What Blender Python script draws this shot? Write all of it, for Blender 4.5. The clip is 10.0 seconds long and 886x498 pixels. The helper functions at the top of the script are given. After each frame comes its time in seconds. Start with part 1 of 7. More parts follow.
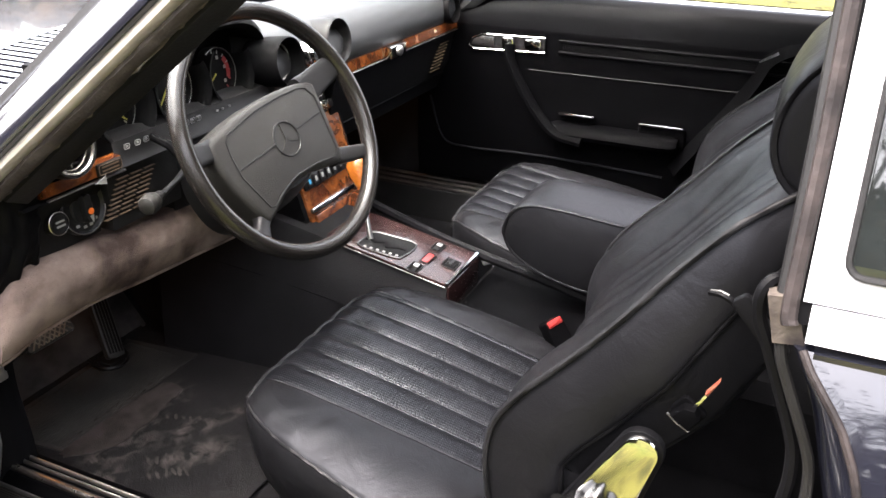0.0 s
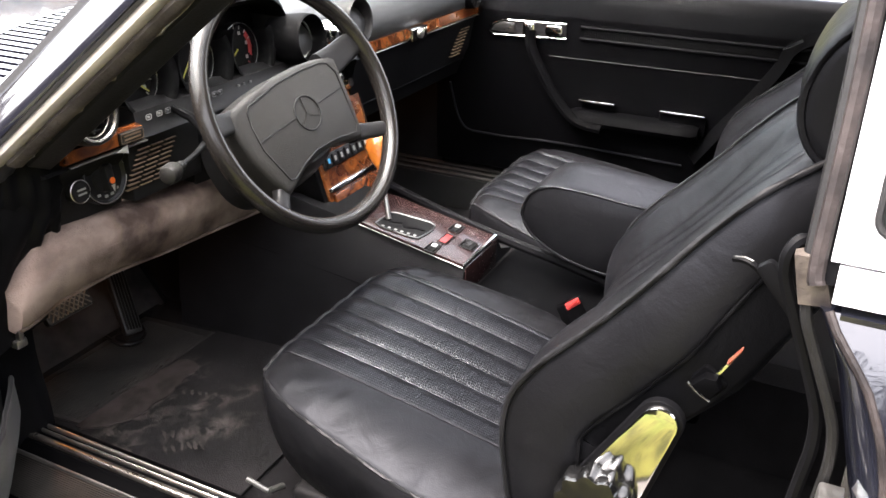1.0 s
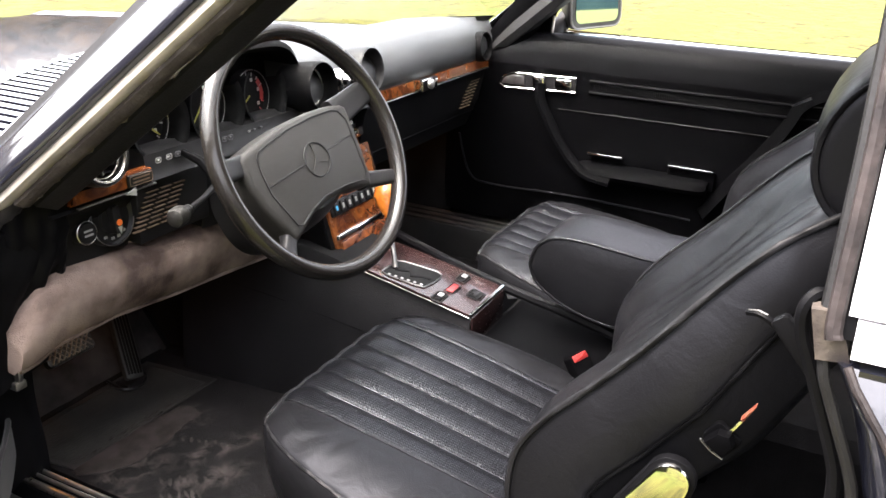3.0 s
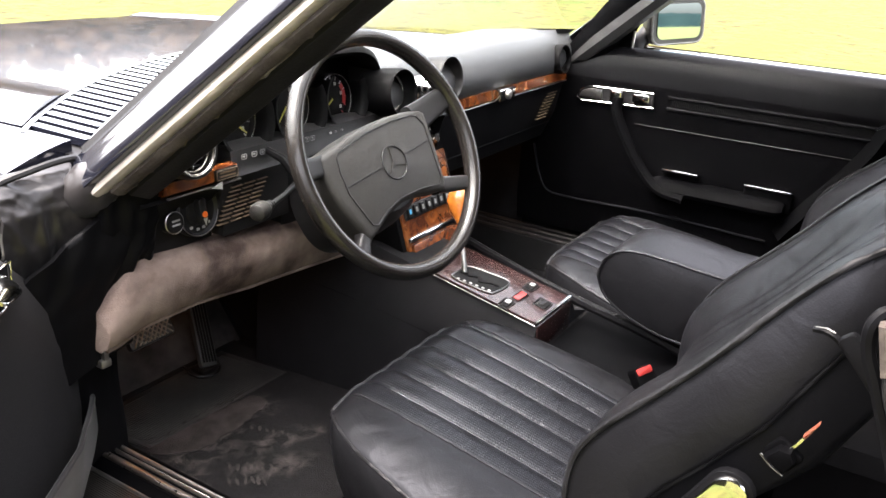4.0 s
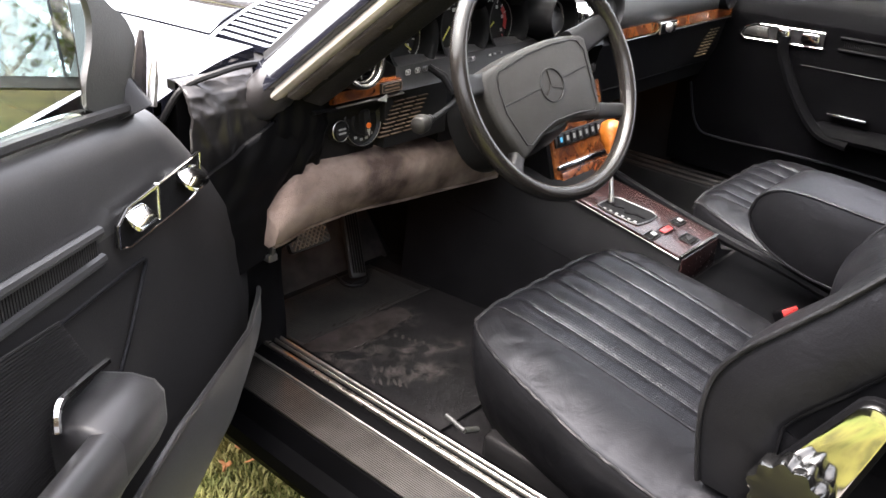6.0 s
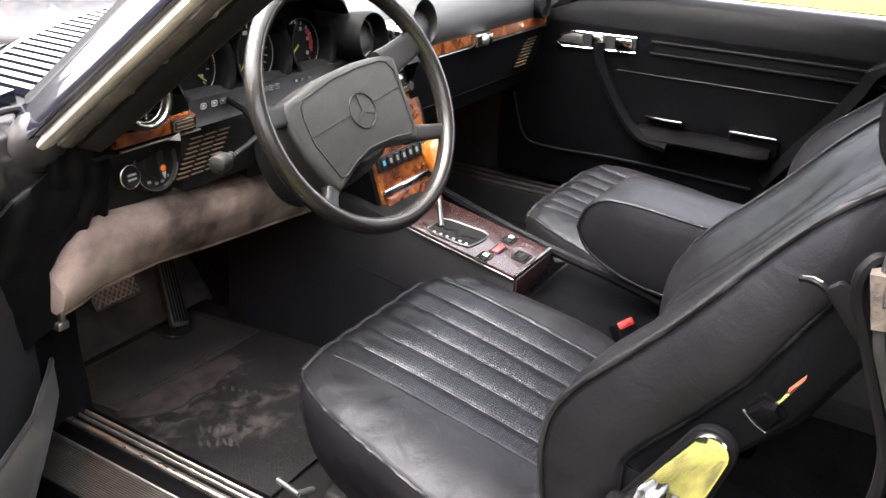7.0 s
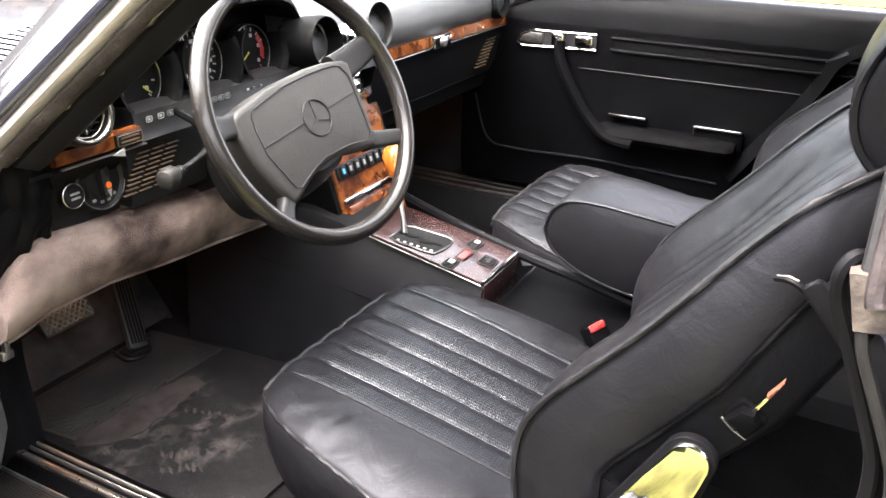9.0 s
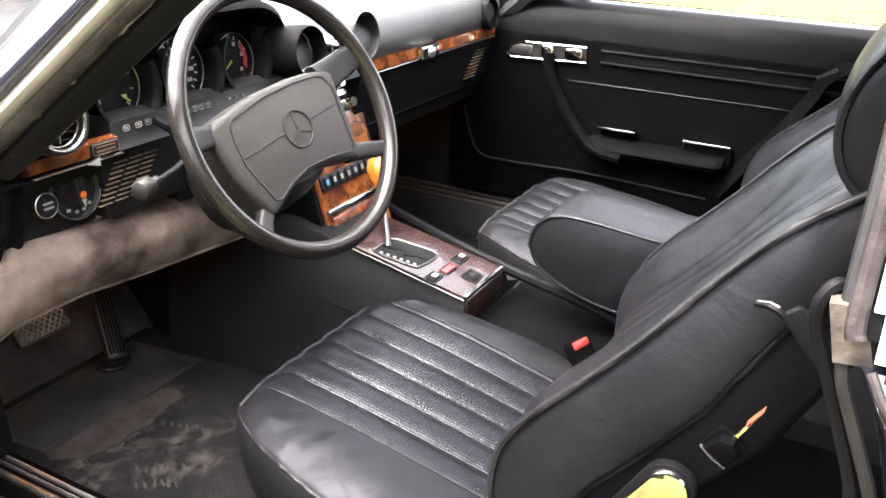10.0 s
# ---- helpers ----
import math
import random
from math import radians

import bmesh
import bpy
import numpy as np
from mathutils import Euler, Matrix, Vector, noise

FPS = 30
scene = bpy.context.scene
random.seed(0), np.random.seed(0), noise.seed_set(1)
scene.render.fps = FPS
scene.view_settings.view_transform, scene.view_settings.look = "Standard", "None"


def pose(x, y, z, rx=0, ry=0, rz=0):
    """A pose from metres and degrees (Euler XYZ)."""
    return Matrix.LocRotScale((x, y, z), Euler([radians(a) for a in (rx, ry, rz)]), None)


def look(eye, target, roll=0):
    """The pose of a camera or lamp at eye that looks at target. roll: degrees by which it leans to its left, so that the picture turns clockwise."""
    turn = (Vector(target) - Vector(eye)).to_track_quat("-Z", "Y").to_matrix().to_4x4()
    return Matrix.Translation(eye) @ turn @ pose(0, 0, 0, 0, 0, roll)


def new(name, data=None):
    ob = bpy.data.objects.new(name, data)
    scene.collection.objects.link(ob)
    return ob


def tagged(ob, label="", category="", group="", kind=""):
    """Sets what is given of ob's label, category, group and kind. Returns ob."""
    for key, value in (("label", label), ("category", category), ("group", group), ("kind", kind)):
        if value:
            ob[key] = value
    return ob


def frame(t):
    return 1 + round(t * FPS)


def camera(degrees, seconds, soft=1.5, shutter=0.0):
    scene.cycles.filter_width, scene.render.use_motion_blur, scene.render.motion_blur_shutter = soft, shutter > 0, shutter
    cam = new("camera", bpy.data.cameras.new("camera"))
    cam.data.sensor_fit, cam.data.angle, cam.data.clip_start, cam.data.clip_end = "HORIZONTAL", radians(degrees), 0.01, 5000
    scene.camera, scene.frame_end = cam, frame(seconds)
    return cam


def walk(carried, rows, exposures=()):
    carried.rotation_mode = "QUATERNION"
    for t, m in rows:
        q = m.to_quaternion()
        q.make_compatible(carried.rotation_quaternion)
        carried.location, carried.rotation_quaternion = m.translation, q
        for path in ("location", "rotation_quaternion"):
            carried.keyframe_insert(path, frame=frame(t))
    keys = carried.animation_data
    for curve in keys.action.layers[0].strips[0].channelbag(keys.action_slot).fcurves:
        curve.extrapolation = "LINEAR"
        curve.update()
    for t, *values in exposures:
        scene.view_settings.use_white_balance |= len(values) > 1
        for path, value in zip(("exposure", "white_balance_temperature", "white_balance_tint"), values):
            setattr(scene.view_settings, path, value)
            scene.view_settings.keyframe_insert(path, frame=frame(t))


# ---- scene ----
cam = camera(54.95, 10.0)
ROWS = [
    (0.0, -1.3928, -0.7368, 1.2133, -65.465, -25.350, 0.630),
    (0.5, -1.3966, -0.7391, 1.2023, -64.633, -25.177, 1.060),
    (1.0, -1.4057, -0.7364, 1.1797, -64.373, -25.408, 1.108),
    (1.5, -1.4016, -0.7396, 1.1606, -64.677, -25.524, 1.143),
    (2.0, -1.4016, -0.7338, 1.1636, -65.094, -24.607, 1.665),
    (2.5, -1.3981, -0.7294, 1.1691, -64.811, -22.710, 2.036),
    (4.0, -1.4248, -0.7421, 1.1718, -58.867, -21.407, 3.043),
    (4.5, -1.4573, -0.7569, 1.1633, -52.487, -22.064, 3.624),
    (5.0, -1.4946, -0.7620, 1.1452, -47.516, -23.865, 4.137),
    (5.2, -1.5066, -0.7598, 1.1426, -46.198, -24.706, 4.055),
    (6.3, -1.4503, -0.7529, 1.1529, -52.456, -25.462, 2.791),
    (6.5, -1.4224, -0.7481, 1.1563, -55.319, -25.114, 2.739),
    (7.0, -1.3705, -0.7362, 1.1484, -59.921, -24.399, 2.606),
    (7.5, -1.3440, -0.7394, 1.1564, -61.876, -23.794, 2.396),
    (8.0, -1.3377, -0.7409, 1.1594, -62.819, -23.374, 2.003),
    (8.5, -1.3368, -0.7306, 1.1508, -62.423, -23.547, 1.454),
    (9.0, -1.3291, -0.7252, 1.1375, -62.068, -24.085, 1.229),
    (9.5, -1.3162, -0.7252, 1.1391, -62.397, -23.989, 1.430),
    (10.0, -1.3017, -0.7294, 1.1392, -62.541, -23.546, 2.147),
]
walk(cam, [(t, pose(x, y, z, 90 + pitch, 0, yaw) @ pose(0, 0, 0, 0, 0, roll)) for t, x, y, z, yaw, pitch, roll in ROWS], exposures=((0.0, 3.38, 6720, 15), (4.5, 3.40, 6720, 15), (6.5, 3.44, 6720, 15), (7.5, 4.00, 6720, 15), (10.0, 4.10, 6720, 15)))

# ---- light ----
world = bpy.data.worlds.new("overcast_sky")
scene.world = world
world.use_nodes = True
wn, wl = world.node_tree.nodes, world.node_tree.links
sky = wn.new("ShaderNodeTexSky")
sky.sky_type, sky.sun_disc = "NISHITA", False
sky.sun_elevation, sky.sun_rotation = radians(68), radians(-45)
sky.dust_density, sky.air_density = 6.0, 1.0
grey = wn.new("ShaderNodeHueSaturation")
grey.inputs["Saturation"].default_value = 0.36
wl.new(sky.outputs[0], grey.inputs["Color"])
wl.new(grey.outputs[0], wn["Background"].inputs["Color"])
wn["Background"].inputs["Strength"].default_value = 0.235
sun = new("sun", bpy.data.lights.new("sun", "SUN"))
sun.data.energy, sun.data.angle, sun.data.color = 0.15, radians(60), (1.0, 0.985, 0.96)
sun.matrix_world = look((-2.0, -2.5, 10), (0, 0, 0))


# ---- materials ----
def material(name, color, rough=0.5, metal=0.0, vary=0.25, scale=30.0, bump=0.0, bump_scale=200.0, second=None, coat=0.0, spec=0.5, rough_vary=0.1, sheen=0.0):
    """A principled surface with two scales of mottling, uneven gloss and a fine relief."""
    m = bpy.data.materials.new(name)
    m.use_nodes = True
    nt = m.node_tree
    b = nt.nodes["Principled BSDF"]
    geo = nt.nodes.new("ShaderNodeNewGeometry")
    big = nt.nodes.new("ShaderNodeTexNoise")
    big.inputs["Scale"].default_value, big.inputs["Detail"].default_value = scale, 6
    nt.links.new(geo.outputs["Position"], big.inputs["Vector"])
    fine = nt.nodes.new("ShaderNodeTexNoise")
    fine.inputs["Scale"].default_value, fine.inputs["Detail"].default_value = bump_scale, 4
    nt.links.new(geo.outputs["Position"], fine.inputs["Vector"])
    ramp = nt.nodes.new("ShaderNodeValToRGB")
    c = Vector(color)
    other = Vector(second) if second else c * (1 - vary)
    ramp.color_ramp.elements[0].position, ramp.color_ramp.elements[1].position = 0.35, 0.65
    ramp.color_ramp.elements[0].color, ramp.color_ramp.elements[1].color = (*other, 1), (*c, 1)
    nt.links.new(big.outputs["Fac"], ramp.inputs[0])
    nt.links.new(ramp.outputs[0], b.inputs["Base Color"])
    rr = nt.nodes.new("ShaderNodeMapRange")
    rr.inputs["To Min"].default_value, rr.inputs["To Max"].default_value = max(rough - rough_vary, 0.02), rough + rough_vary
    nt.links.new(fine.outputs["Fac"], rr.inputs["Value"])
    nt.links.new(rr.outputs[0], b.inputs["Roughness"])
    b.inputs["Metallic"].default_value = metal
    b.inputs["Coat Weight"].default_value = coat
    b.inputs["Coat Roughness"].default_value = 0.04
    b.inputs["Sheen Weight"].default_value, b.inputs["Sheen Roughness"].default_value = sheen, 0.45
    b.inputs["Specular IOR Level"].default_value = spec
    if bump:
        bp = nt.nodes.new("ShaderNodeBump")
        bp.inputs["Strength"].default_value, bp.inputs["Distance"].default_value = bump, 0.002
        nt.links.new(fine.outputs["Fac"], bp.inputs["Height"])
        nt.links.new(bp.outputs[0], b.inputs["Normal"])
    return m


def leather_material(name, color, rough, holes=False):
    """Black leather: cell grain, long soft creases and, for the insert, rows of punched holes."""
    m = material(name, color, rough, vary=0.35, scale=9, bump=0, spec=0.082, rough_vary=0.06)
    nt = m.node_tree
    b = nt.nodes["Principled BSDF"]
    geo = nt.nodes["Geometry"]
    grain = nt.nodes.new("ShaderNodeTexVoronoi")
    grain.inputs["Scale"].default_value = 520
    nt.links.new(geo.outputs["Position"], grain.inputs["Vector"])
    crease = nt.nodes.new("ShaderNodeTexNoise")
    crease.inputs["Scale"].default_value, crease.inputs["Detail"].default_value, crease.inputs["Distortion"].default_value = 15, 6, 1.6
    nt.links.new(geo.outputs["Position"], crease.inputs["Vector"])
    b1, b2 = nt.nodes.new("ShaderNodeBump"), nt.nodes.new("ShaderNodeBump")
    b1.inputs["Strength"].default_value, b1.inputs["Distance"].default_value = 0.10, 0.001
    b2.inputs["Strength"].default_value, b2.inputs["Distance"].default_value = (0.06 if holes else 0.19), 0.008
    nt.links.new(grain.outputs["Distance"], b1.inputs["Height"])
    nt.links.new(crease.outputs["Fac"], b2.inputs["Height"])
    nt.links.new(b1.outputs[0], b2.inputs["Normal"])
    nt.links.new(b2.outputs[0], b.inputs["Normal"])
    # Blue put into the gloss colour for the bluish sky reflection.
    b.inputs["Specular Tint"].default_value = (0.93, 0.97, 1.08, 1)
    if holes:
        dots = nt.nodes.new("ShaderNodeTexVoronoi")
        dots.voronoi_dimensions = "2D"
        dots.inputs["Scale"].default_value, dots.inputs["Randomness"].default_value = 235, 0.0
        nt.links.new(geo.outputs["Position"], dots.inputs["Vector"])
        cut = nt.nodes.new("ShaderNodeMapRange")
        cut.inputs["From Min"].default_value, cut.inputs["From Max"].default_value = 0.28, 0.36
        nt.links.new(dots.outputs["Distance"], cut.inputs["Value"])
        b3 = nt.nodes.new("ShaderNodeBump")
        b3.inputs["Strength"].default_value, b3.inputs["Distance"].default_value = 0.6, 0.0010
        nt.links.new(cut.outputs[0], b3.inputs["Height"])
        nt.links.new(b2.outputs[0], b3.inputs["Normal"])
        nt.links.new(b3.outputs[0], b.inputs["Normal"])
        gloss = nt.nodes.new("ShaderNodeMapRange")
        gloss.inputs["To Min"].default_value, gloss.inputs["To Max"].default_value = 0.050, 0.150
        nt.links.new(cut.outputs[0], gloss.inputs["Value"])
        nt.links.new(gloss.outputs[0], b.inputs["Specular IOR Level"])
    return m


LEATHER = leather_material("black_leather", (0.0056, 0.0056, 0.0062), 0.355)
PERFORATED = leather_material("perforated_black_leather", (0.0038, 0.0039, 0.0046), 0.30, holes=True)
PIPING = material("worn_piping_leather", (0.0095, 0.0095, 0.0102), 0.38, vary=0.4, scale=25, spec=0.11)
VINYL = material("black_vinyl", (0.0022, 0.0022, 0.0026), 0.48, vary=0.3, scale=12, bump=0.12, bump_scale=600, spec=0.06, sheen=0.004)
# Cover vinyl with dust and the sky-lit roll's brightness put into its base.
COVER = material("dusty_lit_cover_vinyl", (0.017, 0.0152, 0.0150), 0.34, second=(0.0055, 0.0052, 0.0052), scale=16, bump=0.1, bump_scale=400, spec=0.35, sheen=0.05)
# Near-zero copy of the black vinyl for shaded parts and deep blacks.
DARK_VINYL = material("darkened_matt_vinyl", (0.0009, 0.0009, 0.0011), 0.60, vary=0.3, scale=12, bump=0.12, bump_scale=600, spec=0.018)
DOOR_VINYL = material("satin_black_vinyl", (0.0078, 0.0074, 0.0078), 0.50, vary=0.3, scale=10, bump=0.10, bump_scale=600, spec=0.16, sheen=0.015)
# Driver's door vinyl: dust, plus sky sheen put into base and sheen weight.
DUSTY_LIT_VINYL = material("dusty_lit_black_vinyl", (0.0068, 0.0064, 0.0068), 0.40, second=(0.0026, 0.0026, 0.0029), scale=8, bump=0.08, bump_scale=600, spec=0.36, sheen=0.045)
DASH = material("black_dash_skin", (0.0150, 0.0152, 0.0152), 0.46, vary=0.25, scale=8, bump=0.4, bump_scale=700)
PLASTIC = material("black_plastic", (0.0080, 0.0078, 0.0080), 0.42, spec=0.18, vary=0.2, scale=20, bump=0.1, bump_scale=800)
PAD = material("grey_wheel_pad", (0.0080, 0.0073, 0.0060), 0.52, vary=0.2, scale=14, bump=0.45, bump_scale=650, spec=0.32)
RIM = material("worn_wheel_leather", (0.0075, 0.0066, 0.0058), 0.235, vary=0.08, scale=8, rough_vary=0.0, spec=0.38)
RUBBER = material("black_rubber", (0.008, 0.0078, 0.0078), 0.5, vary=0.3, scale=30, bump=0.2, bump_scale=300, spec=0.25)
SEAL = material("aged_brown_rubber_seal", (0.026, 0.021, 0.020), 0.5, second=(0.009, 0.0075, 0.0075), scale=40, bump=0.5, bump_scale=150, spec=0.15)
FLOOR_CARPET = material("black_floor_carpet", (0.0100, 0.0094, 0.0100), 0.95, vary=0.4, scale=18, bump=1.0, bump_scale=900, spec=0.08)
KICK = material("dirty_kick_carpet", (0.066, 0.060, 0.056), 0.95, second=(0.024, 0.022, 0.0215), scale=14, bump=1.0, bump_scale=700, spec=0.1)
TORN = material("torn_brown_seal", (0.066, 0.056, 0.050), 0.55, second=(0.035, 0.029, 0.026), scale=30, bump=0.8, bump_scale=120, spec=0.25)
_t = TORN.node_tree.nodes["Color Ramp"].color_ramp.elements
_t[0].position, _t[1].position = 0.50, 0.66
FLANK = material("black_trim_cloth", (0.0078, 0.0076, 0.0083), 0.75, vary=0.3, scale=14, bump=0.4, bump_scale=500, spec=0.1)
MAT = material("dusty_floor_mat", (0.0112, 0.0102, 0.0106), 0.9, second=(0.0055, 0.0052, 0.0055), scale=9, bump=1.0, bump_scale=500, spec=0.15)


def add_dust(m, spots, color):
    """Soft smears of dried dirt, each an oval with its own place, reach and turn, broken up by noise."""
    nt = m.node_tree
    b, geo = nt.nodes["Principled BSDF"], nt.nodes["Geometry"]
    total = None
    for cx, cy, cz, rx, ry, turn in spots:
        mp = nt.nodes.new("ShaderNodeMapping")
        mp.vector_type = "TEXTURE"
        mp.inputs["Location"].default_value, mp.inputs["Scale"].default_value = (cx, cy, cz), (rx, ry, 0.1)
        mp.inputs["Rotation"].default_value = (0, 0, radians(turn))
        nt.links.new(geo.outputs["Position"], mp.inputs["Vector"])
        ln = nt.nodes.new("ShaderNodeVectorMath")
        ln.operation = "LENGTH"
        nt.links.new(mp.outputs[0], ln.inputs[0])
        mr = nt.nodes.new("ShaderNodeMapRange")
        mr.interpolation_type = "SMOOTHSTEP"
        mr.inputs["From Min"].default_value, mr.inputs["From Max"].default_value = 0.3, 1.15
        mr.inputs["To Min"].default_value, mr.inputs["To Max"].default_value = 1.0, 0.0
        nt.links.new(ln.outputs["Value"], mr.inputs["Value"])
        if total is None:
            total = mr.outputs[0]
        else:
            mx = nt.nodes.new("ShaderNodeMath")
            mx.operation = "MAXIMUM"
            nt.links.new(total, mx.inputs[0])
            nt.links.new(mr.outputs[0], mx.inputs[1])
            total = mx.outputs[0]
    n = nt.nodes.new("ShaderNodeTexNoise")
    n.inputs["Scale"].default_value, n.inputs["Detail"].default_value, n.inputs["Distortion"].default_value = 38, 11, 0.5
    nt.links.new(geo.outputs["Position"], n.inputs["Vector"])
    nr = nt.nodes.new("ShaderNodeMapRange")
    nr.inputs["From Min"].default_value, nr.inputs["From Max"].default_value = 0.44, 0.70
    nt.links.new(n.outputs["Fac"], nr.inputs["Value"])
    mul = nt.nodes.new("ShaderNodeMath")
    mul.operation = "MULTIPLY"
    nt.links.new(total, mul.inputs[0])
    nt.links.new(nr.outputs[0], mul.inputs[1])
    mix = nt.nodes.new("ShaderNodeMix")
    mix.data_type = "RGBA"
    nt.links.new(mul.outputs[0], mix.inputs[0])
    nt.links.new(nt.nodes["Color Ramp"].outputs[0], mix.inputs[6])
    mix.inputs[7].default_value = (*color, 1)
    nt.links.new(mix.outputs[2], b.inputs["Base Color"])


add_dust(MAT, ((-0.43, 0.305, 0.24, 0.13, 0.040, 14), (-0.36, 0.300, 0.24, 0.05, 0.040, 0), (-0.53, 0.285, 0.24, 0.10, 0.050, -20), (-0.49, 0.155, 0.24, 0.10, 0.045, -35), (-0.42, 0.20, 0.24, 0.10, 0.035, -20), (-0.60, 0.25, 0.24, 0.05, 0.05, 0), (-0.37, 0.17, 0.24, 0.05, 0.02, -20)), (0.060, 0.052, 0.047))
SUEDE = material("faded_suede", (0.215, 0.165, 0.140), 0.95, second=(0.045, 0.031, 0.027), scale=13, bump=0.9, bump_scale=450, spec=0.1)
TREAD = material("scuffed_grey_rubber", (0.024, 0.0232, 0.0215), 0.42, vary=0.45, scale=14, bump=0.3, bump_scale=260)
SILL_METAL = material("brushed_sill_plate", (0.095, 0.089, 0.083), 0.44, 1.0, vary=0.35, scale=18, bump=0.25, bump_scale=140)
CHROME = material("chrome", (0.82, 0.82, 0.80), 0.09, 1.0, vary=0.05, scale=10, rough_vary=0.04)
ALU = material("worn_aluminium", (0.55, 0.53, 0.50), 0.32, 1.0, vary=0.3, scale=25, bump=0.2, bump_scale=120)
POLISHED = material("polished_strip", (0.80, 0.76, 0.69), 0.22, 1.0, vary=0.25, scale=14, rough_vary=0.06)
WORN_STRIP = material("worn_sill_strip", (0.42, 0.39, 0.35), 0.30, 1.0, vary=0.45, scale=16, bump=0.15, bump_scale=120)
PAINT = material("dark_navy_paint", (0.0075, 0.008, 0.0125), 0.22, 0.0, vary=0.3, scale=3, coat=1.0, spec=0.15)
PAINT.node_tree.nodes["Principled BSDF"].inputs["Coat IOR"].default_value = 1.6
TOP_PAINT = material("pale_hardtop_paint", (0.46, 0.46, 0.475), 0.25, vary=0.04, scale=4, coat=1.0)
FADED = material("faded_black_plastic", (0.024, 0.0245, 0.022), 0.4, vary=0.3, scale=20, bump=0.2, bump_scale=500)
GLASS = bpy.data.materials.new("window_glass")
GLASS.use_nodes = True
_g = GLASS.node_tree.nodes["Principled BSDF"]
_g.inputs["Transmission Weight"].default_value, _g.inputs["Roughness"].default_value = 1.0, 0.0
_g.inputs["IOR"].default_value, _g.inputs["Base Color"].default_value = 1.45, (0.92, 0.97, 0.94, 1)
MIRROR = material("mirror_glass", (0.72, 0.88, 0.90), 0.02, 1.0, vary=0.02, rough_vary=0.0)
WHITE = material("white_marking", (0.20, 0.20, 0.19), 0.5, vary=0.1)
RED = material("red_plastic", (0.17, 0.014, 0.013), 0.35, vary=0.2)
ORANGE = material("orange_marking", (0.5, 0.10, 0.01), 0.4, vary=0.1)
YELLOW = material("yellow_marking", (0.22, 0.20, 0.03), 0.5, vary=0.1)
BLUE = material("blue_marking", (0.05, 0.3, 0.55), 0.4, vary=0.1)
TAN = material("tan_plastic", (0.085, 0.055, 0.033), 0.5, vary=0.2)
PALE_RUBBER = material("pale_worn_rubber", (0.12, 0.108, 0.088), 0.7, vary=0.4, scale=60)
DULL_METAL = material("dull_metal_rim", (0.20, 0.20, 0.19), 0.3, 1.0, vary=0.2)
CLUSTER = material("cluster_black", (0.0022, 0.0022, 0.0024), 0.62, vary=0.15, spec=0.05)
FACE = material("dial_face", (0.0050, 0.0050, 0.0053), 0.7, vary=0.1, spec=0.06)


def wood_material(name, light, dark, scale):
    m = material(name, light, 0.26, vary=0.3, coat=0.35, spec=0.35, rough_vary=0.04)
    nt = m.node_tree
    geo = nt.nodes["Geometry"]
    n1 = nt.nodes.new("ShaderNodeTexNoise")
    n1.inputs["Scale"].default_value, n1.inputs["Detail"].default_value, n1.inputs["Distortion"].default_value = scale, 8, 2.2
    nt.links.new(geo.outputs["Position"], n1.inputs["Vector"])
    ramp = nt.nodes["Color Ramp"]
    ramp.color_ramp.elements[0].color, ramp.color_ramp.elements[1].color = (*dark, 1), (*light, 1)
    ramp.color_ramp.elements[0].position, ramp.color_ramp.elements[1].position = 0.38, 0.62
    nt.links.new(n1.outputs["Fac"], ramp.inputs[0])
    return m


BURL = wood_material("burl_wood", (0.13, 0.038, 0.009), (0.045, 0.011, 0.0035), 22)
ROSEWOOD = wood_material("dark_rosewood", (0.016, 0.0066, 0.0062), (0.0085, 0.0038, 0.0036), 35)
KNOB_WOOD = wood_material("amber_wood", (0.24, 0.075, 0.010), (0.14, 0.038, 0.006), 30)


# ---- builders ----
def part(name, bm, mat, parent=None, label="", smooth=True, angle=40):
    """Links a bmesh as one mesh object, under a thing or a part."""
    bmesh.ops.recalc_face_normals(bm, faces=bm.faces)
    me = bpy.data.meshes.new(name)
    bm.to_mesh(me)
    bm.free()
    for one in (mat if isinstance(mat, (list, tuple)) else [mat]):
        me.materials.append(one)
    if smooth:
        me.shade_smooth()
        me.set_sharp_from_angle(angle=radians(angle))
    ob = new(name, me)
    if parent:
        ob.parent = parent
    if label:
        tagged(ob, label)
    return ob


def thing(name, label, category, at=(0, 0, 0), group="", kind=""):
    ob = new(name)
    ob.empty_display_size = 0.05
    ob.location = at
    bpy.context.view_layer.update()
    return tagged(ob, label, category, group, kind)


def box(bm, lo, hi, bevel=0.0, m=None, seg=2):
    lo, hi = Vector(lo), Vector(hi)
    r = bmesh.ops.create_cube(bm, size=1, matrix=Matrix.Translation((lo + hi) / 2) @ Matrix.Diagonal((*(hi - lo), 1)))
    vs = r["verts"]
    if bevel:
        es = list({e for v in vs for e in v.link_edges})
        r = bmesh.ops.bevel(bm, geom=es, offset=bevel, segments=seg, affect="EDGES", profile=0.5)
        vs = list({v for f in r["faces"] for v in f.verts} | {v for v in vs if v.is_valid})
    if m is not None:
        bmesh.ops.transform(bm, matrix=m, verts=vs)
    return bm


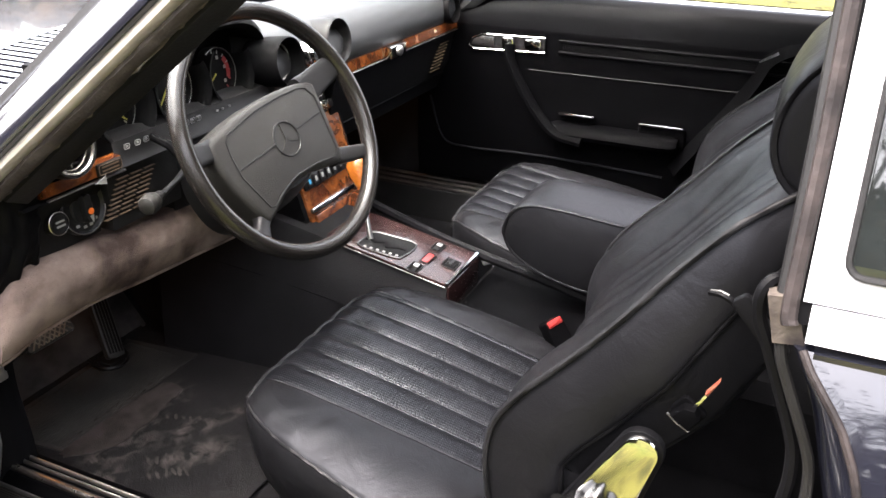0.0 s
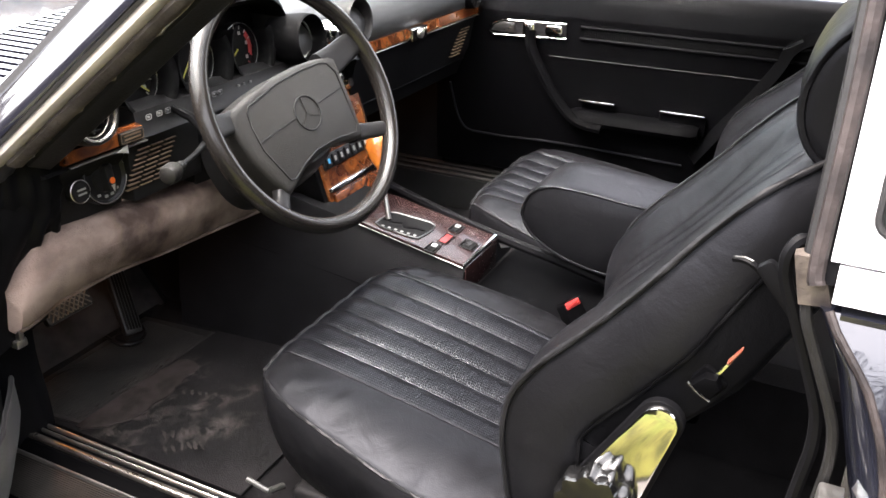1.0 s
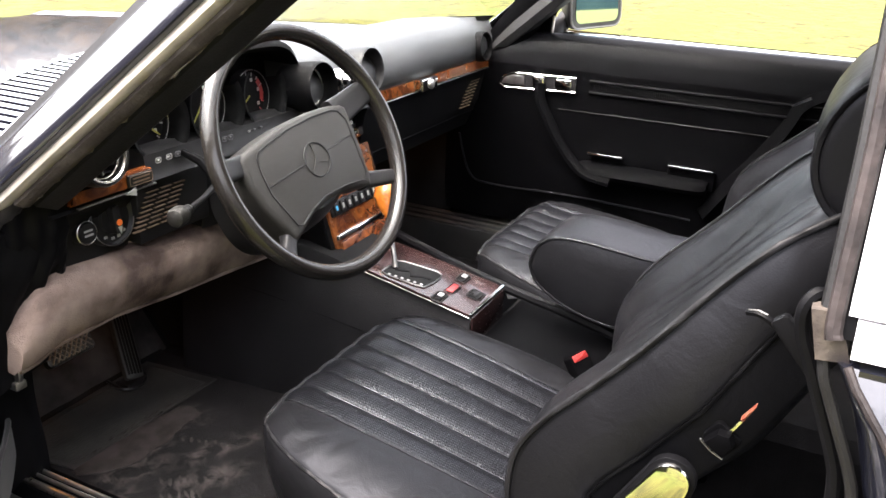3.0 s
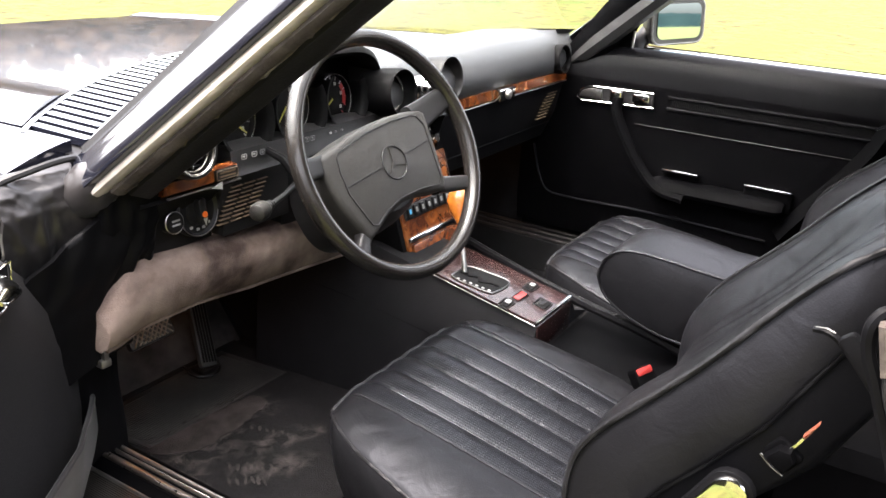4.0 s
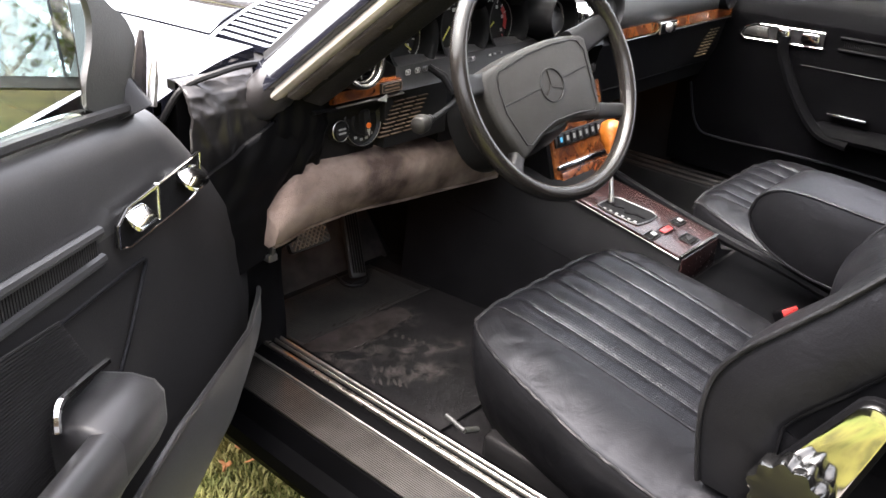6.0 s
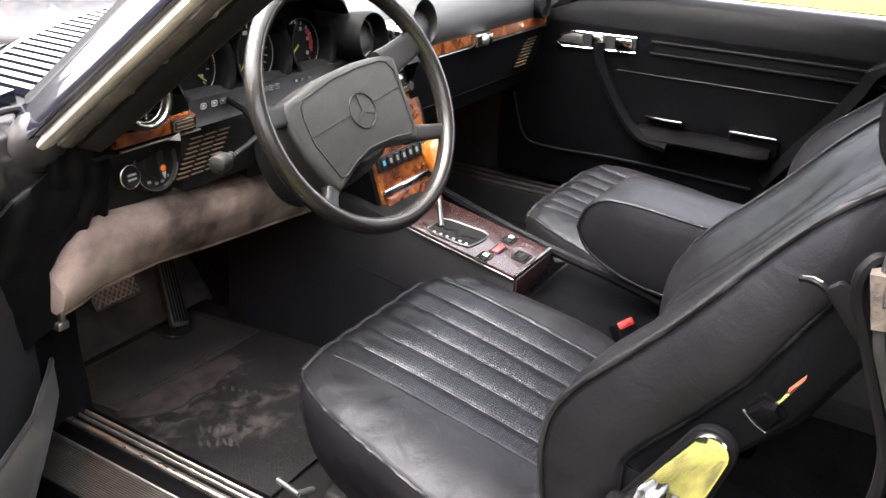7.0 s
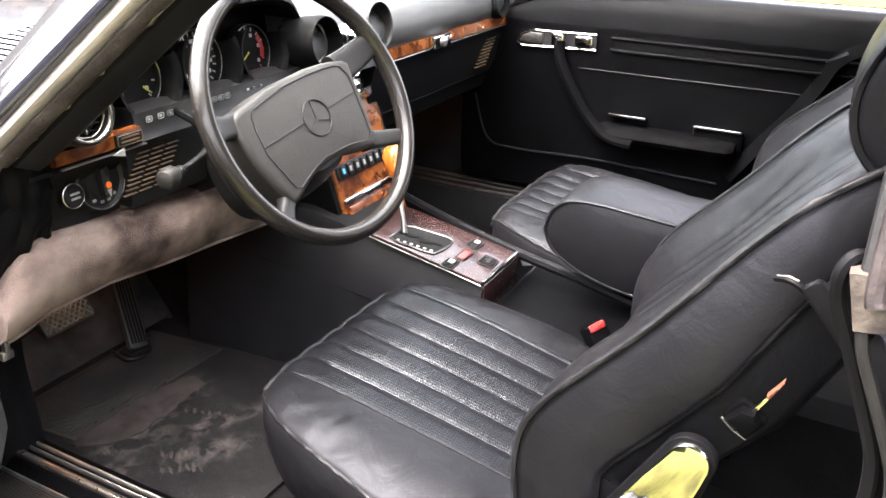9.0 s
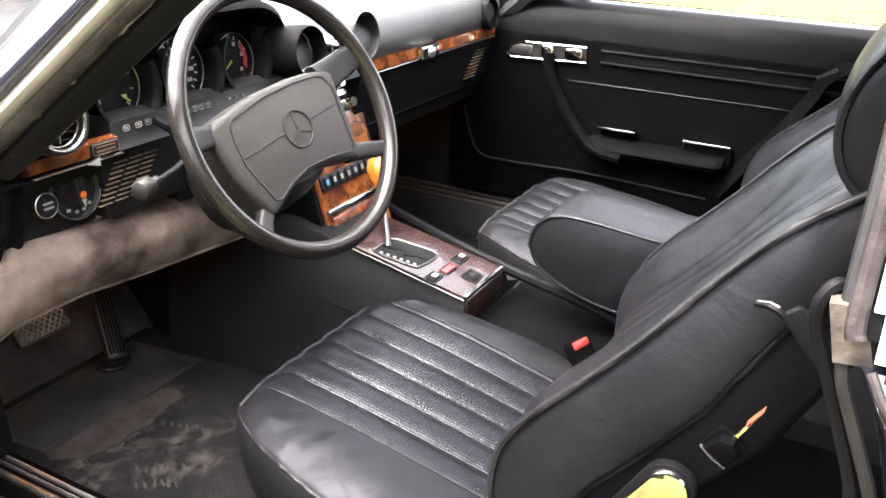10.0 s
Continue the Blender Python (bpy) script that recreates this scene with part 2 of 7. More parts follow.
def loft(bm, rings, caps=True, closed=True):
    """Skins rings of equal length; caps the ends."""
    rows = [[bm.verts.new(p) for p in ring] for ring in rings]
    n = len(rows[0])
    for a, b in zip(rows, rows[1:]):
        for i in range(n if closed else n - 1):
            j = (i + 1) % n
            bm.faces.new((a[i], a[j], b[j], b[i]))
    if caps and closed:
        bm.faces.new(rows[0])
        bm.faces.new(rows[-1][::-1])
    return bm


def smooth_path(pts, n):
    """A Catmull-Rom line through pts, n steps a span."""
    pts = [Vector(p) for p in pts]
    out = []
    for i in range(len(pts) - 1):
        p0, p1, p2 = pts[max(i - 1, 0)], pts[i], pts[i + 1]
        p3 = pts[min(i + 2, len(pts) - 1)]
        for k in range(n):
            t = k / n
            out.append(0.5 * (2 * p1 + (p2 - p0) * t + (2 * p0 - 5 * p1 + 4 * p2 - p3) * t * t + (3 * p1 - p0 - 3 * p2 + p3) * t ** 3))
    out.append(pts[-1])
    return out


def tube(bm, pts, r, n=8, closed=False, flat=1.0):
    pts = [Vector(p) for p in pts]
    rings, side = [], None
    for i, p in enumerate(pts):
        a = pts[i - 1] if i or closed else p
        b = pts[(i + 1) % len(pts)] if i < len(pts) - 1 or closed else p
        d = (b - a).normalized()
        if side is None:
            side = d.orthogonal().normalized()
        side = (side - d * side.dot(d)).normalized()
        up = d.cross(side)
        rr = r[i] if isinstance(r, (list, tuple)) else r
        rings.append([p + side * math.cos(2 * math.pi * k / n) * rr + up * math.sin(2 * math.pi * k / n) * rr * flat for k in range(n)])
    if closed:
        rows = [[bm.verts.new(q) for q in ring] for ring in rings]
        last = rows[-1]
        shift = min(range(n), key=lambda s: sum((last[(k + s) % n].co - rows[0][k].co).length for k in range(n)))
        rows.append(rows[0])
        for idx in range(len(rows) - 1):
            a, b = rows[idx], rows[idx + 1]
            s = shift if idx == len(rows) - 2 else 0
            for i in range(n):
                j = (i + 1) % n
                bm.faces.new((a[(i + s) % n], a[(j + s) % n], b[j], b[i]))
        return bm
    return loft(bm, rings)


def prism(bm, outline, m, depth, bevel=0.0, seg=2):
    """A flat outline (x, y) pushed out along z by depth, in the frame m, with rounded edges."""
    vs = [bm.verts.new((x, y, 0)) for x, y in outline]
    f = bm.faces.new(vs)
    r = bmesh.ops.extrude_face_region(bm, geom=[f])
    top = [g for g in r["geom"] if isinstance(g, bmesh.types.BMVert)]
    bmesh.ops.translate(bm, vec=(0, 0, depth), verts=top)
    allv = vs + top
    if bevel:
        tops = set(top)
        es = [e for v in top for e in v.link_edges if e.other_vert(v) in tops]
        r = bmesh.ops.bevel(bm, geom=list(set(es)), offset=bevel, segments=seg, affect="EDGES", profile=0.5)
        allv = list({v for v in allv if v.is_valid} | {v for f in r["faces"] for v in f.verts})
    bmesh.ops.transform(bm, matrix=m, verts=allv)
    return bm


def revolve(bm, profile, m, n=32):
    """A turned solid: (radius, height) pairs about z of the frame m."""
    rings = [[m @ Vector((max(r, 1e-4) * math.cos(2 * math.pi * k / n), max(r, 1e-4) * math.sin(2 * math.pi * k / n), h)) for k in range(n)] for r, h in profile]
    return loft(bm, rings)


def axes(origin, ex, ey):
    """A frame with the given origin, x axis and rough y axis."""
    ex = Vector(ex).normalized()
    ez = ex.cross(Vector(ey)).normalized()
    ey = ez.cross(ex)
    return Matrix.Translation(origin) @ Matrix((ex, ey, ez)).transposed().to_4x4()


def rounded(w, h, r, n=4, cx=0.0, cy=0.0):
    """The outline of a rounded rectangle, counter-clockwise."""
    out = []
    for sx, sy, a in ((1, 1, 0), (-1, 1, 90), (-1, -1, 180), (1, -1, 270)):
        for k in range(n + 1):
            t = radians(a + 90 * k / n)
            out.append((cx + sx * (w / 2 - r) + r * math.cos(t), cy + sy * (h / 2 - r) + r * math.sin(t)))
    return out


def sheet(bm, f, nu, nv, thick=None):
    """A surface f(u, v), u and v from 0 to 1; with thick, closed by a copy moved by that vector."""
    def lay(off):
        return [[bm.verts.new(Vector(f(i / nu, j / nv)) + off) for j in range(nv + 1)] for i in range(nu + 1)]
    top = lay(Vector())
    for i in range(nu):
        for j in range(nv):
            bm.faces.new((top[i][j], top[i + 1][j], top[i + 1][j + 1], top[i][j + 1]))
    if thick is not None:
        low = lay(Vector(thick))
        for i in range(nu):
            for j in range(nv):
                bm.faces.new((low[i][j], low[i][j + 1], low[i + 1][j + 1], low[i + 1][j]))
        for i in range(nu):
            bm.faces.new((top[i][0], low[i][0], low[i + 1][0], top[i + 1][0]))
            bm.faces.new((top[i][nv], top[i + 1][nv], low[i + 1][nv], low[i][nv]))
        for j in range(nv):
            bm.faces.new((top[0][j], top[0][j + 1], low[0][j + 1], low[0][j]))
            bm.faces.new((top[nu][j], low[nu][j], low[nu][j + 1], top[nu][j + 1]))
    return bm


def lerp(a, b, t):
    return a + (b - a) * t


def along(table, t):
    """Linear look-up in rows of (key, value)."""
    for (a, va), (b, vb) in zip(table, table[1:]):
        if t <= b:
            return lerp(va, vb, max(0.0, (t - a) / (b - a)))
    return table[-1][1]


B = bmesh.new

# ---- ground, trees and far woods ----
def grass_material():
    m = material("yellow_green_lawn", (0.082, 0.076, 0.018), 0.9, second=(0.017, 0.016, 0.005), scale=4.5, bump=1.0, bump_scale=90, spec=0.1)
    nt = m.node_tree
    big = nt.nodes.new("ShaderNodeTexNoise")
    big.inputs["Scale"].default_value, big.inputs["Detail"].default_value = 1.1, 8
    nt.links.new(nt.nodes["Geometry"].outputs["Position"], big.inputs["Vector"])
    lim = nt.nodes.new("ShaderNodeMapRange")
    lim.inputs["From Min"].default_value, lim.inputs["From Max"].default_value = 0.46, 0.62
    lim.inputs["To Max"].default_value = 0.75
    nt.links.new(big.outputs["Fac"], lim.inputs["Value"])
    nt.nodes["Noise Texture"].inputs["Detail"].default_value, nt.nodes["Noise Texture"].inputs["Roughness"].default_value = 9, 0.78
    _e = nt.nodes["Color Ramp"].color_ramp.elements
    _e[0].position, _e[1].position = 0.40, 0.53
    mix = nt.nodes.new("ShaderNodeMix")
    mix.data_type = "RGBA"
    nt.links.new(lim.outputs[0], mix.inputs[0])
    nt.links.new(nt.nodes["Color Ramp"].outputs[0], mix.inputs[6])
    mix.inputs[7].default_value = (0.044, 0.064, 0.012, 1)
    nt.links.new(mix.outputs[2], nt.nodes["Principled BSDF"].inputs["Base Color"])
    return m


LAWN = grass_material()
ground = part("ground", sheet(B(), lambda u, v: (lerp(-400, 400, u), lerp(-400, 400, v), 0), 4, 4), LAWN, label="yellow-green mown lawn around the parked car")
tagged(ground, category="lawn", kind="structure")


# distance and height of the belt of woods against the compass, in degrees from the passenger's side
FAR = [(0, 70), (25, 48), (70, 46), (105, 46), (130, 34), (160, 25), (215, 25), (250, 40), (268, 110), (276, 320), (300, 320), (330, 120), (360, 70)]
TALL = [(0, 6.0), (25, 6.0), (55, 5.6), (75, 5.0), (110, 6), (135, 8), (155, 5), (205, 5), (225, 12), (255, 13), (268, 9), (278, 8.0), (290, 7.2), (300, 7.0), (330, 6), (360, 6.0)]


def far_woods():
    """A ragged belt of trees all round: close on the driver's side, far beyond the field on the other."""
    rng = random.Random(5)
    bm = B()
    n = 900
    for ring in range(3):
        prev = None
        for i in range(n + 1):
            a = 360 * i / n
            far, tall = along(FAR, a), along(TALL, a)
            t = radians(a)
            r = far * (1 + 0.12 * ring)
            h = tall * (0.42 + 0.16 * ring) + tall * 0.26 * noise.noise((math.cos(t) * 14, math.sin(t) * 14, ring * 3.1)) + (rng.uniform(-2.4, 2.0) * tall / 12 if far < 150 else rng.uniform(-0.3, 0.3))
            p = (r * math.cos(t), r * math.sin(t))
            cur = (bm.verts.new((*p, -0.5)), bm.verts.new((p[0], p[1], h)))
            if prev:
                # past 150 m the belt takes the hazed blue colour
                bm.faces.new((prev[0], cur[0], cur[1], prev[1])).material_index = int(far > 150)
            prev = cur
    # open twiggy crowns above the dense lower belt
    for _ in range(16000):
        a = rng.uniform(0, 360)
        far, tall = along(FAR, a), along(TALL, a)
        if far > 150:
            continue
        t, r = radians(a), far * rng.uniform(0.97, 1.12)
        c = Vector((r * math.cos(t), r * math.sin(t), tall * (0.35 + 0.85 * rng.random() ** 0.8) + 0.22 * tall * noise.noise((math.cos(t) * 9, math.sin(t) * 9, 4.0))))
        side = Vector((-math.sin(t), math.cos(t), 0)) * rng.uniform(0.15, 0.75) * far / 45
        up = Vector((rng.uniform(-0.2, 0.2), rng.uniform(-0.2, 0.2), rng.uniform(0.2, 1.0))) * far / 45
        bm.faces.new([bm.verts.new(c + v) for v in (-side - up * 0.3, side * 0.4 - up, side + up * 0.2, -side * 0.3 + up)])
    return bm


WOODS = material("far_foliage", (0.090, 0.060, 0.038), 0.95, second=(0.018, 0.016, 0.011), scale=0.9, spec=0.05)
# Far hills bluer than the near woods: distance haze put into the colour.
HILLS = material("hazy_hill_woods", (0.020, 0.034, 0.034), 0.95, second=(0.012, 0.022, 0.024), scale=0.12, spec=0.05)
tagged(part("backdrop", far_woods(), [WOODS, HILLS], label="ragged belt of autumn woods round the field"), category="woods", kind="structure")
BARK = material("grey_bark", (0.11, 0.09, 0.07), 0.9, second=(0.045, 0.038, 0.03), scale=6, bump=1.0, bump_scale=40, spec=0.1)
LEAF = material("autumn_leaf", (0.10, 0.085, 0.03), 0.8, second=(0.05, 0.065, 0.025), scale=1.5, spec=0.2)


def tree(at, height, seed):
    """A thin woodland tree: tapered trunk, forked limbs and a sparse crown of small leaves."""
    rng = random.Random(seed)
    t = thing("tree", "slender half-bare woodland tree behind the car", "tree", at, group="trees")
    bm, twigs = B(), []

    def limb(p, d, ln, r, depth):
        pts = [p]
        for k in range(4):
            d = (d + Vector((rng.uniform(-0.16, 0.16), rng.uniform(-0.16, 0.16), rng.uniform(-0.02, 0.14)))).normalized()
            pts.append(pts[-1] + d * ln / 4)
        tube(bm, pts, [r * (1 - 0.16 * k) for k in range(5)], 6 if depth else 9)
        if depth == 2:
            twigs.extend(pts[1:])
            return
        for k in range(5 if depth == 0 else 3):
            q = pts[min(4, 2 + k % 3)] if depth == 0 else pts[1 + k]
            a = rng.uniform(0, 6.28)
            limb(q, Vector((math.cos(a), math.sin(a), rng.uniform(0.5, 1.3))).normalized(), ln * rng.uniform(0.4, 0.6), r * 0.42, depth + 1)
    limb(Vector(), Vector((0, 0, 1)), height * 0.72, height * 0.016, 0)
    part("trunk", bm, BARK, t)
    bm = B()
    for q in twigs:
        for _ in range(18):
            c = q + Vector((rng.gauss(0, 0.45), rng.gauss(0, 0.45), rng.gauss(0, 0.40)))
            u = Vector((rng.uniform(-1, 1), rng.uniform(-1, 1), rng.uniform(-1, 1))).normalized() * rng.uniform(0.05, 0.12)
            w = u.orthogonal().normalized() * u.length * 0.5
            bm.faces.new([bm.verts.new(c + v) for v in (-u, w, u, -w)])
    part("crown", bm, LEAF, t, "sparse autumn leaves", smooth=False)
    return t


rng = random.Random(11)
for k in range(16):
    a = radians(lerp(128, 262, (k + 0.5) / 16) + rng.uniform(-3, 3))
    r = rng.uniform(13, 21)
    tree((r * math.cos(a), r * math.sin(a), 0), rng.uniform(9, 13), 40 + k)
for k in range(14):
    a = radians(lerp(238, 268, (k + 0.5) / 14) + rng.uniform(-1.5, 1.5))
    r = rng.uniform(15, 34)
    tree((r * math.cos(a), r * math.sin(a), 0), rng.uniform(9, 15), 80 + k)


# ---- car shell: floor, sills, tunnel, firewall, roof ----
def extrude_x(profile, x0, x1, nx=1):
    bm = B()
    loft(bm, [[(lerp(x0, x1, i / nx), y, z) for y, z in profile] for i in range(nx + 1)])
    return bm


def extrude_y(profile, y0, y1, ny=1):
    bm = B()
    loft(bm, [[(x, lerp(y0, y1, i / ny), z) for x, z in profile] for i in range(ny + 1)])
    return bm


floor = thing("cabin_floor", "black carpeted cabin floor of the car", "car floor", kind="structure")
part("floor_pan", extrude_x([(-1.0, 0.235), (0.56, 0.235), (0.70, 0.36), (0.74, 0.36), (0.74, 0.20), (-1.0, 0.20)], -0.70, 0.70), FLOOR_CARPET, floor, smooth=False)
part("firewall", extrude_x([(0.70, 0.30), (0.66, 0.79), (0.72, 0.79), (0.76, 0.30)], -0.74, 0.74), FLANK, floor, smooth=False)
part("tunnel", extrude_y([(-0.145, 0.22), (-0.135, 0.40), (-0.11, 0.425), (0.11, 0.425), (0.135, 0.40), (0.145, 0.22)], -0.95, 0.70), FLOOR_CARPET, floor)
part("kick_panel", box(B(), (-0.735, 0.28, 0.19), (-0.702, 0.74, 0.80), 0.004), KICK, floor)
part("toe_board", extrude_x([(0.548, 0.240), (0.650, 0.372), (0.70, 0.50), (0.71, 0.50), (0.664, 0.36), (0.558, 0.230)], -0.70, -0.17), KICK, floor, "stained sloping toe board", smooth=False)
part("kick_panel", box(B(), (0.702, 0.28, 0.19), (0.735, 0.74, 0.80), 0.004), FLANK, floor)
part("rear_bulkhead", extrude_x([(-0.98, 0.22), (-0.98, 0.45), (-1.18, 0.80), (-1.24, 0.80), (-1.04, 0.22)], -0.72, 0.72), FLOOR_CARPET, floor, smooth=False)
part("parcel_shelf", box(B(), (-0.72, -1.75, 0.78), (0.72, -1.17, 0.805), 0.01), FLANK, floor)


def sill_plate():
    t = thing("door_sill", "worn black door sill with ribbed metal tread and bright strips", "door sill", kind="structure")
    part("sill_body", extrude_y([(-0.66, 0.22), (-0.69, 0.352), (-0.71, 0.362), (-0.748, 0.364), (-0.762, 0.352), (-0.835, 0.348), (-0.852, 0.322), (-0.878, 0.318), (-0.884, 0.300), (-0.876, 0.280), (-0.84, 0.262), (-0.66, 0.255)], -0.80, 0.34), DARK_VINYL, t)
    part("tread_plate", extrude_y([(-0.766, 0.3535), (-0.766, 0.356), (-0.832, 0.3525), (-0.832, 0.35)], -0.78, 0.26), SILL_METAL, t, "scuffed dark metal tread plate")
    for x, w, z in ((-0.711, 0.0030, 0.3650), (-0.7225, 0.0024, 0.3660), (-0.738, 0.0060, 0.3665), (-0.767, 0.0030, 0.3575)):
        part("bright_strip", extrude_y([(x - w * math.cos(a), z - 0.003 + 0.006 * math.sin(a)) for a in [math.pi * k / 10 for k in range(11)]], -0.80, 0.30), WORN_STRIP if w > 0.004 else ALU, t, "worn bright metal strip")
    for k in range(19):
        x = lerp(-0.771, -0.830, k / 18)
        z = lerp(0.3563, 0.3528, k / 18)
        part("tread_ridge", extrude_y([(x - 0.0013, z - 0.001), (x - 0.0008, z + 0.0005), (x + 0.0008, z + 0.0005), (x + 0.0013, z - 0.001)], -0.775, 0.255), SILL_METAL, t)
    bm = B()
    revolve(bm, [(0.0, 0.0035), (0.003, 0.003), (0.0045, 0.0)], Matrix.Translation((-0.715, 0.285, 0.3655)), 12)
    part("screw", bm, CHROME, t)
    return t


sill_plate()
right_sill = thing("door_sill", "black sill under the closed passenger door with a bright strip", "door sill", kind="structure")
part("sill_body", extrude_y([(0.655, 0.16), (0.655, 0.30), (0.660, 0.325), (0.698, 0.352), (0.76, 0.352), (0.87, 0.31), (0.87, 0.16)], -0.80, 0.46), RUBBER, right_sill)
for _x, _z, _w in ((0.668, 0.330, 0.004), (0.680, 0.340, 0.004), (0.692, 0.349, 0.005)):
    part("bright_strip", extrude_y([(_x - _w * math.cos(a), _z + 0.006 * math.sin(a)) for a in [math.pi * k / 10 for k in range(11)]], -0.78, 0.46), SILL_METAL, right_sill, "bright metal strip")


# ---- hood, cowl, fenders, pillars, windscreen ----
def hood_z(x, y):
    return 0.872 - 0.03 * (y - 0.4) - 0.015 * (y - 0.4) ** 2 - 0.025 * x * x - 0.7 * max(abs(x) - 0.72, 0) ** 1.5


def cowl_y(x):
    return 0.72 - 0.62 * x * x


nose = thing("car_front", "dark glossy front bodywork of the car with long bonnet", "car bodywork", kind="structure")
part("bonnet", sheet(B(), lambda u, v: ((lambda x, y: (x, y, hood_z(x, y) + 0.012 * math.exp(-((abs(x) - 0.62) / 0.05) ** 2)))(lerp(-0.72, 0.72, u), lerp(cowl_y(lerp(-0.72, 0.72, u)) + 0.004, 1.75, v))), 48, 24, (0, 0, -0.02)), PAINT, nose, "long dark glossy bonnet mirroring the sky")
for s in (-1, 1):
    part("fender", sheet(B(), lambda u, v: ((lambda x, y: (s * x, y, hood_z(x, y) - 0.002))(lerp(0.724, 0.895, u), lerp(0.285, 1.75, v))), 16, 24, (0, 0, -0.02)), PAINT, nose)
    part("fender_side", sheet(B(), lambda u, v: (s * (0.893 + 0.012 * math.sin(math.pi * u)), lerp(0.285, 1.75, v), lerp(hood_z(0.895, lerp(0.285, 1.75, v)), 0.25, u)), 10, 12, (-s * 0.012, 0, 0)), PAINT, nose)
part("nose_panel", sheet(B(), lambda u, v: (lerp(-0.89, 0.89, u), 1.75 + 0.10 * math.sin(math.pi * min(v, 1)), lerp(hood_z(lerp(-0.89, 0.89, u), 1.75), 0.25, v)), 20, 8, (0, -0.02, 0)), PAINT, nose)
# Unseen black plate added to stop lawn light leaking through the bonnet gap.
part("bonnet_gap_blocker", sheet(B(), lambda u, v: (lerp(-0.885, 0.885, u), lerp(0.42, 1.74, v), hood_z(lerp(-0.885, 0.885, u), lerp(0.42, 1.74, v)) - 0.035), 16, 12, (0, 0, -0.01)), RUBBER, nose)
cowl = thing("cowl_grille", "dark slotted air intake grille below the windscreen", "air grille", kind="structure")
part("cowl_panel", sheet(B(), lambda u, v: ((lambda x: (x, lerp(cowl_y(x), cowl_y(x) - 0.19, v), hood_z(x, 0.4) - 0.014))(lerp(-0.735, 0.735, u))), 40, 4, (0, 0, -0.01)), PLASTIC, cowl)
N_SLAT = 27
for k in range(N_SLAT):
    x = lerp(-0.70, 0.0, k / (N_SLAT - 1))
    bm = B()
    y1, y0 = cowl_y(x) - 0.012, cowl_y(x) - 0.140
    zt = hood_z(x, 0.4)
    loft(bm, [[(x - 0.0090, y, zt - 0.012), (x - 0.0080, y, zt - 0.001), (x + 0.0080, y, zt - 0.001), (x + 0.0090, y, zt - 0.012)] for y in (y0, (y0 + y1) / 2, y1)])
    part("slat", bm, PAINT, cowl)
for dy, w in ((0.0, 0.012), (-0.140, 0.05)):
    bm = B()
    ring = []
    for i in range(41):
        x = lerp(-0.735, 0.735, i / 40)
        y, zt = cowl_y(x) + dy, hood_z(x, 0.4)
        ring.append([(x, y, zt - 0.010), (x, y, zt), (x, y - w, zt), (x, y - w, zt - 0.010)])
    loft(bm, ring)
    part("grille_rail", bm, PAINT, cowl)

AGED = material("aged_moulding", (0.60, 0.56, 0.48), 0.40, 0.75, vary=0.35, scale=16, bump=0.2, bump_scale=150)
CREAM = material("cream_worn_edge", (0.19, 0.165, 0.13), 0.5, second=(0.06, 0.05, 0.04), scale=70, bump=0.5, bump_scale=200)
pillar = thing("windscreen_frame", "dark windscreen frame with bright moulding and perished rubber seal", "car pillar", kind="structure")


def rail(name, a, b, profile, mat, label="", wob=0.0):
    """A straight moulding from a to b with a flat profile (across x, up) square to it."""
    a, b = Vector(a), Vector(b)
    d = (b - a).normalized()
    ex = Vector((1, 0, 0))
    ex = (ex - d * ex.dot(d)).normalized()
    ez = ex.cross(d)
    rings = []
    n = 64 if wob else 24
    for i in range(n + 1):
        p = a.lerp(b, i / n)
        rings.append([p + ex * (x + wob * noise.noise((i * 0.55, x * 90, z * 90))) + ez * (z + wob * noise.noise((i * 0.7 + 50, x * 90, z * 90))) for x, z in profile])
    bm = B()
    loft(bm, rings)
    return part(name, bm, mat, pillar, label)


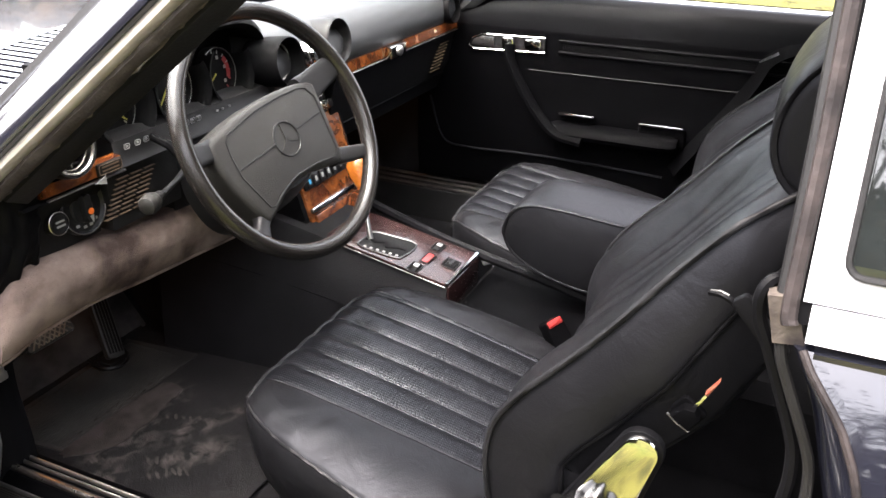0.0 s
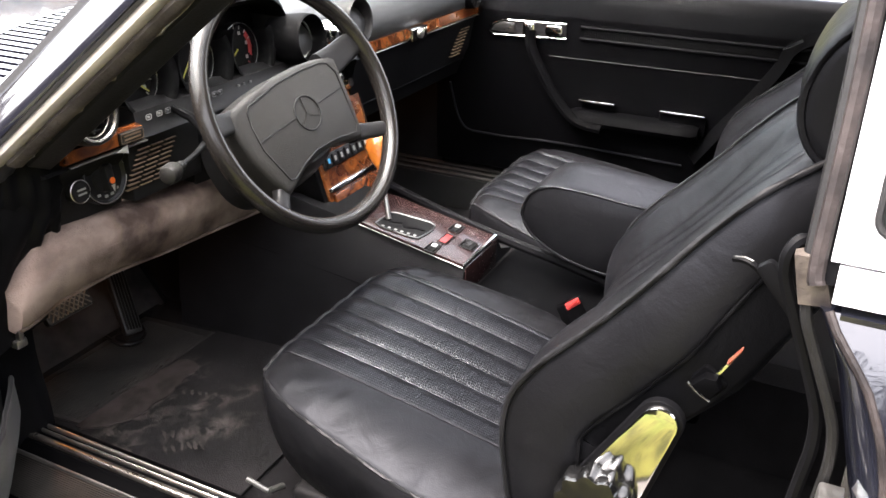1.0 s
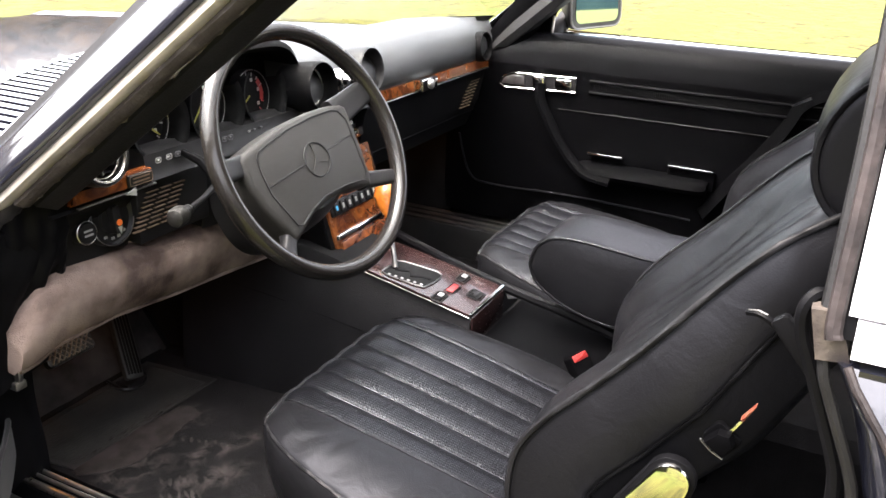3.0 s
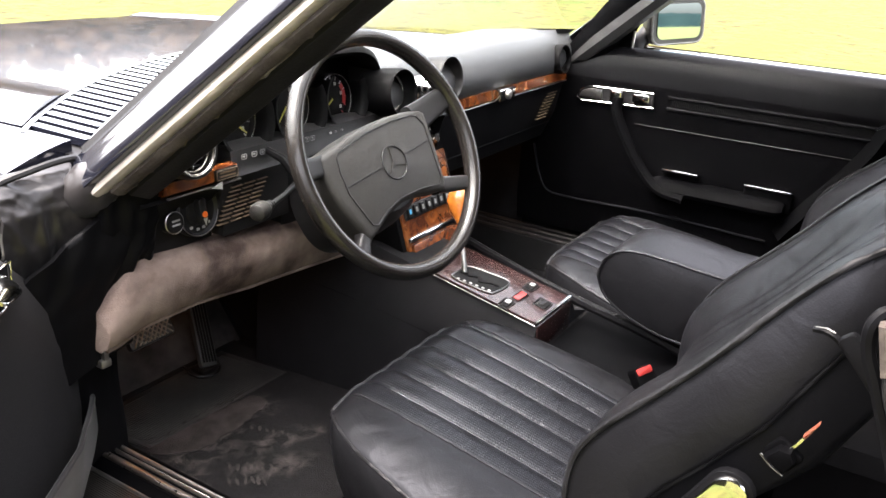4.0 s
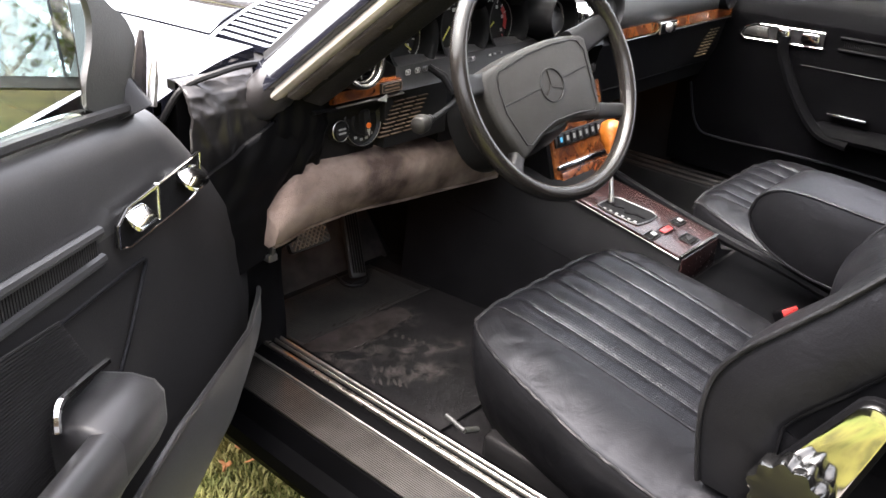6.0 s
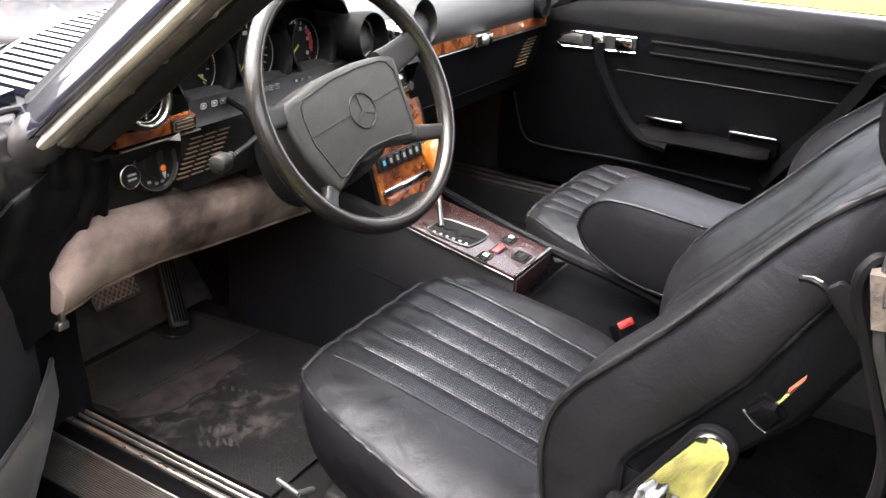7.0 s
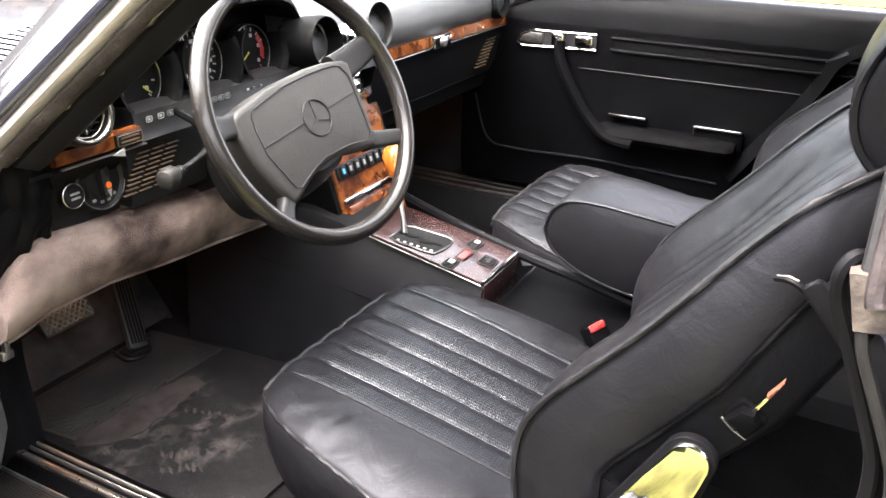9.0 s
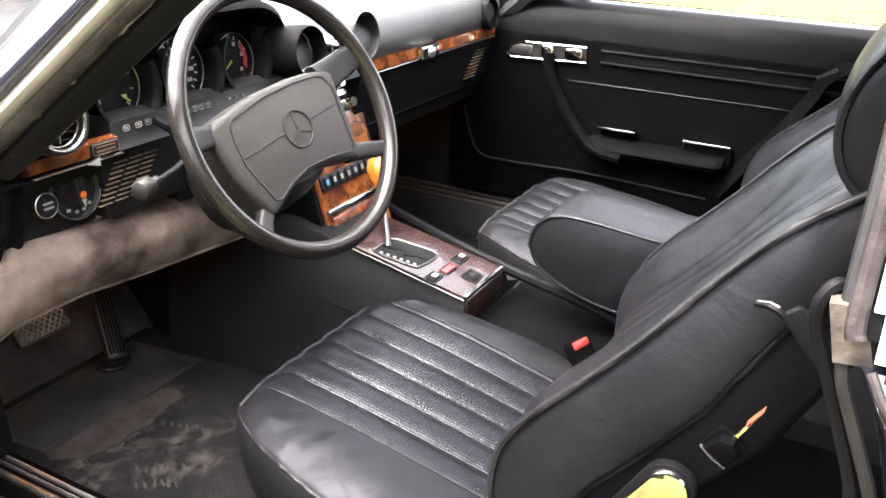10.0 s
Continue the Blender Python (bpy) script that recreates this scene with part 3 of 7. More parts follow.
def a_pillar(s):
    def P(x, y, z):
        return (s * x, y, z)

    def prof(p):
        return [(s * x, z) for x, z in p]
    rail("pillar_skin", P(-0.757, 0.20, 0.822), P(-0.66, -0.36, 1.285), prof([(0.000, -0.006), (-0.006, 0.003), (-0.010, 0.010), (-0.0105, 0.015), (-0.006, 0.019), (0.004, 0.020), (0.012, 0.002)]), AGED, "aged cream-grey metal windscreen moulding")
    rail("pillar_outer", P(-0.762, 0.231, 0.7965), P(-0.66, -0.36, 1.285), prof([(0.006, 0.004), (-0.010, 0.006), (-0.0165, 0.002), (-0.0165, -0.004), (-0.012, -0.013), (-0.005, -0.024), (0.004, -0.037), (0.016, -0.050), (0.026, -0.052)]), PAINT, "glossy dark outer pillar mirroring the sky")
    rail("pillar_bead", P(-0.7645, 0.214, 0.812), P(-0.664, -0.362, 1.286), prof([(-0.0025, -0.004), (-0.0040, 0.0), (-0.0025, 0.0035), (0.004, 0.003), (0.004, -0.004)]), CREAM, "thin tarnished bead")
    rail("glass_moulding", P(-0.735, 0.235, 0.855), P(-0.64, -0.325, 1.315), prof([(-0.006, -0.008), (-0.010, 0.002), (0.006, 0.006), (0.016, 0.0)]), RUBBER)
    rail("door_seal", P(-0.737, 0.176, 0.818), P(-0.642, -0.378, 1.276), prof([(-0.013, -0.006), (-0.015, 0.006), (-0.008, 0.012), (0.002, 0.013), (0.010, 0.010), (0.018, 0.002), (0.014, -0.010)]), TORN, "perished brown rubber door seal", 0.0016)
    rail("seal_crack", P(-0.732, 0.160, 0.822), P(-0.637, -0.392, 1.280), prof([(-0.002, 0.000), (-0.001, 0.005), (0.001, 0.005), (0.002, 0.000)]), CREAM, "pale crack along the seal", 0.007)
    rail("seal_edge", P(-0.744, 0.172, 0.826), P(-0.649, -0.382, 1.284), prof([(-0.004, -0.003), (-0.004, 0.004), (0.003, 0.005), (0.004, -0.003)]), CREAM, "pale torn edge of the seal", 0.006)
    rail("pillar_trim", P(-0.700, 0.185, 0.812), P(-0.605, -0.365, 1.265), prof([(-0.026, -0.010), (-0.022, 0.014), (0.006, 0.026), (0.026, 0.020), (0.034, 0.002), (0.026, -0.020)]), RUBBER, "black worn pillar trim")


a_pillar(1)
a_pillar(-1)
# broad inner trim, window bar and corner panel on the passenger side
_r = []
for z, y0, y1, x in ((0.800, 0.235, 0.105, 0.668), (0.860, 0.185, 0.070, 0.664), (0.930, 0.128, 0.018, 0.657), (1.005, 0.066, -0.040, 0.648), (1.120, -0.075, -0.175, 0.630), (1.270, -0.275, -0.375, 0.600)):
    _r.append([(x + 0.012, y0, z), (x + 0.002, lerp(y0, y1, 0.2), z), (x - 0.004, lerp(y0, y1, 0.5), z), (x + 0.002, lerp(y0, y1, 0.85), z), (x + 0.012, y1, z), (x + 0.040, y1, z), (x + 0.040, y0, z)])
part("inner_trim", loft(B(), _r), DARK_VINYL, pillar, "broad black pillar trim")
bm = B()
prism(bm, [(0.17, 0.855), (0.020, 0.855), (0.012, 0.925), (-0.02, 1.0), (0.09, 1.0)], axes((0.712, 0, 0), (0, 1, 0), (0, 0, 1)), 0.012, 0.002)
part("corner_panel", bm, DARK_VINYL, pillar, "black corner panel behind the pillar", smooth=False)
part("window_bar", tube(B(), [(0.706, 0.016, 0.862), (0.705, 0.012, 0.922)], 0.0038, 8), ALU, pillar, "bright upright bar at the window corner")
bm = B()
sheet(bm, lambda u, v: (lerp(-0.72, 0.72, u) * lerp(1, 0.87, v), lerp(0.22 + 0.31 * (1 - (2 * u - 1) ** 2), -0.33 + 0.05 * (1 - (2 * u - 1) ** 2), v), lerp(0.865, 1.30, v)), 24, 8, (0, 0.004, 0.004))
screen = part("windscreen_glass", bm, GLASS, pillar, "clear windscreen glass")
screen.visible_shadow = False

roof = thing("hardtop", "pale painted removable hardtop with a quarter window", "hardtop", kind="structure")
part("roof_panel", sheet(B(), lambda u, v: ((lambda x, y: (x, y, 1.335 - 0.10 * x * x - 0.12 * (y + 0.75) ** 2))(lerp(-0.64, 0.64, u), lerp(-0.36, -1.25, v))), 16, 12, (0, 0, -0.035)), TOP_PAINT, roof)
part("headlining", sheet(B(), lambda u, v: ((lambda x, y: (x, y, 1.294 - 0.10 * x * x - 0.12 * (y + 0.75) ** 2))(lerp(-0.62, 0.62, u), lerp(-0.37, -1.24, v))), 12, 8, (0, 0, -0.006)), material("grey_headlining", (0.25, 0.25, 0.24), 0.9, vary=0.1), roof)


# ---- front door jamb with its creased black cover ----
jamb = thing("front_door_jamb", "black front door jamb with creased vinyl cover and hinge strap", "door jamb", kind="structure")
part("jamb_cover", sheet(B(), lambda u, v: (lerp(-0.700, -0.860, u), 0.262 + 0.02 * u + 0.010 * noise.noise((u * 3, v * 4, 1.0)) + 0.004 * noise.noise((u * 9, v * 5, 4.0)), lerp(0.842 - 0.012 * u, 0.30, v)), 24, 50, (0, 0.02, 0)), VINYL, jamb, "creased black vinyl cover")
_fr = []
for q, r in ((-0.03, 0.004), (-0.022, 0.022), (0.0, 0.034), (0.03, 0.036), (0.06, 0.028), (0.078, 0.010)):
    _c = Vector((-0.748, 0.238, 0.795)) + Vector((0.13, -0.74, 0.66)) * q
    _fr.append([_c + Vector((r * math.cos(a), 0.6 * r * math.sin(a), 0.75 * r * math.sin(a))) + Vector((0.004 * noise.noise((a * 2, q * 40, 3)), 0, 0)) for a in [2 * math.pi * k / 20 for k in range(20)]])
part("pillar_foot_cover", loft(B(), _fr), COVER, jamb, "black cover wrapped round the pillar foot", angle=80)
part("cover_fold", tube(B(), smooth_path([(-0.690, 0.232, 0.803), (-0.740, 0.236, 0.765), (-0.782, 0.240, 0.733), (-0.820, 0.245, 0.703)], 6), 0.004, 6), VINYL, jamb)
def cover_point(u, v):
    """The soft cover under the wing: rolls out from the lip, then falls to the hinge side."""
    y, z = along([(0, 0.262), (0.15, 0.246), (0.35, 0.228), (0.55, 0.218), (0.8, 0.222), (1, 0.240)], v), along([(0, 0.838), (0.15, 0.834), (0.35, 0.820), (0.55, 0.795), (0.8, 0.745), (1, 0.695)], v)
    return (lerp(-0.700, -0.864, u) - 0.006 * v, y + 0.012 * u + 0.005 * noise.noise((u * 5, v * 4, 9.0)) + (0.002 + 0.016 * max(0, u - 0.35)) * abs(noise.noise((u * 6 + v * 4, v * 3 - u * 2, 2.0))) + 0.0018 * noise.noise((u * 17, v * 11, 6.0)), z - 0.004 * u)


part("upper_cover", sheet(B(), cover_point, 56, 48, (0, 0.006, 0)), COVER, jamb, "smooth black cover inside the wing", angle=80)
part("lower_cover", sheet(B(), lambda u, v: Vector((-0.690, 0.196, 0.800)).lerp(Vector((-0.862, 0.222, 0.700)), u).lerp(Vector((-0.700, 0.225, 0.56)).lerp(Vector((-0.850, 0.250, 0.50)), u), v) + Vector((0, -0.010 * math.sin(math.pi * min(1, v * 2)) * (1 - u) + 0.007 * noise.noise((u * 6, v * 5, 3.0)), 0.004 * math.sin(math.pi * u))), 24, 24, (0, 0.008, 0)), VINYL, jamb, "black vinyl cover folded over the hinge side", angle=80)
part("fender_lip", tube(B(), smooth_path([(-0.715, 0.262, 0.838), (-0.76, 0.250, 0.846), (-0.81, 0.248, 0.842), (-0.86, 0.262, 0.825), (-0.885, 0.28, 0.78)], 6), 0.005, 8), RUBBER, jamb)
bm = B()
box(bm, (-0.756, 0.225, 0.535), (-0.738, 0.262, 0.548), 0.003)
box(bm, (-0.752, 0.222, 0.548), (-0.744, 0.232, 0.625), 0.002)
box(bm, (-0.756, 0.225, 0.622), (-0.738, 0.262, 0.634), 0.003)
part("hinge_strap", bm, ALU, jamb, "grey metal door check strap")


# ---- quarter panel, door jamb and hardtop side ----
rear = thing("rear_bodywork", "dark navy rear quarter of the car with door jamb", "car bodywork", kind="structure")
EDGE_Y = [(0.30, -0.840), (0.55, -0.838), (0.68, -0.832), (0.755, -0.820), (0.785, -0.811), (0.817, -0.795), (0.833, -0.781), (0.85, -0.766), (0.862, -0.758)]
INNER_Y = [(0.30, -0.832), (0.67, -0.810), (0.72, -0.797), (0.80, -0.775), (0.825, -0.766), (0.855, -0.752), (0.862, -0.750)]


def quarter_x(z):
    """The bulge of the quarter panel below its shoulder."""
    v = (0.862 - z) / 0.562
    return -(0.762 + 0.022 * (1 - math.exp(-v / 0.09)) + 0.085 * math.sin(min(1, 1.15 * v) * math.pi / 2))


part("quarter_panel", sheet(B(), lambda u, v: (quarter_x(lerp(0.862, 0.30, v)), lerp(along(EDGE_Y, lerp(0.862, 0.30, v)), -2.3, u), lerp(0.862, 0.30, v)), 10, 28, (0.012, 0, 0)), PAINT, rear)
part("quarter_top", sheet(B(), lambda u, v: (lerp(-0.765, -0.66, v), lerp(-0.765, -2.3, u), 0.862 + 0.012 * math.sin(math.pi * v)), 10, 6, (0, 0, -0.012)), PAINT, rear)
part("rear_deck", sheet(B(), lambda u, v: (lerp(-0.658, 0.658, v), lerp(-1.76, -2.3, u), 0.871), 4, 4, (0, 0, -0.02)), PAINT, rear)
part("tail_panel", sheet(B(), lambda u, v: (lerp(-0.84, 0.84, u), -2.3 - 0.06 * math.sin(math.pi * v), lerp(0.872, 0.28, v)), 12, 8, (0, 0.02, 0)), PAINT, rear)
part("boot_floor", box(B(), (-0.72, -2.28, 0.28), (0.72, -1.05, 0.30)), RUBBER, rear)
part("engine_tray", box(B(), (-0.72, 0.78, 0.28), (0.72, 1.72, 0.30)), RUBBER, nose)


def road_wheel(x, y):
    """A car wheel standing on the lawn: tyre and pale rim."""
    t = thing("road_wheel", "black tyre on a grey rim under the parked car", "car wheel", (x, y, 0.31), group="road wheels")
    s = 1 if x > 0 else -1
    m = axes((0, 0, 0), (0, 1, 0), (0, 0, 1)) if s > 0 else axes((0, 0, 0), (0, -1, 0), (0, 0, 1))
    part("tyre", revolve(B(), [(0.20, -0.09), (0.28, -0.095), (0.305, -0.075), (0.31, 0.0), (0.305, 0.075), (0.28, 0.095), (0.20, 0.09)], m, 40), RUBBER, t)
    part("rim", revolve(B(), [(0.0, 0.05), (0.06, 0.07), (0.10, 0.055), (0.17, 0.06), (0.198, 0.088), (0.198, -0.085), (0.0, -0.085)], m, 40), ALU, t)
    return t


for _x, _y in ((-0.72, 1.12), (0.72, 1.12), (-0.74, -1.52), (0.74, -1.52)):
    road_wheel(_x, _y)
part("quarter_panel", sheet(B(), lambda u, v: (0.80 + 0.085 * math.sin(min(1, 1.15 * v) * math.pi / 2), lerp(-0.90, -2.3, u), lerp(0.875, 0.30, v)), 10, 14, (-0.012, 0, 0)), PAINT, rear)
part("quarter_top", sheet(B(), lambda u, v: (lerp(0.80, 0.66, v), lerp(-0.90, -2.3, u), 0.875), 10, 6, (0, 0, -0.012)), PAINT, rear)
# the jamb turns inwards behind the door opening
part("door_jamb", sheet(B(), lambda u, v: (lerp(quarter_x(lerp(0.860, 0.30, v)), -0.748, u), lerp(along(EDGE_Y, lerp(0.860, 0.30, v)), along(INNER_Y, lerp(0.860, 0.30, v)), u) + 0.004 * math.sin(math.pi * u), lerp(0.860, 0.30, v)), 8, 28, (0, -0.012, 0)), PAINT, rear, "navy painted door jamb")
part("jamb_edge", tube(B(), [(quarter_x(z) - 0.001, along(EDGE_Y, z) + 0.001, z) for z in [0.862 - 0.012 * k for k in range(40)]], 0.0035, 8), SEAL, rear, "tarnished edge moulding")
part("jamb_seal", tube(B(), smooth_path([(-0.722, -0.737, 0.900), (-0.731, -0.726, 0.902), (-0.736, -0.719, 0.890), (-0.735, -0.721, 0.869), (-0.735, -0.731, 0.845), (-0.735, -0.741, 0.820), (-0.735, -0.751, 0.795), (-0.735, -0.761, 0.769), (-0.735, -0.767, 0.747), (-0.735, -0.769, 0.717), (-0.735, -0.766, 0.68), (-0.733, -0.760, 0.60), (-0.73, -0.75, 0.40)], 6), 0.0058, 8), VINYL, rear, "black rubber door seal")
part("jamb_seal", tube(B(), smooth_path([(-0.742, -0.738, 0.872), (-0.747, -0.742, 0.845), (-0.748, -0.752, 0.820), (-0.749, -0.763, 0.795), (-0.749, -0.774, 0.769), (-0.749, -0.781, 0.747), (-0.749, -0.784, 0.717), (-0.748, -0.782, 0.68), (-0.746, -0.777, 0.60), (-0.742, -0.768, 0.40)], 6), 0.0048, 8), RUBBER, rear, "second lip of the door seal")
part("inner_return", sheet(B(), lambda u, v: (lerp(-0.748, -0.728, u), along(INNER_Y, lerp(0.860, 0.30, v)) - 0.03 * u, lerp(0.860, 0.30, v)), 3, 20, (0, -0.008, 0)), RUBBER, rear)
part("jamb_inner", sheet(B(), lambda u, v: (-0.715 - 0.02 * math.sin(math.pi * v), lerp(-0.80, -1.10, u), lerp(0.86, 0.25, v)), 4, 8, (0.01, 0, 0)), material("grey_side_carpet", (0.085, 0.080, 0.072), 0.95, vary=0.3, scale=14, bump=0.8, bump_scale=500, spec=0.1), rear, "worn grey carpeted inner side panel")
bm = B()
prism(bm, [(-0.724, 0.898), (-0.745, 0.900), (-0.758, 0.860), (-0.734, 0.857)], Matrix(((0, 0, 1, -0.752), (1, 0, 0, 0), (0, 1, 0, 0), (0, 0, 0, 1))), 0.028, 0.003)
part("seal_block", bm, material("weathered_rubber", (0.062, 0.052, 0.043), 0.6, second=(0.022, 0.018, 0.017), scale=55, bump=0.5, bump_scale=160, spec=0.15), rear, "weathered brown rubber end block")
bm = B()
prism(bm, [(0, 0), (0.034, 0), (0.036, 0.012), (0.024, 0.014), (0.020, 0.030), (0.030, 0.034), (0.030, 0.046), (0.004, 0.046), (0.0, 0.03)], axes((-0.752, -0.800, 0.655), (-1, 0.0, 0), (0, 0, 1)), 0.020, 0.003)
part("striker", bm, ALU, rear, "pale metal door striker")

# hardtop side: front edge seal, painted flank, belt moulding and quarter window
def flank_x(z):
    return -0.760 + 0.30 * (z - 0.875)


part("side_skin", sheet(B(), lambda u, v: (flank_x(lerp(0.899, 1.30, v)) + 0.02 * u * u, lerp(-0.750, lerp(-1.45, -1.25, v), u), lerp(0.899, 1.30, v)), 12, 10, (0.02, 0, 0)), TOP_PAINT, roof, "pale glossy hardtop flank")
part("belt_moulding", sheet(B(), lambda u, v: (-0.766 + 0.012 * v * v, lerp(-0.757, -1.75, u), lerp(0.8705, 0.8965, v)), 10, 4, (0.02, 0, 0)), TOP_PAINT, roof, "pale lower skirt of the hardtop")
part("front_seal", tube(B(), smooth_path([(-0.760, -0.744, 0.880), (-0.753, -0.7415, 0.900), (-0.719, -0.7425, 1.010), (-0.687, -0.741, 1.115), (-0.640, -0.740, 1.27)], 8), 0.0065, 8), SEAL, roof, "aged brown rubber window seal")
part("front_seal_inner", tube(B(), smooth_path([(-0.742, -0.736, 0.896), (-0.708, -0.7365, 1.010), (-0.676, -0.735, 1.115), (-0.630, -0.734, 1.27)], 8), 0.0062, 8), RUBBER, roof)
part("window_post", sheet(B(), lambda u, v: (flank_x(lerp(0.88, 1.28, v)) + lerp(0.004, 0.05, u), lerp(-0.746, -0.765, u), lerp(0.88, 1.28, v)), 4, 10, (0, -0.01, 0)), VINYL, roof)
bm = B()
WQ = axes((flank_x(1.055) - 0.001, -0.945, 1.055), (0, -1, 0), (0.287, 0, 0.958))
prism(bm, rounded(0.336, 0.270, 0.012), WQ, 0.003, 0.001)
part("quarter_window", bm, material("dark_quarter_glass", (0.01, 0.012, 0.012), 0.03, coat=1.0, rough_vary=0.0), roof, "dark quarter window mirroring trees and sky")
bm = B()
tube(bm, [WQ @ Vector((x, y, 0.003)) for x, y in rounded(0.340, 0.274, 0.013)], 0.0028, 6, closed=True)
part("window_rubber", bm, RUBBER, roof)
part("side_skin", sheet(B(), lambda u, v: ((lerp(0.775, 0.645, v) - 0.03 * u), lerp(lerp(-1.05, -1.45, u), lerp(-1.05, -1.25, u), v), lerp(0.888, 1.30, v)), 10, 10, (-0.02, 0, 0)), TOP_PAINT, roof)
rear_glass = part("rear_window", sheet(B(), lambda u, v: (lerp(-0.6, 0.6, u), lerp(-1.25, -1.72, v), lerp(1.28, 0.89, v)), 8, 4), GLASS, roof, "clear rear window")
rear_glass.visible_shadow = False


# ---- doors ----
def passenger_door():
    t = thing("passenger_door", "closed passenger door with black vinyl panel and chrome handle", "car door", (0.66, -0.3, 0.3))
    inv = Matrix.Translation((-0.66, 0.3, -0.3))

    def add(name, bm, mat, label="", parent=t):
        bmesh.ops.transform(bm, matrix=inv, verts=bm.verts)
        return part(name, bm, mat, parent, label)
    # profile across the door, from belt to foot
    prof = [(0.735, 0.868), (0.712, 0.882), (0.690, 0.880), (0.668, 0.862), (0.660, 0.835), (0.658, 0.80), (0.658, 0.45), (0.668, 0.375), (0.70, 0.362), (0.74, 0.362)]
    bm = B()
    loft(bm, [[(x, y, z + (0.0 if z < 0.82 else -0.03 * max(0, (y - 0.02) / 0.24))) for x, z in prof] for y in [0.28 - 0.06 * k for k in range(20)]])
    # Lit roll and shaded panel put into colour: darker vinyl below 0.80.
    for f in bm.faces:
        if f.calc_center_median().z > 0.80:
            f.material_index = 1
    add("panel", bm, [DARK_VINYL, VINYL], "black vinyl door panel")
    for z, r in ((0.7795, 0.0038), (0.7515, 0.0038)):
        add("trim_ridge", tube(B(), [(0.656, -0.112 - 0.04 * k, z) for k in range(19)], r, 8), VINYL)
    bm = B()
    for k in range(146):
        y = -0.122 - 0.0045 * k
        box(bm, (0.6568, y - 0.0014, 0.757), (0.661, y + 0.0014, 0.774))
    add("ribbed_band", bm, CLUSTER, "ribbed vinyl band")
    add("welt", tube(B(), smooth_path([(0.657, -0.035, 0.700), (0.657, -0.20, 0.7005), (0.657, -0.50, 0.7015), (0.657, -0.85, 0.702)], 6), 0.0014, 6), DOOR_VINYL)
    add("pocket_welt", tube(B(), smooth_path([(0.655, 0.24, 0.60), (0.652, 0.20, 0.49), (0.652, 0.12, 0.472), (0.652, -0.09, 0.478), (0.652, -0.40, 0.47)], 6), 0.003, 6), LEATHER)
    # handle: chrome frame, recess, lever, lock lever
    hf = axes((0.6565, 0.030, 0.7635), (0, -1, 0.035), (0, 0, 1))
    outline = [(-0.100, -0.012), (-0.085, -0.020), (0.106, -0.020), (0.106, 0.016), (-0.062, 0.018), (-0.088, 0.008)]
    bm = B()
    tube(bm, [hf @ Vector((x, y, 0.004)) for x, y in outline], 0.0017, 6, closed=True)
    hd = add("door_handle", bm, CHROME, "chrome inner door handle")
    bm = B()
    prism(bm, outline, hf, 0.003)
    add("recess", bm, PLASTIC, parent=hd)
    bm = B()
    prism(bm, rounded(0.045, 0.026, 0.008, cx=0.075, cy=-0.001), hf, 0.009, 0.003)
    add("lever", bm, CHROME, parent=hd)
    bm = B()
    prism(bm, [(-0.094, -0.010), (-0.03, -0.014), (-0.03, 0.012), (-0.062, 0.013), (-0.085, 0.005)], hf, 0.007, 0.003)
    add("lever_plate", bm, DULL_METAL, parent=hd)
    bm = B()
    prism(bm, rounded(0.032, 0.036, 0.008, cx=0.012, cy=0.0), hf, 0.020, 0.005)
    add("strap_anchor", bm, CHROME, parent=hd)
    # pull strap running down to the armrest
    path = smooth_path([(0.640, 0.012, 0.762), (0.632, 0.004, 0.72), (0.626, -0.045, 0.64), (0.620, -0.098, 0.578), (0.612, -0.14, 0.553), (0.608, -0.20, 0.545)], 6)
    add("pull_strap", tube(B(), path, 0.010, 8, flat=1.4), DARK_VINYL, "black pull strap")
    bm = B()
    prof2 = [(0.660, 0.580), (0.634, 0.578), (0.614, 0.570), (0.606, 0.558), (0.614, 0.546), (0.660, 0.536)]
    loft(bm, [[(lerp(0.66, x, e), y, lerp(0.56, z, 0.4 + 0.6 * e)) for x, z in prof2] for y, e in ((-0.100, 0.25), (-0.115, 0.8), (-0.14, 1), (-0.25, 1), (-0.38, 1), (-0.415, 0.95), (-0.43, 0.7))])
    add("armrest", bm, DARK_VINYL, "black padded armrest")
    for y0, y1 in ((-0.127, -0.219), (-0.331, -0.440)):
        bm = B()
        box(bm, (0.636, y1, 0.5995), (0.656, y0, 0.6055), 0.002)
        add("chrome_lip", bm, CHROME, "thin chrome lip")
    bm = B()
    box(bm, (0.645, -0.445, 0.55), (0.66, -0.33, 0.598), 0.006)
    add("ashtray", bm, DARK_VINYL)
    # outer skin and chrome belt moulding
    add("outer_skin", sheet(B(), lambda u, v: (0.80 + 0.085 * math.sin(min(1, 1.15 * v) * math.pi / 2), lerp(0.28, -0.89, u), lerp(0.875, 0.30, v)), 8, 10, (-0.01, 0, 0)), PAINT)
    bm = B()
    box(bm, (0.735, -0.88, 0.855), (0.80, 0.24, 0.880), 0.006)
    add("belt_moulding", bm, CHROME, "bright belt moulding")
    return t


passenger_door()


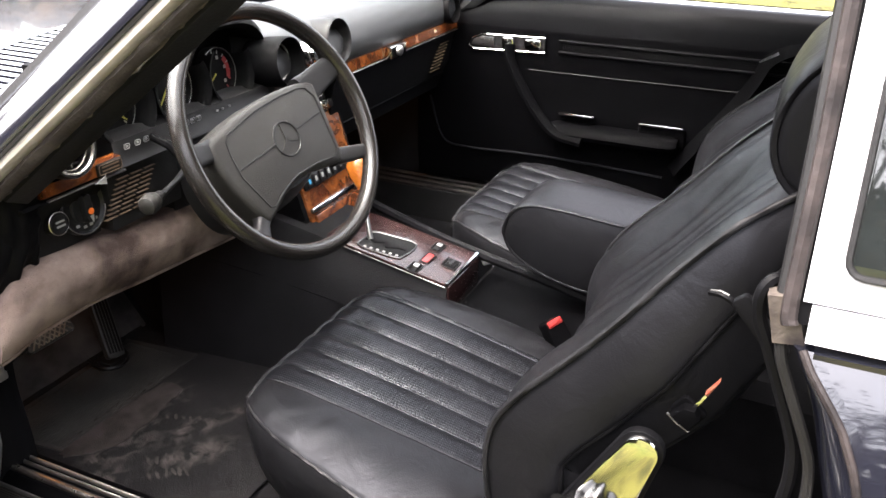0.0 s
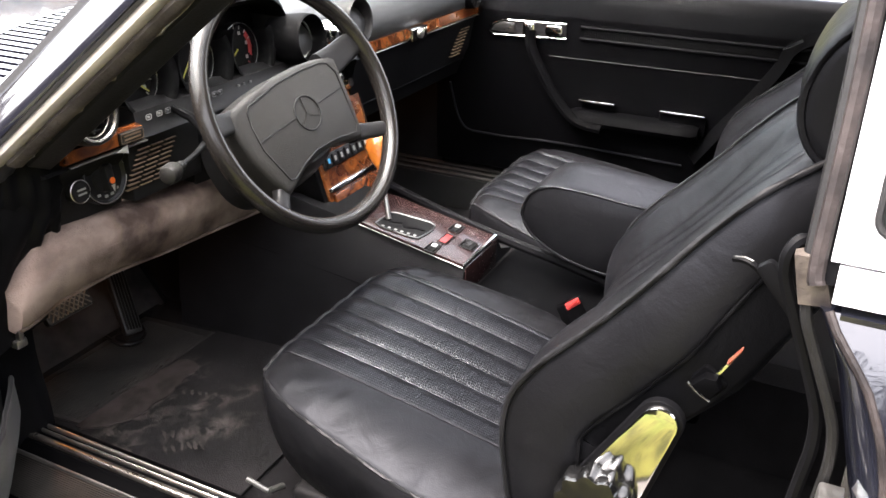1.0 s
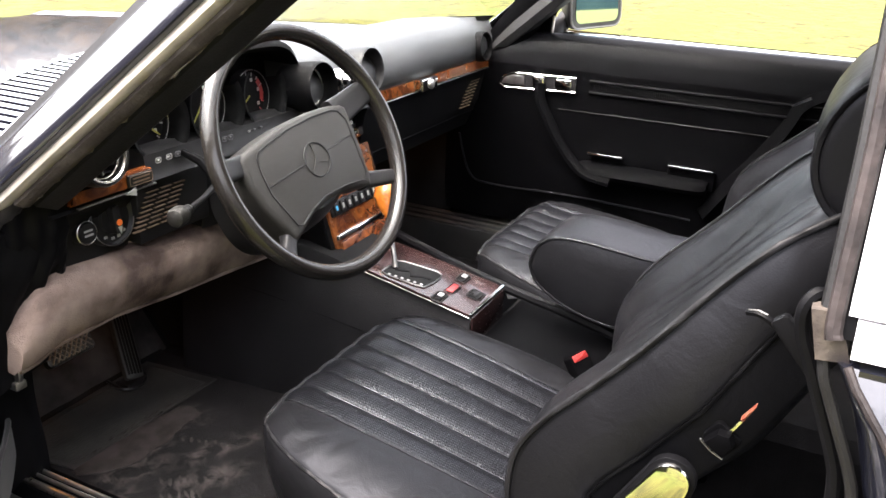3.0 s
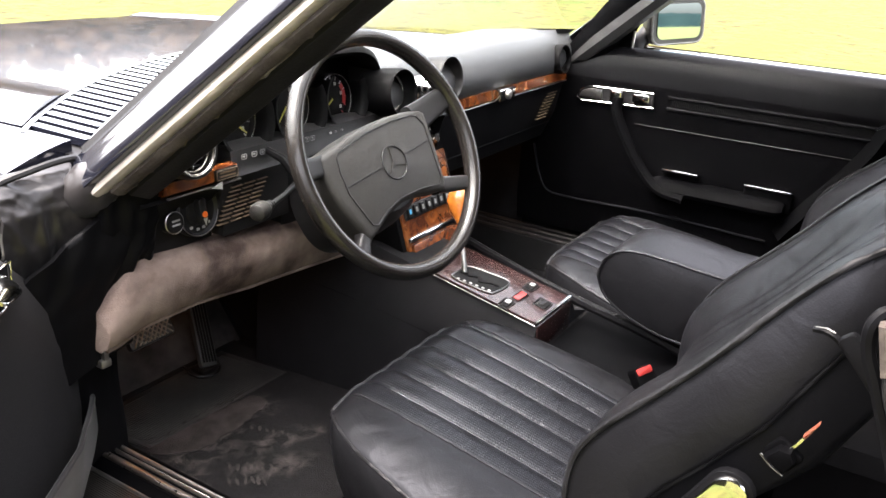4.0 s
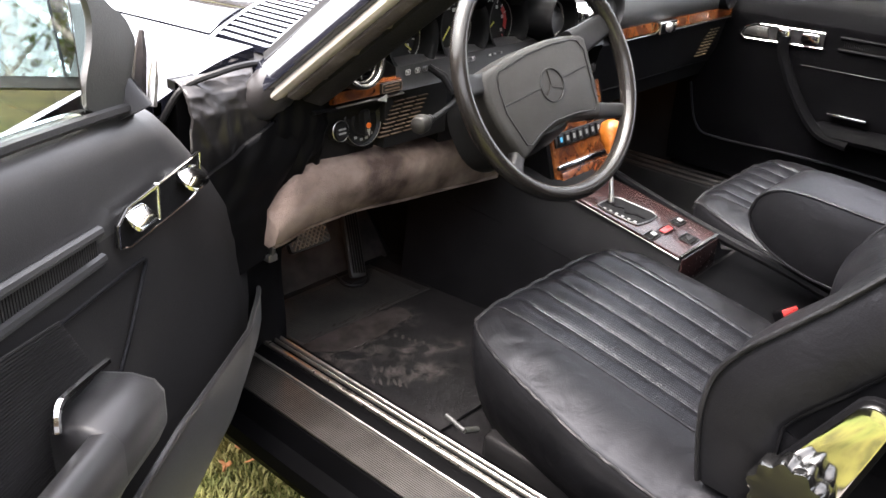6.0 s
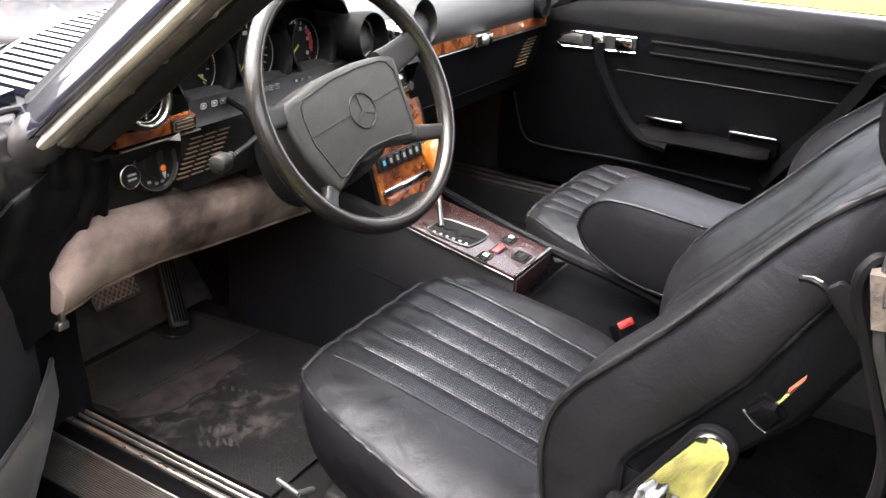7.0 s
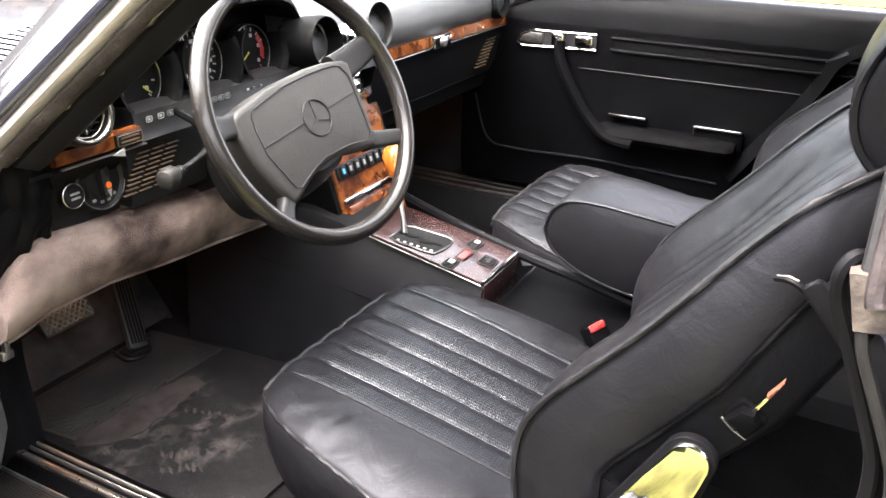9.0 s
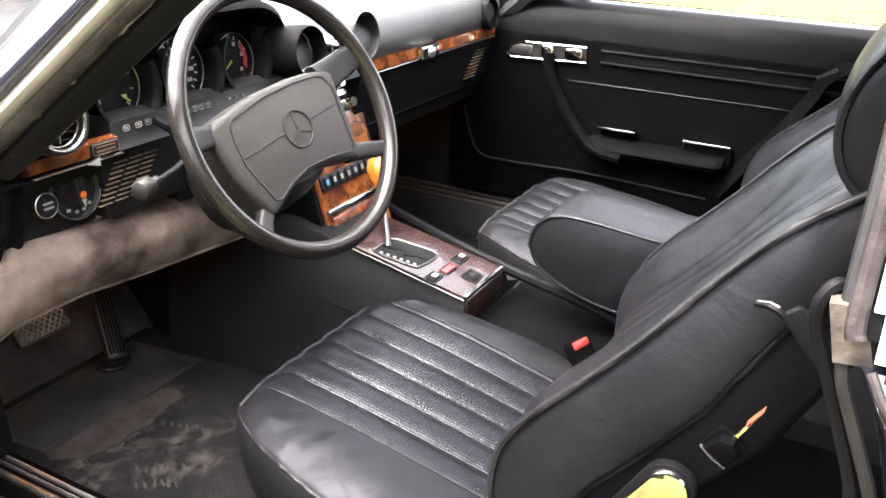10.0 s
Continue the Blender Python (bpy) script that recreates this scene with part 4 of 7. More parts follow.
def door_mirror(at, glass_frame, s, label):
    """A door mirror: rounded housing, glass turned to the rear, foot."""
    t = thing("door_mirror", label, "car mirror", at)
    inv = Matrix.Translation(-Vector(at))
    m = inv @ glass_frame
    bm = B()
    rings = []
    for d, k in ((0.004, 1.0), (0.0, 1.04), (-0.012, 1.05), (-0.035, 0.98), (-0.055, 0.80), (-0.066, 0.5)):
        rings.append([m @ Vector((x * k, y * k, d)) for x, y in rounded(0.175, 0.112, 0.026)])
    loft(bm, rings)
    part("housing", bm, FADED, t, "black mirror housing")
    bm = B()
    prism(bm, rounded(0.150, 0.088, 0.018), m @ Matrix.Translation((0, 0, 0.0045)), 0.002)
    part("mirror_glass", bm, MIRROR, t, "silvered mirror glass", smooth=False)
    # Paler ring added on this mirror; its edge reflection is put into the colour.
    if s > 0:
        part("rim", tube(B(), [m @ Vector((x, y, 0.002)) for x, y in rounded(0.178, 0.114, 0.027)], 0.0035, 6, closed=True), material("grey_mirror_rim", (0.16, 0.16, 0.15), 0.3, vary=0.2), t, "pale grey rim with painted edge reflection")
    bm = B()
    tube(bm, [m @ Vector((-s * 0.07, -0.03, -0.035)), m @ Vector((-s * 0.105, -0.055, -0.03)), m @ Vector((-s * 0.12, -0.085, -0.025))], [0.024, 0.02, 0.024], 10)
    part("foot", bm, PLASTIC, t)
    return t


door_mirror((0.83, -0.02, 0.93), axes((0.83, -0.055, 0.945), (0.88, -0.47, 0.03), (0.0445, 0.0555, 1)), 1, "black door mirror with grey rim showing sky, hills and field")

# the driver's door stands open, hinged at its front edge
DOOR = axes((-0.81, 0.236, 0), (-0.793, -0.609, 0), (0.609, -0.793, 0))   # x along the door, y inwards to the seat, z up


def driver_door():
    t = thing("driver_door", "open driver's door with black vinyl panel, armrest and chrome handle", "car door", (-0.81, 0.236, 0.3))
    inv = Matrix.Translation((0.81, -0.236, -0.3)) @ DOOR

    def add(name, bm, mat, label="", parent=t):
        bmesh.ops.transform(bm, matrix=inv, verts=bm.verts)
        return part(name, bm, mat, parent, label)

    def belt(s):
        return 0.826 + 0.075 * min(1, max(0, (s - 0.10) / 0.5)) ** 0.8
    def front(z):
        return along([(0.30, 0.05), (0.34, -0.06), (0.38, -0.11), (0.47, -0.10), (0.53, -0.108), (0.61, -0.073), (0.72, 0.046), (0.79, 0.098), (0.85, 0.146)], z)
    rings = []
    for k in range(25):
        q = k / 24
        ring = []
        for z, y in ((-1, -0.085), (-1, -0.04), (-0.97, -0.012), (-0.90, 0.0), (-0.7, 0.002), (-0.5, 0.001), (-0.38, -0.001), (-0.28, -0.004), (-0.19, -0.009), (-0.12, -0.016), (-0.07, -0.024), (-0.03, -0.035), (-0.008, -0.047), (0.0, -0.06)):
            f = 1 + z
            s0 = front(0.30 + f * 0.54)
            s = lerp(s0, 1.08, q)
            lowz = 0.30 + 0.06 * max(0, 1 - q * 9) ** 2
            edge = 0.02 * max(0, 1 - q * 30)
            ring.append((s, y - edge, lerp(lowz, belt(s), f)))
        rings.append(ring)
    bm = B()
    loft(bm, rings)
    # Below the belt a vinyl with less sheen stands in for shade.
    for f in bm.faces:
        if f.calc_center_median().z < 0.735 + 0.10 * f.calc_center_median().x:
            f.material_index = 1
    add("panel", bm, [DUSTY_LIT_VINYL, DOOR_VINYL], "black vinyl door panel")
    # outer skin of the door
    add("outer_skin", sheet(B(), lambda u, v: (lerp(0.02, 1.10, u), -0.095 - 0.05 * math.sin(math.pi * (0.15 + 0.6 * v)), lerp(0.86, 0.30, v)), 8, 8, (0, 0.01, 0)), PAINT)
    add("belt_seal", tube(B(), [(s, -0.036, belt(s) + 0.006) for s in [0.2 + 0.03 * k for k in range(29)]], 0.006, 6), RUBBER)
    add("belt_moulding", tube(B(), [(s, -0.052, belt(s) + 0.010) for s in [0.2 + 0.03 * k for k in range(29)]], 0.005, 6), CHROME, "bright belt moulding")
    for z0, z1 in ((0.779, 0.812), (0.749, 0.778)):
        add("trim_ridge", tube(B(), [(s, -0.007, lerp(z0, z1, (s - 0.39) / 0.24)) for s in [0.392 + 0.03 * k for k in range(22)]], 0.006, 8), DUSTY_LIT_VINYL)
    bm = B()
    for k in range(150):
        s = 0.40 + 0.0045 * k
        z = lerp(0.764, 0.795, (s - 0.39) / 0.24)
        box(bm, (s - 0.0014, -0.012, z - 0.011), (s + 0.0014, -0.0070, z + 0.011))
    add("ribbed_band", bm, DUSTY_LIT_VINYL, "ribbed vinyl band")
    add("welt", tube(B(), smooth_path([(1.0, -0.003, 0.80), (0.64, -0.001, 0.752), (0.45, -0.001, 0.728), (0.325, 0.000, 0.713), (0.313, 0.001, 0.705), (0.325, 0.002, 0.695), (0.37, 0.004, 0.655), (0.41, 0.004, 0.62)], 6), 0.0025, 6), LEATHER)
    # handle
    hf = axes((0.238, -0.005, 0.755), (-1, 0, -0.10), (0, 0, 1))
    outline = [(0.125, -0.020), (0.125, 0.004), (0.10, 0.016), (-0.118, 0.026), (-0.118, -0.018), (-0.09, -0.026), (0.10, -0.027)]
    outline = [(-x, y) for x, y in outline][::-1]
    bm = B()
    tube(bm, [hf @ Vector((x, y, 0.004)) for x, y in outline], 0.0017, 6, closed=True)
    hd = add("door_handle", bm, CHROME, "chrome inner door handle")
    bm = B()
    prism(bm, outline, hf, 0.0015)
    add("recess", bm, FACE, parent=hd)
    bm = B()
    prism(bm, rounded(0.060, 0.036, 0.014), hf @ Matrix.Translation((0.072, 0.004, 0.010)) @ Matrix.Rotation(radians(-50), 4, "X"), 0.005, 0.002)
    add("lever", bm, CHROME, parent=hd)
    bm = B()
    prism(bm, rounded(0.050, 0.026, 0.008), hf @ Matrix.Translation((-0.082, 0.000, 0.008)) @ Matrix.Rotation(radians(-50), 4, "X"), 0.005, 0.002)
    add("lock_lever", bm, CHROME, parent=hd)
    bm = B()
    prism(bm, rounded(0.006, 0.044, 0.002, cx=-0.018, cy=0.0), hf, 0.006, 0.002)
    add("bar", bm, CHROME, parent=hd)
    # armrest pad standing well proud of the panel
    bm = B()
    def pad(rows, prof):
        loft(bm, [[(s, y0 + (y - y0) * e, lerp(0.60, z, e) + 0.09 * (s - 0.40)) for y, z in prof] for s, e, y0 in rows])
    pad([(0.428, 0.55, 0.03), (0.434, 0.88, 0.03), (0.446, 1, 0.03), (0.50, 1, 0.03), (0.540, 1, 0.03), (0.548, 0.93, 0.03)], [(-0.004, 0.644), (0.03, 0.646), (0.056, 0.640), (0.066, 0.626), (0.066, 0.590), (0.055, 0.565), (0.0, 0.56)])
    pad([(0.52, 0.9, 0.05), (0.54, 1, 0.05), (0.60, 1, 0.05), (0.75, 1, 0.05), (0.90, 1, 0.05)], [(0.034, 0.630), (0.040, 0.640), (0.056, 0.640), (0.066, 0.626), (0.066, 0.585), (0.055, 0.562), (0.036, 0.565)])
    part_arm = add("armrest", bm, DUSTY_LIT_VINYL, "black padded armrest with grip hollow")
    part_arm.data.set_sharp_from_angle(angle=radians(85))
    bm = B()
    for k in range(48):
        z = 0.565 + 0.0037 * k
        tube(bm, [(0.43 + 0.6 * max(0, z - 0.62), 0.0008, z), (0.70, 0.0008, z + 0.04), (0.98, 0.0, z + 0.075)], 0.0015, 5)
    add("ribbed_insert", bm, DOOR_VINYL, "finely ribbed lower panel")
    add("armrest_lip", tube(B(), smooth_path([(0.435, 0.006, 0.655), (0.50, 0.008, 0.670), (0.540, 0.010, 0.676), (0.552, 0.012, 0.655)], 6), 0.004, 6), CHROME, "thin chrome lip")
    # elasticated map pocket along the foot of the door
    bm = B()
    sheet(bm, lambda u, v: (lerp(along([(0, -0.085), (0.5, -0.10), (1, -0.02)], u), 0.98, v), 0.006 + 0.052 * min(1, v * 5) ** 0.7 * (1 - u ** 1.5), lerp(along([(0, 0.470), (0.06, 0.487), (0.15, 0.508), (0.3, 0.525), (0.45, 0.545), (1, 0.56)], v), 0.318 + 0.04 * max(0, 1 - v * 12), u)), 10, 40, (0, -0.006, 0))
    add("map_pocket", bm, DUSTY_LIT_VINYL, "black vinyl map pocket")
    add("pocket_lip", tube(B(), [(lerp(-0.085, 0.98, v), 0.004 + 0.052 * min(1, v * 5) ** 0.7, along([(0, 0.470), (0.06, 0.487), (0.15, 0.508), (0.3, 0.525), (0.45, 0.545), (1, 0.56)], v)) for v in [k / 40 for k in range(41)]], 0.004, 6), DUSTY_LIT_VINYL)
    glass = add("window_glass", sheet(B(), lambda u, v: (lerp(lerp(0.315, 0.36, v), 1.06, u), -0.044 + 0.02 * v, lerp(belt(lerp(0.215, 1.06, u)), 1.24, v)), 6, 6, (0, -0.004, 0)), [GLASS, SEAL], "raised clear side window")
    for f in glass.data.polygons:
        if f.area < 0.002:
            f.material_index = 1
    glass.visible_shadow = False
    bm = B()
    tube(bm, [(0.204, -0.036, 0.850), (0.196, -0.036, 0.880), (0.184, -0.036, 0.910), (0.176, -0.036, 0.934)], [0.0085, 0.0085, 0.007, 0.003], 6)
    add("front_window_seal", bm, SEAL, "worn brown seal along the front of the window")
    bm = B()
    tube(bm, [(0.182, -0.030, 0.846), (0.170, -0.030, 0.875), (0.158, -0.030, 0.905)], [0.006, 0.006, 0.002], 6)
    add("seal_tip", bm, ALU, "pale worn metal tip")
    return t


driver_door()
_m = axes((-1.112, 0.165, 0.946), (0.93, -0.33, -0.09), (0.10, 0.22, 1))
left_mirror = door_mirror((-1.06, 0.17, 0.88), _m, -1, "black door mirror on the driver's side showing bare trees")

# sail panel joining the mirror to the front corner of the window
bm = B()
_s = smooth_path([(0.300, 0.996, 0), (0.261, 0.983, 0), (0.240, 0.970, 0), (0.214, 0.956, 0), (0.198, 0.938, 0), (0.191, 0.924, 0), (0.200, 0.905, 0), (0.218, 0.880, 0), (0.234, 0.862, 0), (0.276, 0.866, 0), (0.318, 0.880, 0), (0.320, 0.899, 0), (0.313, 0.915, 0), (0.296, 0.940, 0), (0.289, 0.965, 0), (0.294, 0.985, 0)], 3)
prism(bm, [(p[0], p[1]) for p in _s], DOOR @ Matrix(((1, 0, 0, 0), (0, 0, -1, -0.038), (0, 1, 0, 0), (0, 0, 0, 1))), 0.009, 0.004, 3)
bmesh.ops.translate(bm, vec=-left_mirror.location, verts=bm.verts)
part("mirror_cheek", bm, FADED, left_mirror, "grey-black sail panel joining the mirror to the door")


# ---- seats ----
def seat(name, label, cx, recline=0.0):
    t = thing(name, label, "car seat", (cx, -0.25, 0.25), group="front seats")
    off = Vector((0, 0.25, -0.25))

    hinge = Vector((0, -0.52, 0.44))

    def add(nm, bm, mat, lab="", parent=t):
        if recline and nm in ("backrest", "piping", "welt", "headrest", "headrest_piping", "headrest_post"):
            bmesh.ops.rotate(bm, cent=hinge, matrix=Matrix.Rotation(radians(recline), 3, "X"), verts=bm.verts)
            bmesh.ops.translate(bm, vec=(0, -0.006 * recline, 0), verts=bm.verts)
        bmesh.ops.translate(bm, vec=off, verts=bm.verts)
        return part(nm, bm, mat, parent, lab, angle=60)
    # cushion: x from the seat's middle
    FY = -0.040
    side = -1 if cx < 0 else 1          # the door side of the seat
    OUT = [(0, 0.182), (0.012, 0.200), (0.03, 0.217), (0.06, 0.232), (0.1, 0.246), (0.2, 0.266), (0.28, 0.279), (0.46, 0.282)]
    INB = [(0, 0.170), (0.012, 0.186), (0.03, 0.201), (0.06, 0.215), (0.1, 0.227), (0.16, 0.238), (0.25, 0.251), (0.35, 0.260), (0.46, 0.262)]

    def half(y, sx):
        return along(OUT if sx == side else INB, FY - y)

    def top(x, y):
        d = FY - y
        base = 0.490 - 0.066 * min(1, d / 0.42) ** 1.25 - 0.012 * max(0, 1 - d / 0.035) ** 2
        a, sx = abs(x), (1 if x > 0 else -1)
        base += 0.011 * math.exp(-((a - 0.205) / 0.06) ** 2)
        base -= 0.016 * min(1, d / 0.36) ** 1.5 * max(0, min(1, (-side * x + 0.158) / 0.316))
        e = max(0, (a - (half(y, sx) - 0.085)) / 0.085)
        base -= 0.020 * min(1, e) ** 2.2
        if a < 0.155:
            base += (0.0080 * abs(math.sin(math.pi * (x + 0.155) / 0.31 * 6)) ** 0.8 - 0.005) * (0.45 + 0.55 * min(1, d / 0.06))
        else:
            fade = min(1, (a - 0.155) / 0.02) * max(0, 1 - e) ** 0.3
            base += fade * (0.0042 * noise.noise((x * 10, y * 55, 2.0 + cx)) * max(0, 1 - d / 0.18) + 0.0020 * noise.noise((x * 30 + y * 22, y * 12 - x * 10, 5.0)) + 0.0011 * noise.noise((x * 26, y * 85 + x * 40, 8.0)))
        return base
    rings = []
    ys = [FY, FY - 0.003, FY - 0.008, FY - 0.014] + [FY - 0.02 - 0.435 * k / 72 for k in range(73)]
    for y in ys:
        hl, hr_ = half(y, -1), half(y, 1)
        xs = [lerp(-hl, -0.157, i / 20) for i in range(20)] + [-0.157] + [lerp(-0.155, 0.155, i / 108) for i in range(109)] + [lerp(hr_, 0.157, i / 16) for i in range(16, -1, -1)]
        row = [(x, y, top(x, y)) for x in xs]
        low = 0.27
        side1 = [(hr_ + 0.008 - 0.060 * (k / 6) ** 1.6 + 0.006 * math.sin(math.pi * k / 6), y, lerp(row[-1][2] - 0.012, low, k / 6)) for k in range(7)]
        side2 = [(-hl - 0.008 + 0.060 * (1 - k / 6) ** 1.6 - 0.006 * math.sin(math.pi * k / 6), y, lerp(low, row[0][2] - 0.012, k / 6)) for k in range(7)]
        rings.append(row + side1 + side2)
    bm = B()
    loft(bm, rings)
    bm.faces.ensure_lookup_table()
    for f in bm.faces:
        c = f.calc_center_median()
        if abs(c.x) < 0.157 and c.z > 0.40 and c.y < FY - 0.001:
            f.material_index = 1
    add("cushion", bm, [LEATHER, PERFORATED], "fluted black leather cushion")
    edge = [(-half(y, -1) - 0.001, y, top(-half(y, -1), y) - 0.004) for y in ys[::-1]]
    edge += [(lerp(-half(FY, -1), half(FY, 1), k / 60), FY + 0.003, top(lerp(-half(FY, -1), half(FY, 1), k / 60), FY) - 0.002) for k in range(61)]
    edge += [(half(y, 1) + 0.001, y, top(half(y, 1), y) - 0.004) for y in ys]
    add("cushion_piping", tube(B(), edge, 0.0036, 6), PIPING)
    under = [(x * (1 + 0.010), y + (0.004 if y > FY else 0), z - 0.013) for x, y, z in edge]
    add("cushion_welt", tube(B(), under, 0.0020, 5), LEATHER)
    for sx in (-1, 1):
        add("border_seam", tube(B(), [(sx * 0.158, y, top(sx * 0.158, y) + 0.0005) for y in ys[3:]], 0.0016, 5), LEATHER)
    bm = B()
    box(bm, (-0.225, -0.46, 0.245), (0.225, -0.10, 0.30), 0.01)
    add("seat_base", bm, PLASTIC, "black seat base")
    # backrest: rings along a reclined line
    line = smooth_path([(0, -0.458, 0.44), (0, -0.449, 0.53), (0, -0.455, 0.60), (0, -0.488, 0.655), (0, -0.538, 0.710), (0, -0.580, 0.758), (0, -0.613, 0.800), (0, -0.648, 0.842), (0, -0.685, 0.880), (0, -0.727, 0.908), (0, -0.765, 0.925)], 5)
    n = len(line)
    rings, pipe_l, pipe_r, welt_l, welt_r = [], [], [], [], []
    for i, p in enumerate(line):
        q = i / (n - 1)
        d = (line[min(i + 1, n - 1)] - line[max(i - 1, 0)]).normalized()
        nb = Vector((0, d.z, -d.y)) * -1          # towards the back
        w = along([(0, 0.245), (0.12, 0.258), (0.35, 0.255), (0.6, 0.232), (0.8, 0.205), (0.93, 0.175), (1.0, 0.13)], q)
        th = along([(0, 0.10), (0.1, 0.145), (0.5, 0.15), (0.85, 0.12), (1, 0.07)], q)
        fw_ = along([(0, 0.68), (0.3, 0.60), (0.6, 0.52), (1, 0.42)], q)
        ring = []
        m = 40
        for k in range(m + 1):
            x = lerp(-w, w, k / m)
            a = abs(x)
            dep = 0.030 * (1 - min(1, max(0, (a - 0.10) / (w - 0.10 + 1e-6))) ** 2) - 0.026 * math.exp(-((a - (w - 0.075)) / 0.045) ** 2)
            if a < 0.115:
                dep -= 0.007 * abs(math.sin(math.pi * (x + 0.115) / 0.23 * 5))
            ring.append(Vector((x, 0, 0)) + p + nb * dep)
        for k, (fx, fd) in enumerate(((1.0, 0.04), (1.008, 0.06), (1.03, fw_ * 0.5), (1.045, fw_ * 0.92), (1.02, fw_), (1.005, fw_ + 0.02), (1.0, 0.90), (0.9, 1.0))):
            ring.append(Vector((w * fx, 0, 0)) + p + nb * th * fd)
        for fx, fd in ((0.9, 1.0), (1.0, 0.90), (1.005, fw_ + 0.02), (1.02, fw_), (1.045, fw_ * 0.92), (1.03, fw_ * 0.5), (1.008, 0.06), (1.0, 0.04)):
            ring.append(Vector((-w * fx, 0, 0)) + p + nb * th * fd)
        rings.append(ring)
        pipe_l.append(ring[0] + nb * 0.0)
        pipe_r.append(ring[m])
        welt_l.append(Vector((-w * 1.02, 0, 0)) + p + nb * th * fw_)
        welt_r.append(Vector((w * 1.02, 0, 0)) + p + nb * th * fw_)
    bm = B()
    loft(bm, rings)
    bm.faces.ensure_lookup_table()
    back = add("backrest", bm, LEATHER, "black leather backrest with fluted middle")
    pp = pipe_l + [rings[-1][k] for k in range(0, m + 1, 4)] + pipe_r[::-1]
    add("piping", tube(B(), pp, 0.0040, 6), PIPING, parent=t)
    for wl in (welt_l, welt_r):
        add("welt", tube(B(), wl[2:], 0.003, 6), VINYL, parent=t)
    # headrest: an upright oval pillow
    c0 = Vector((0, -0.775, 0.965))
    up = Vector((0, -0.28, 0.96))
    fw = Vector((0, 0.96, 0.28))
    rings = []
    for x, k in ((-0.150, 0.80), (-0.149, 0.93), (-0.143, 1.0), (-0.12, 1.05), (-0.06, 1.09), (0, 1.10), (0.06, 1.09), (0.12, 1.05), (0.143, 1.0), (0.149, 0.93), (0.150, 0.80)):
        rings.append([Vector((x, 0, 0)) + c0 + up * (0.082 * k * math.sin(a)) + fw * (0.078 * k * math.copysign(abs(math.cos(a)) ** 0.85, math.cos(a))) for a in [2 * math.pi * j / 40 for j in range(40)]])
    bm = B()
    loft(bm, rings)
    hr = add("headrest", bm, LEATHER, "black leather pillow headrest")
    for sx in (-1, 1):
        add("headrest_piping", tube(B(), [Vector((sx * 0.1475, 0, 0)) + c0 + up * (0.082 * 0.98 * math.sin(a)) + fw * (0.078 * 0.98 * math.copysign(abs(math.cos(a)) ** 0.85, math.cos(a))) for a in [2 * math.pi * j / 40 for j in range(40)]], 0.0045, 6, closed=True), LEATHER, parent=t)
    for sx in (-0.06, 0.06):
        add("headrest_post", tube(B(), [Vector((sx, -0.765, 0.86)), Vector((sx, -0.77, 0.93))], 0.006, 8), CHROME)
    return t


driver_seat = seat("driver_seat", "black leather driver's seat with fluted perforated cushion and piping", -0.372)
passenger_seat = seat("passenger_seat", "black leather passenger seat beside the padded armrest", 0.362, 5.5)


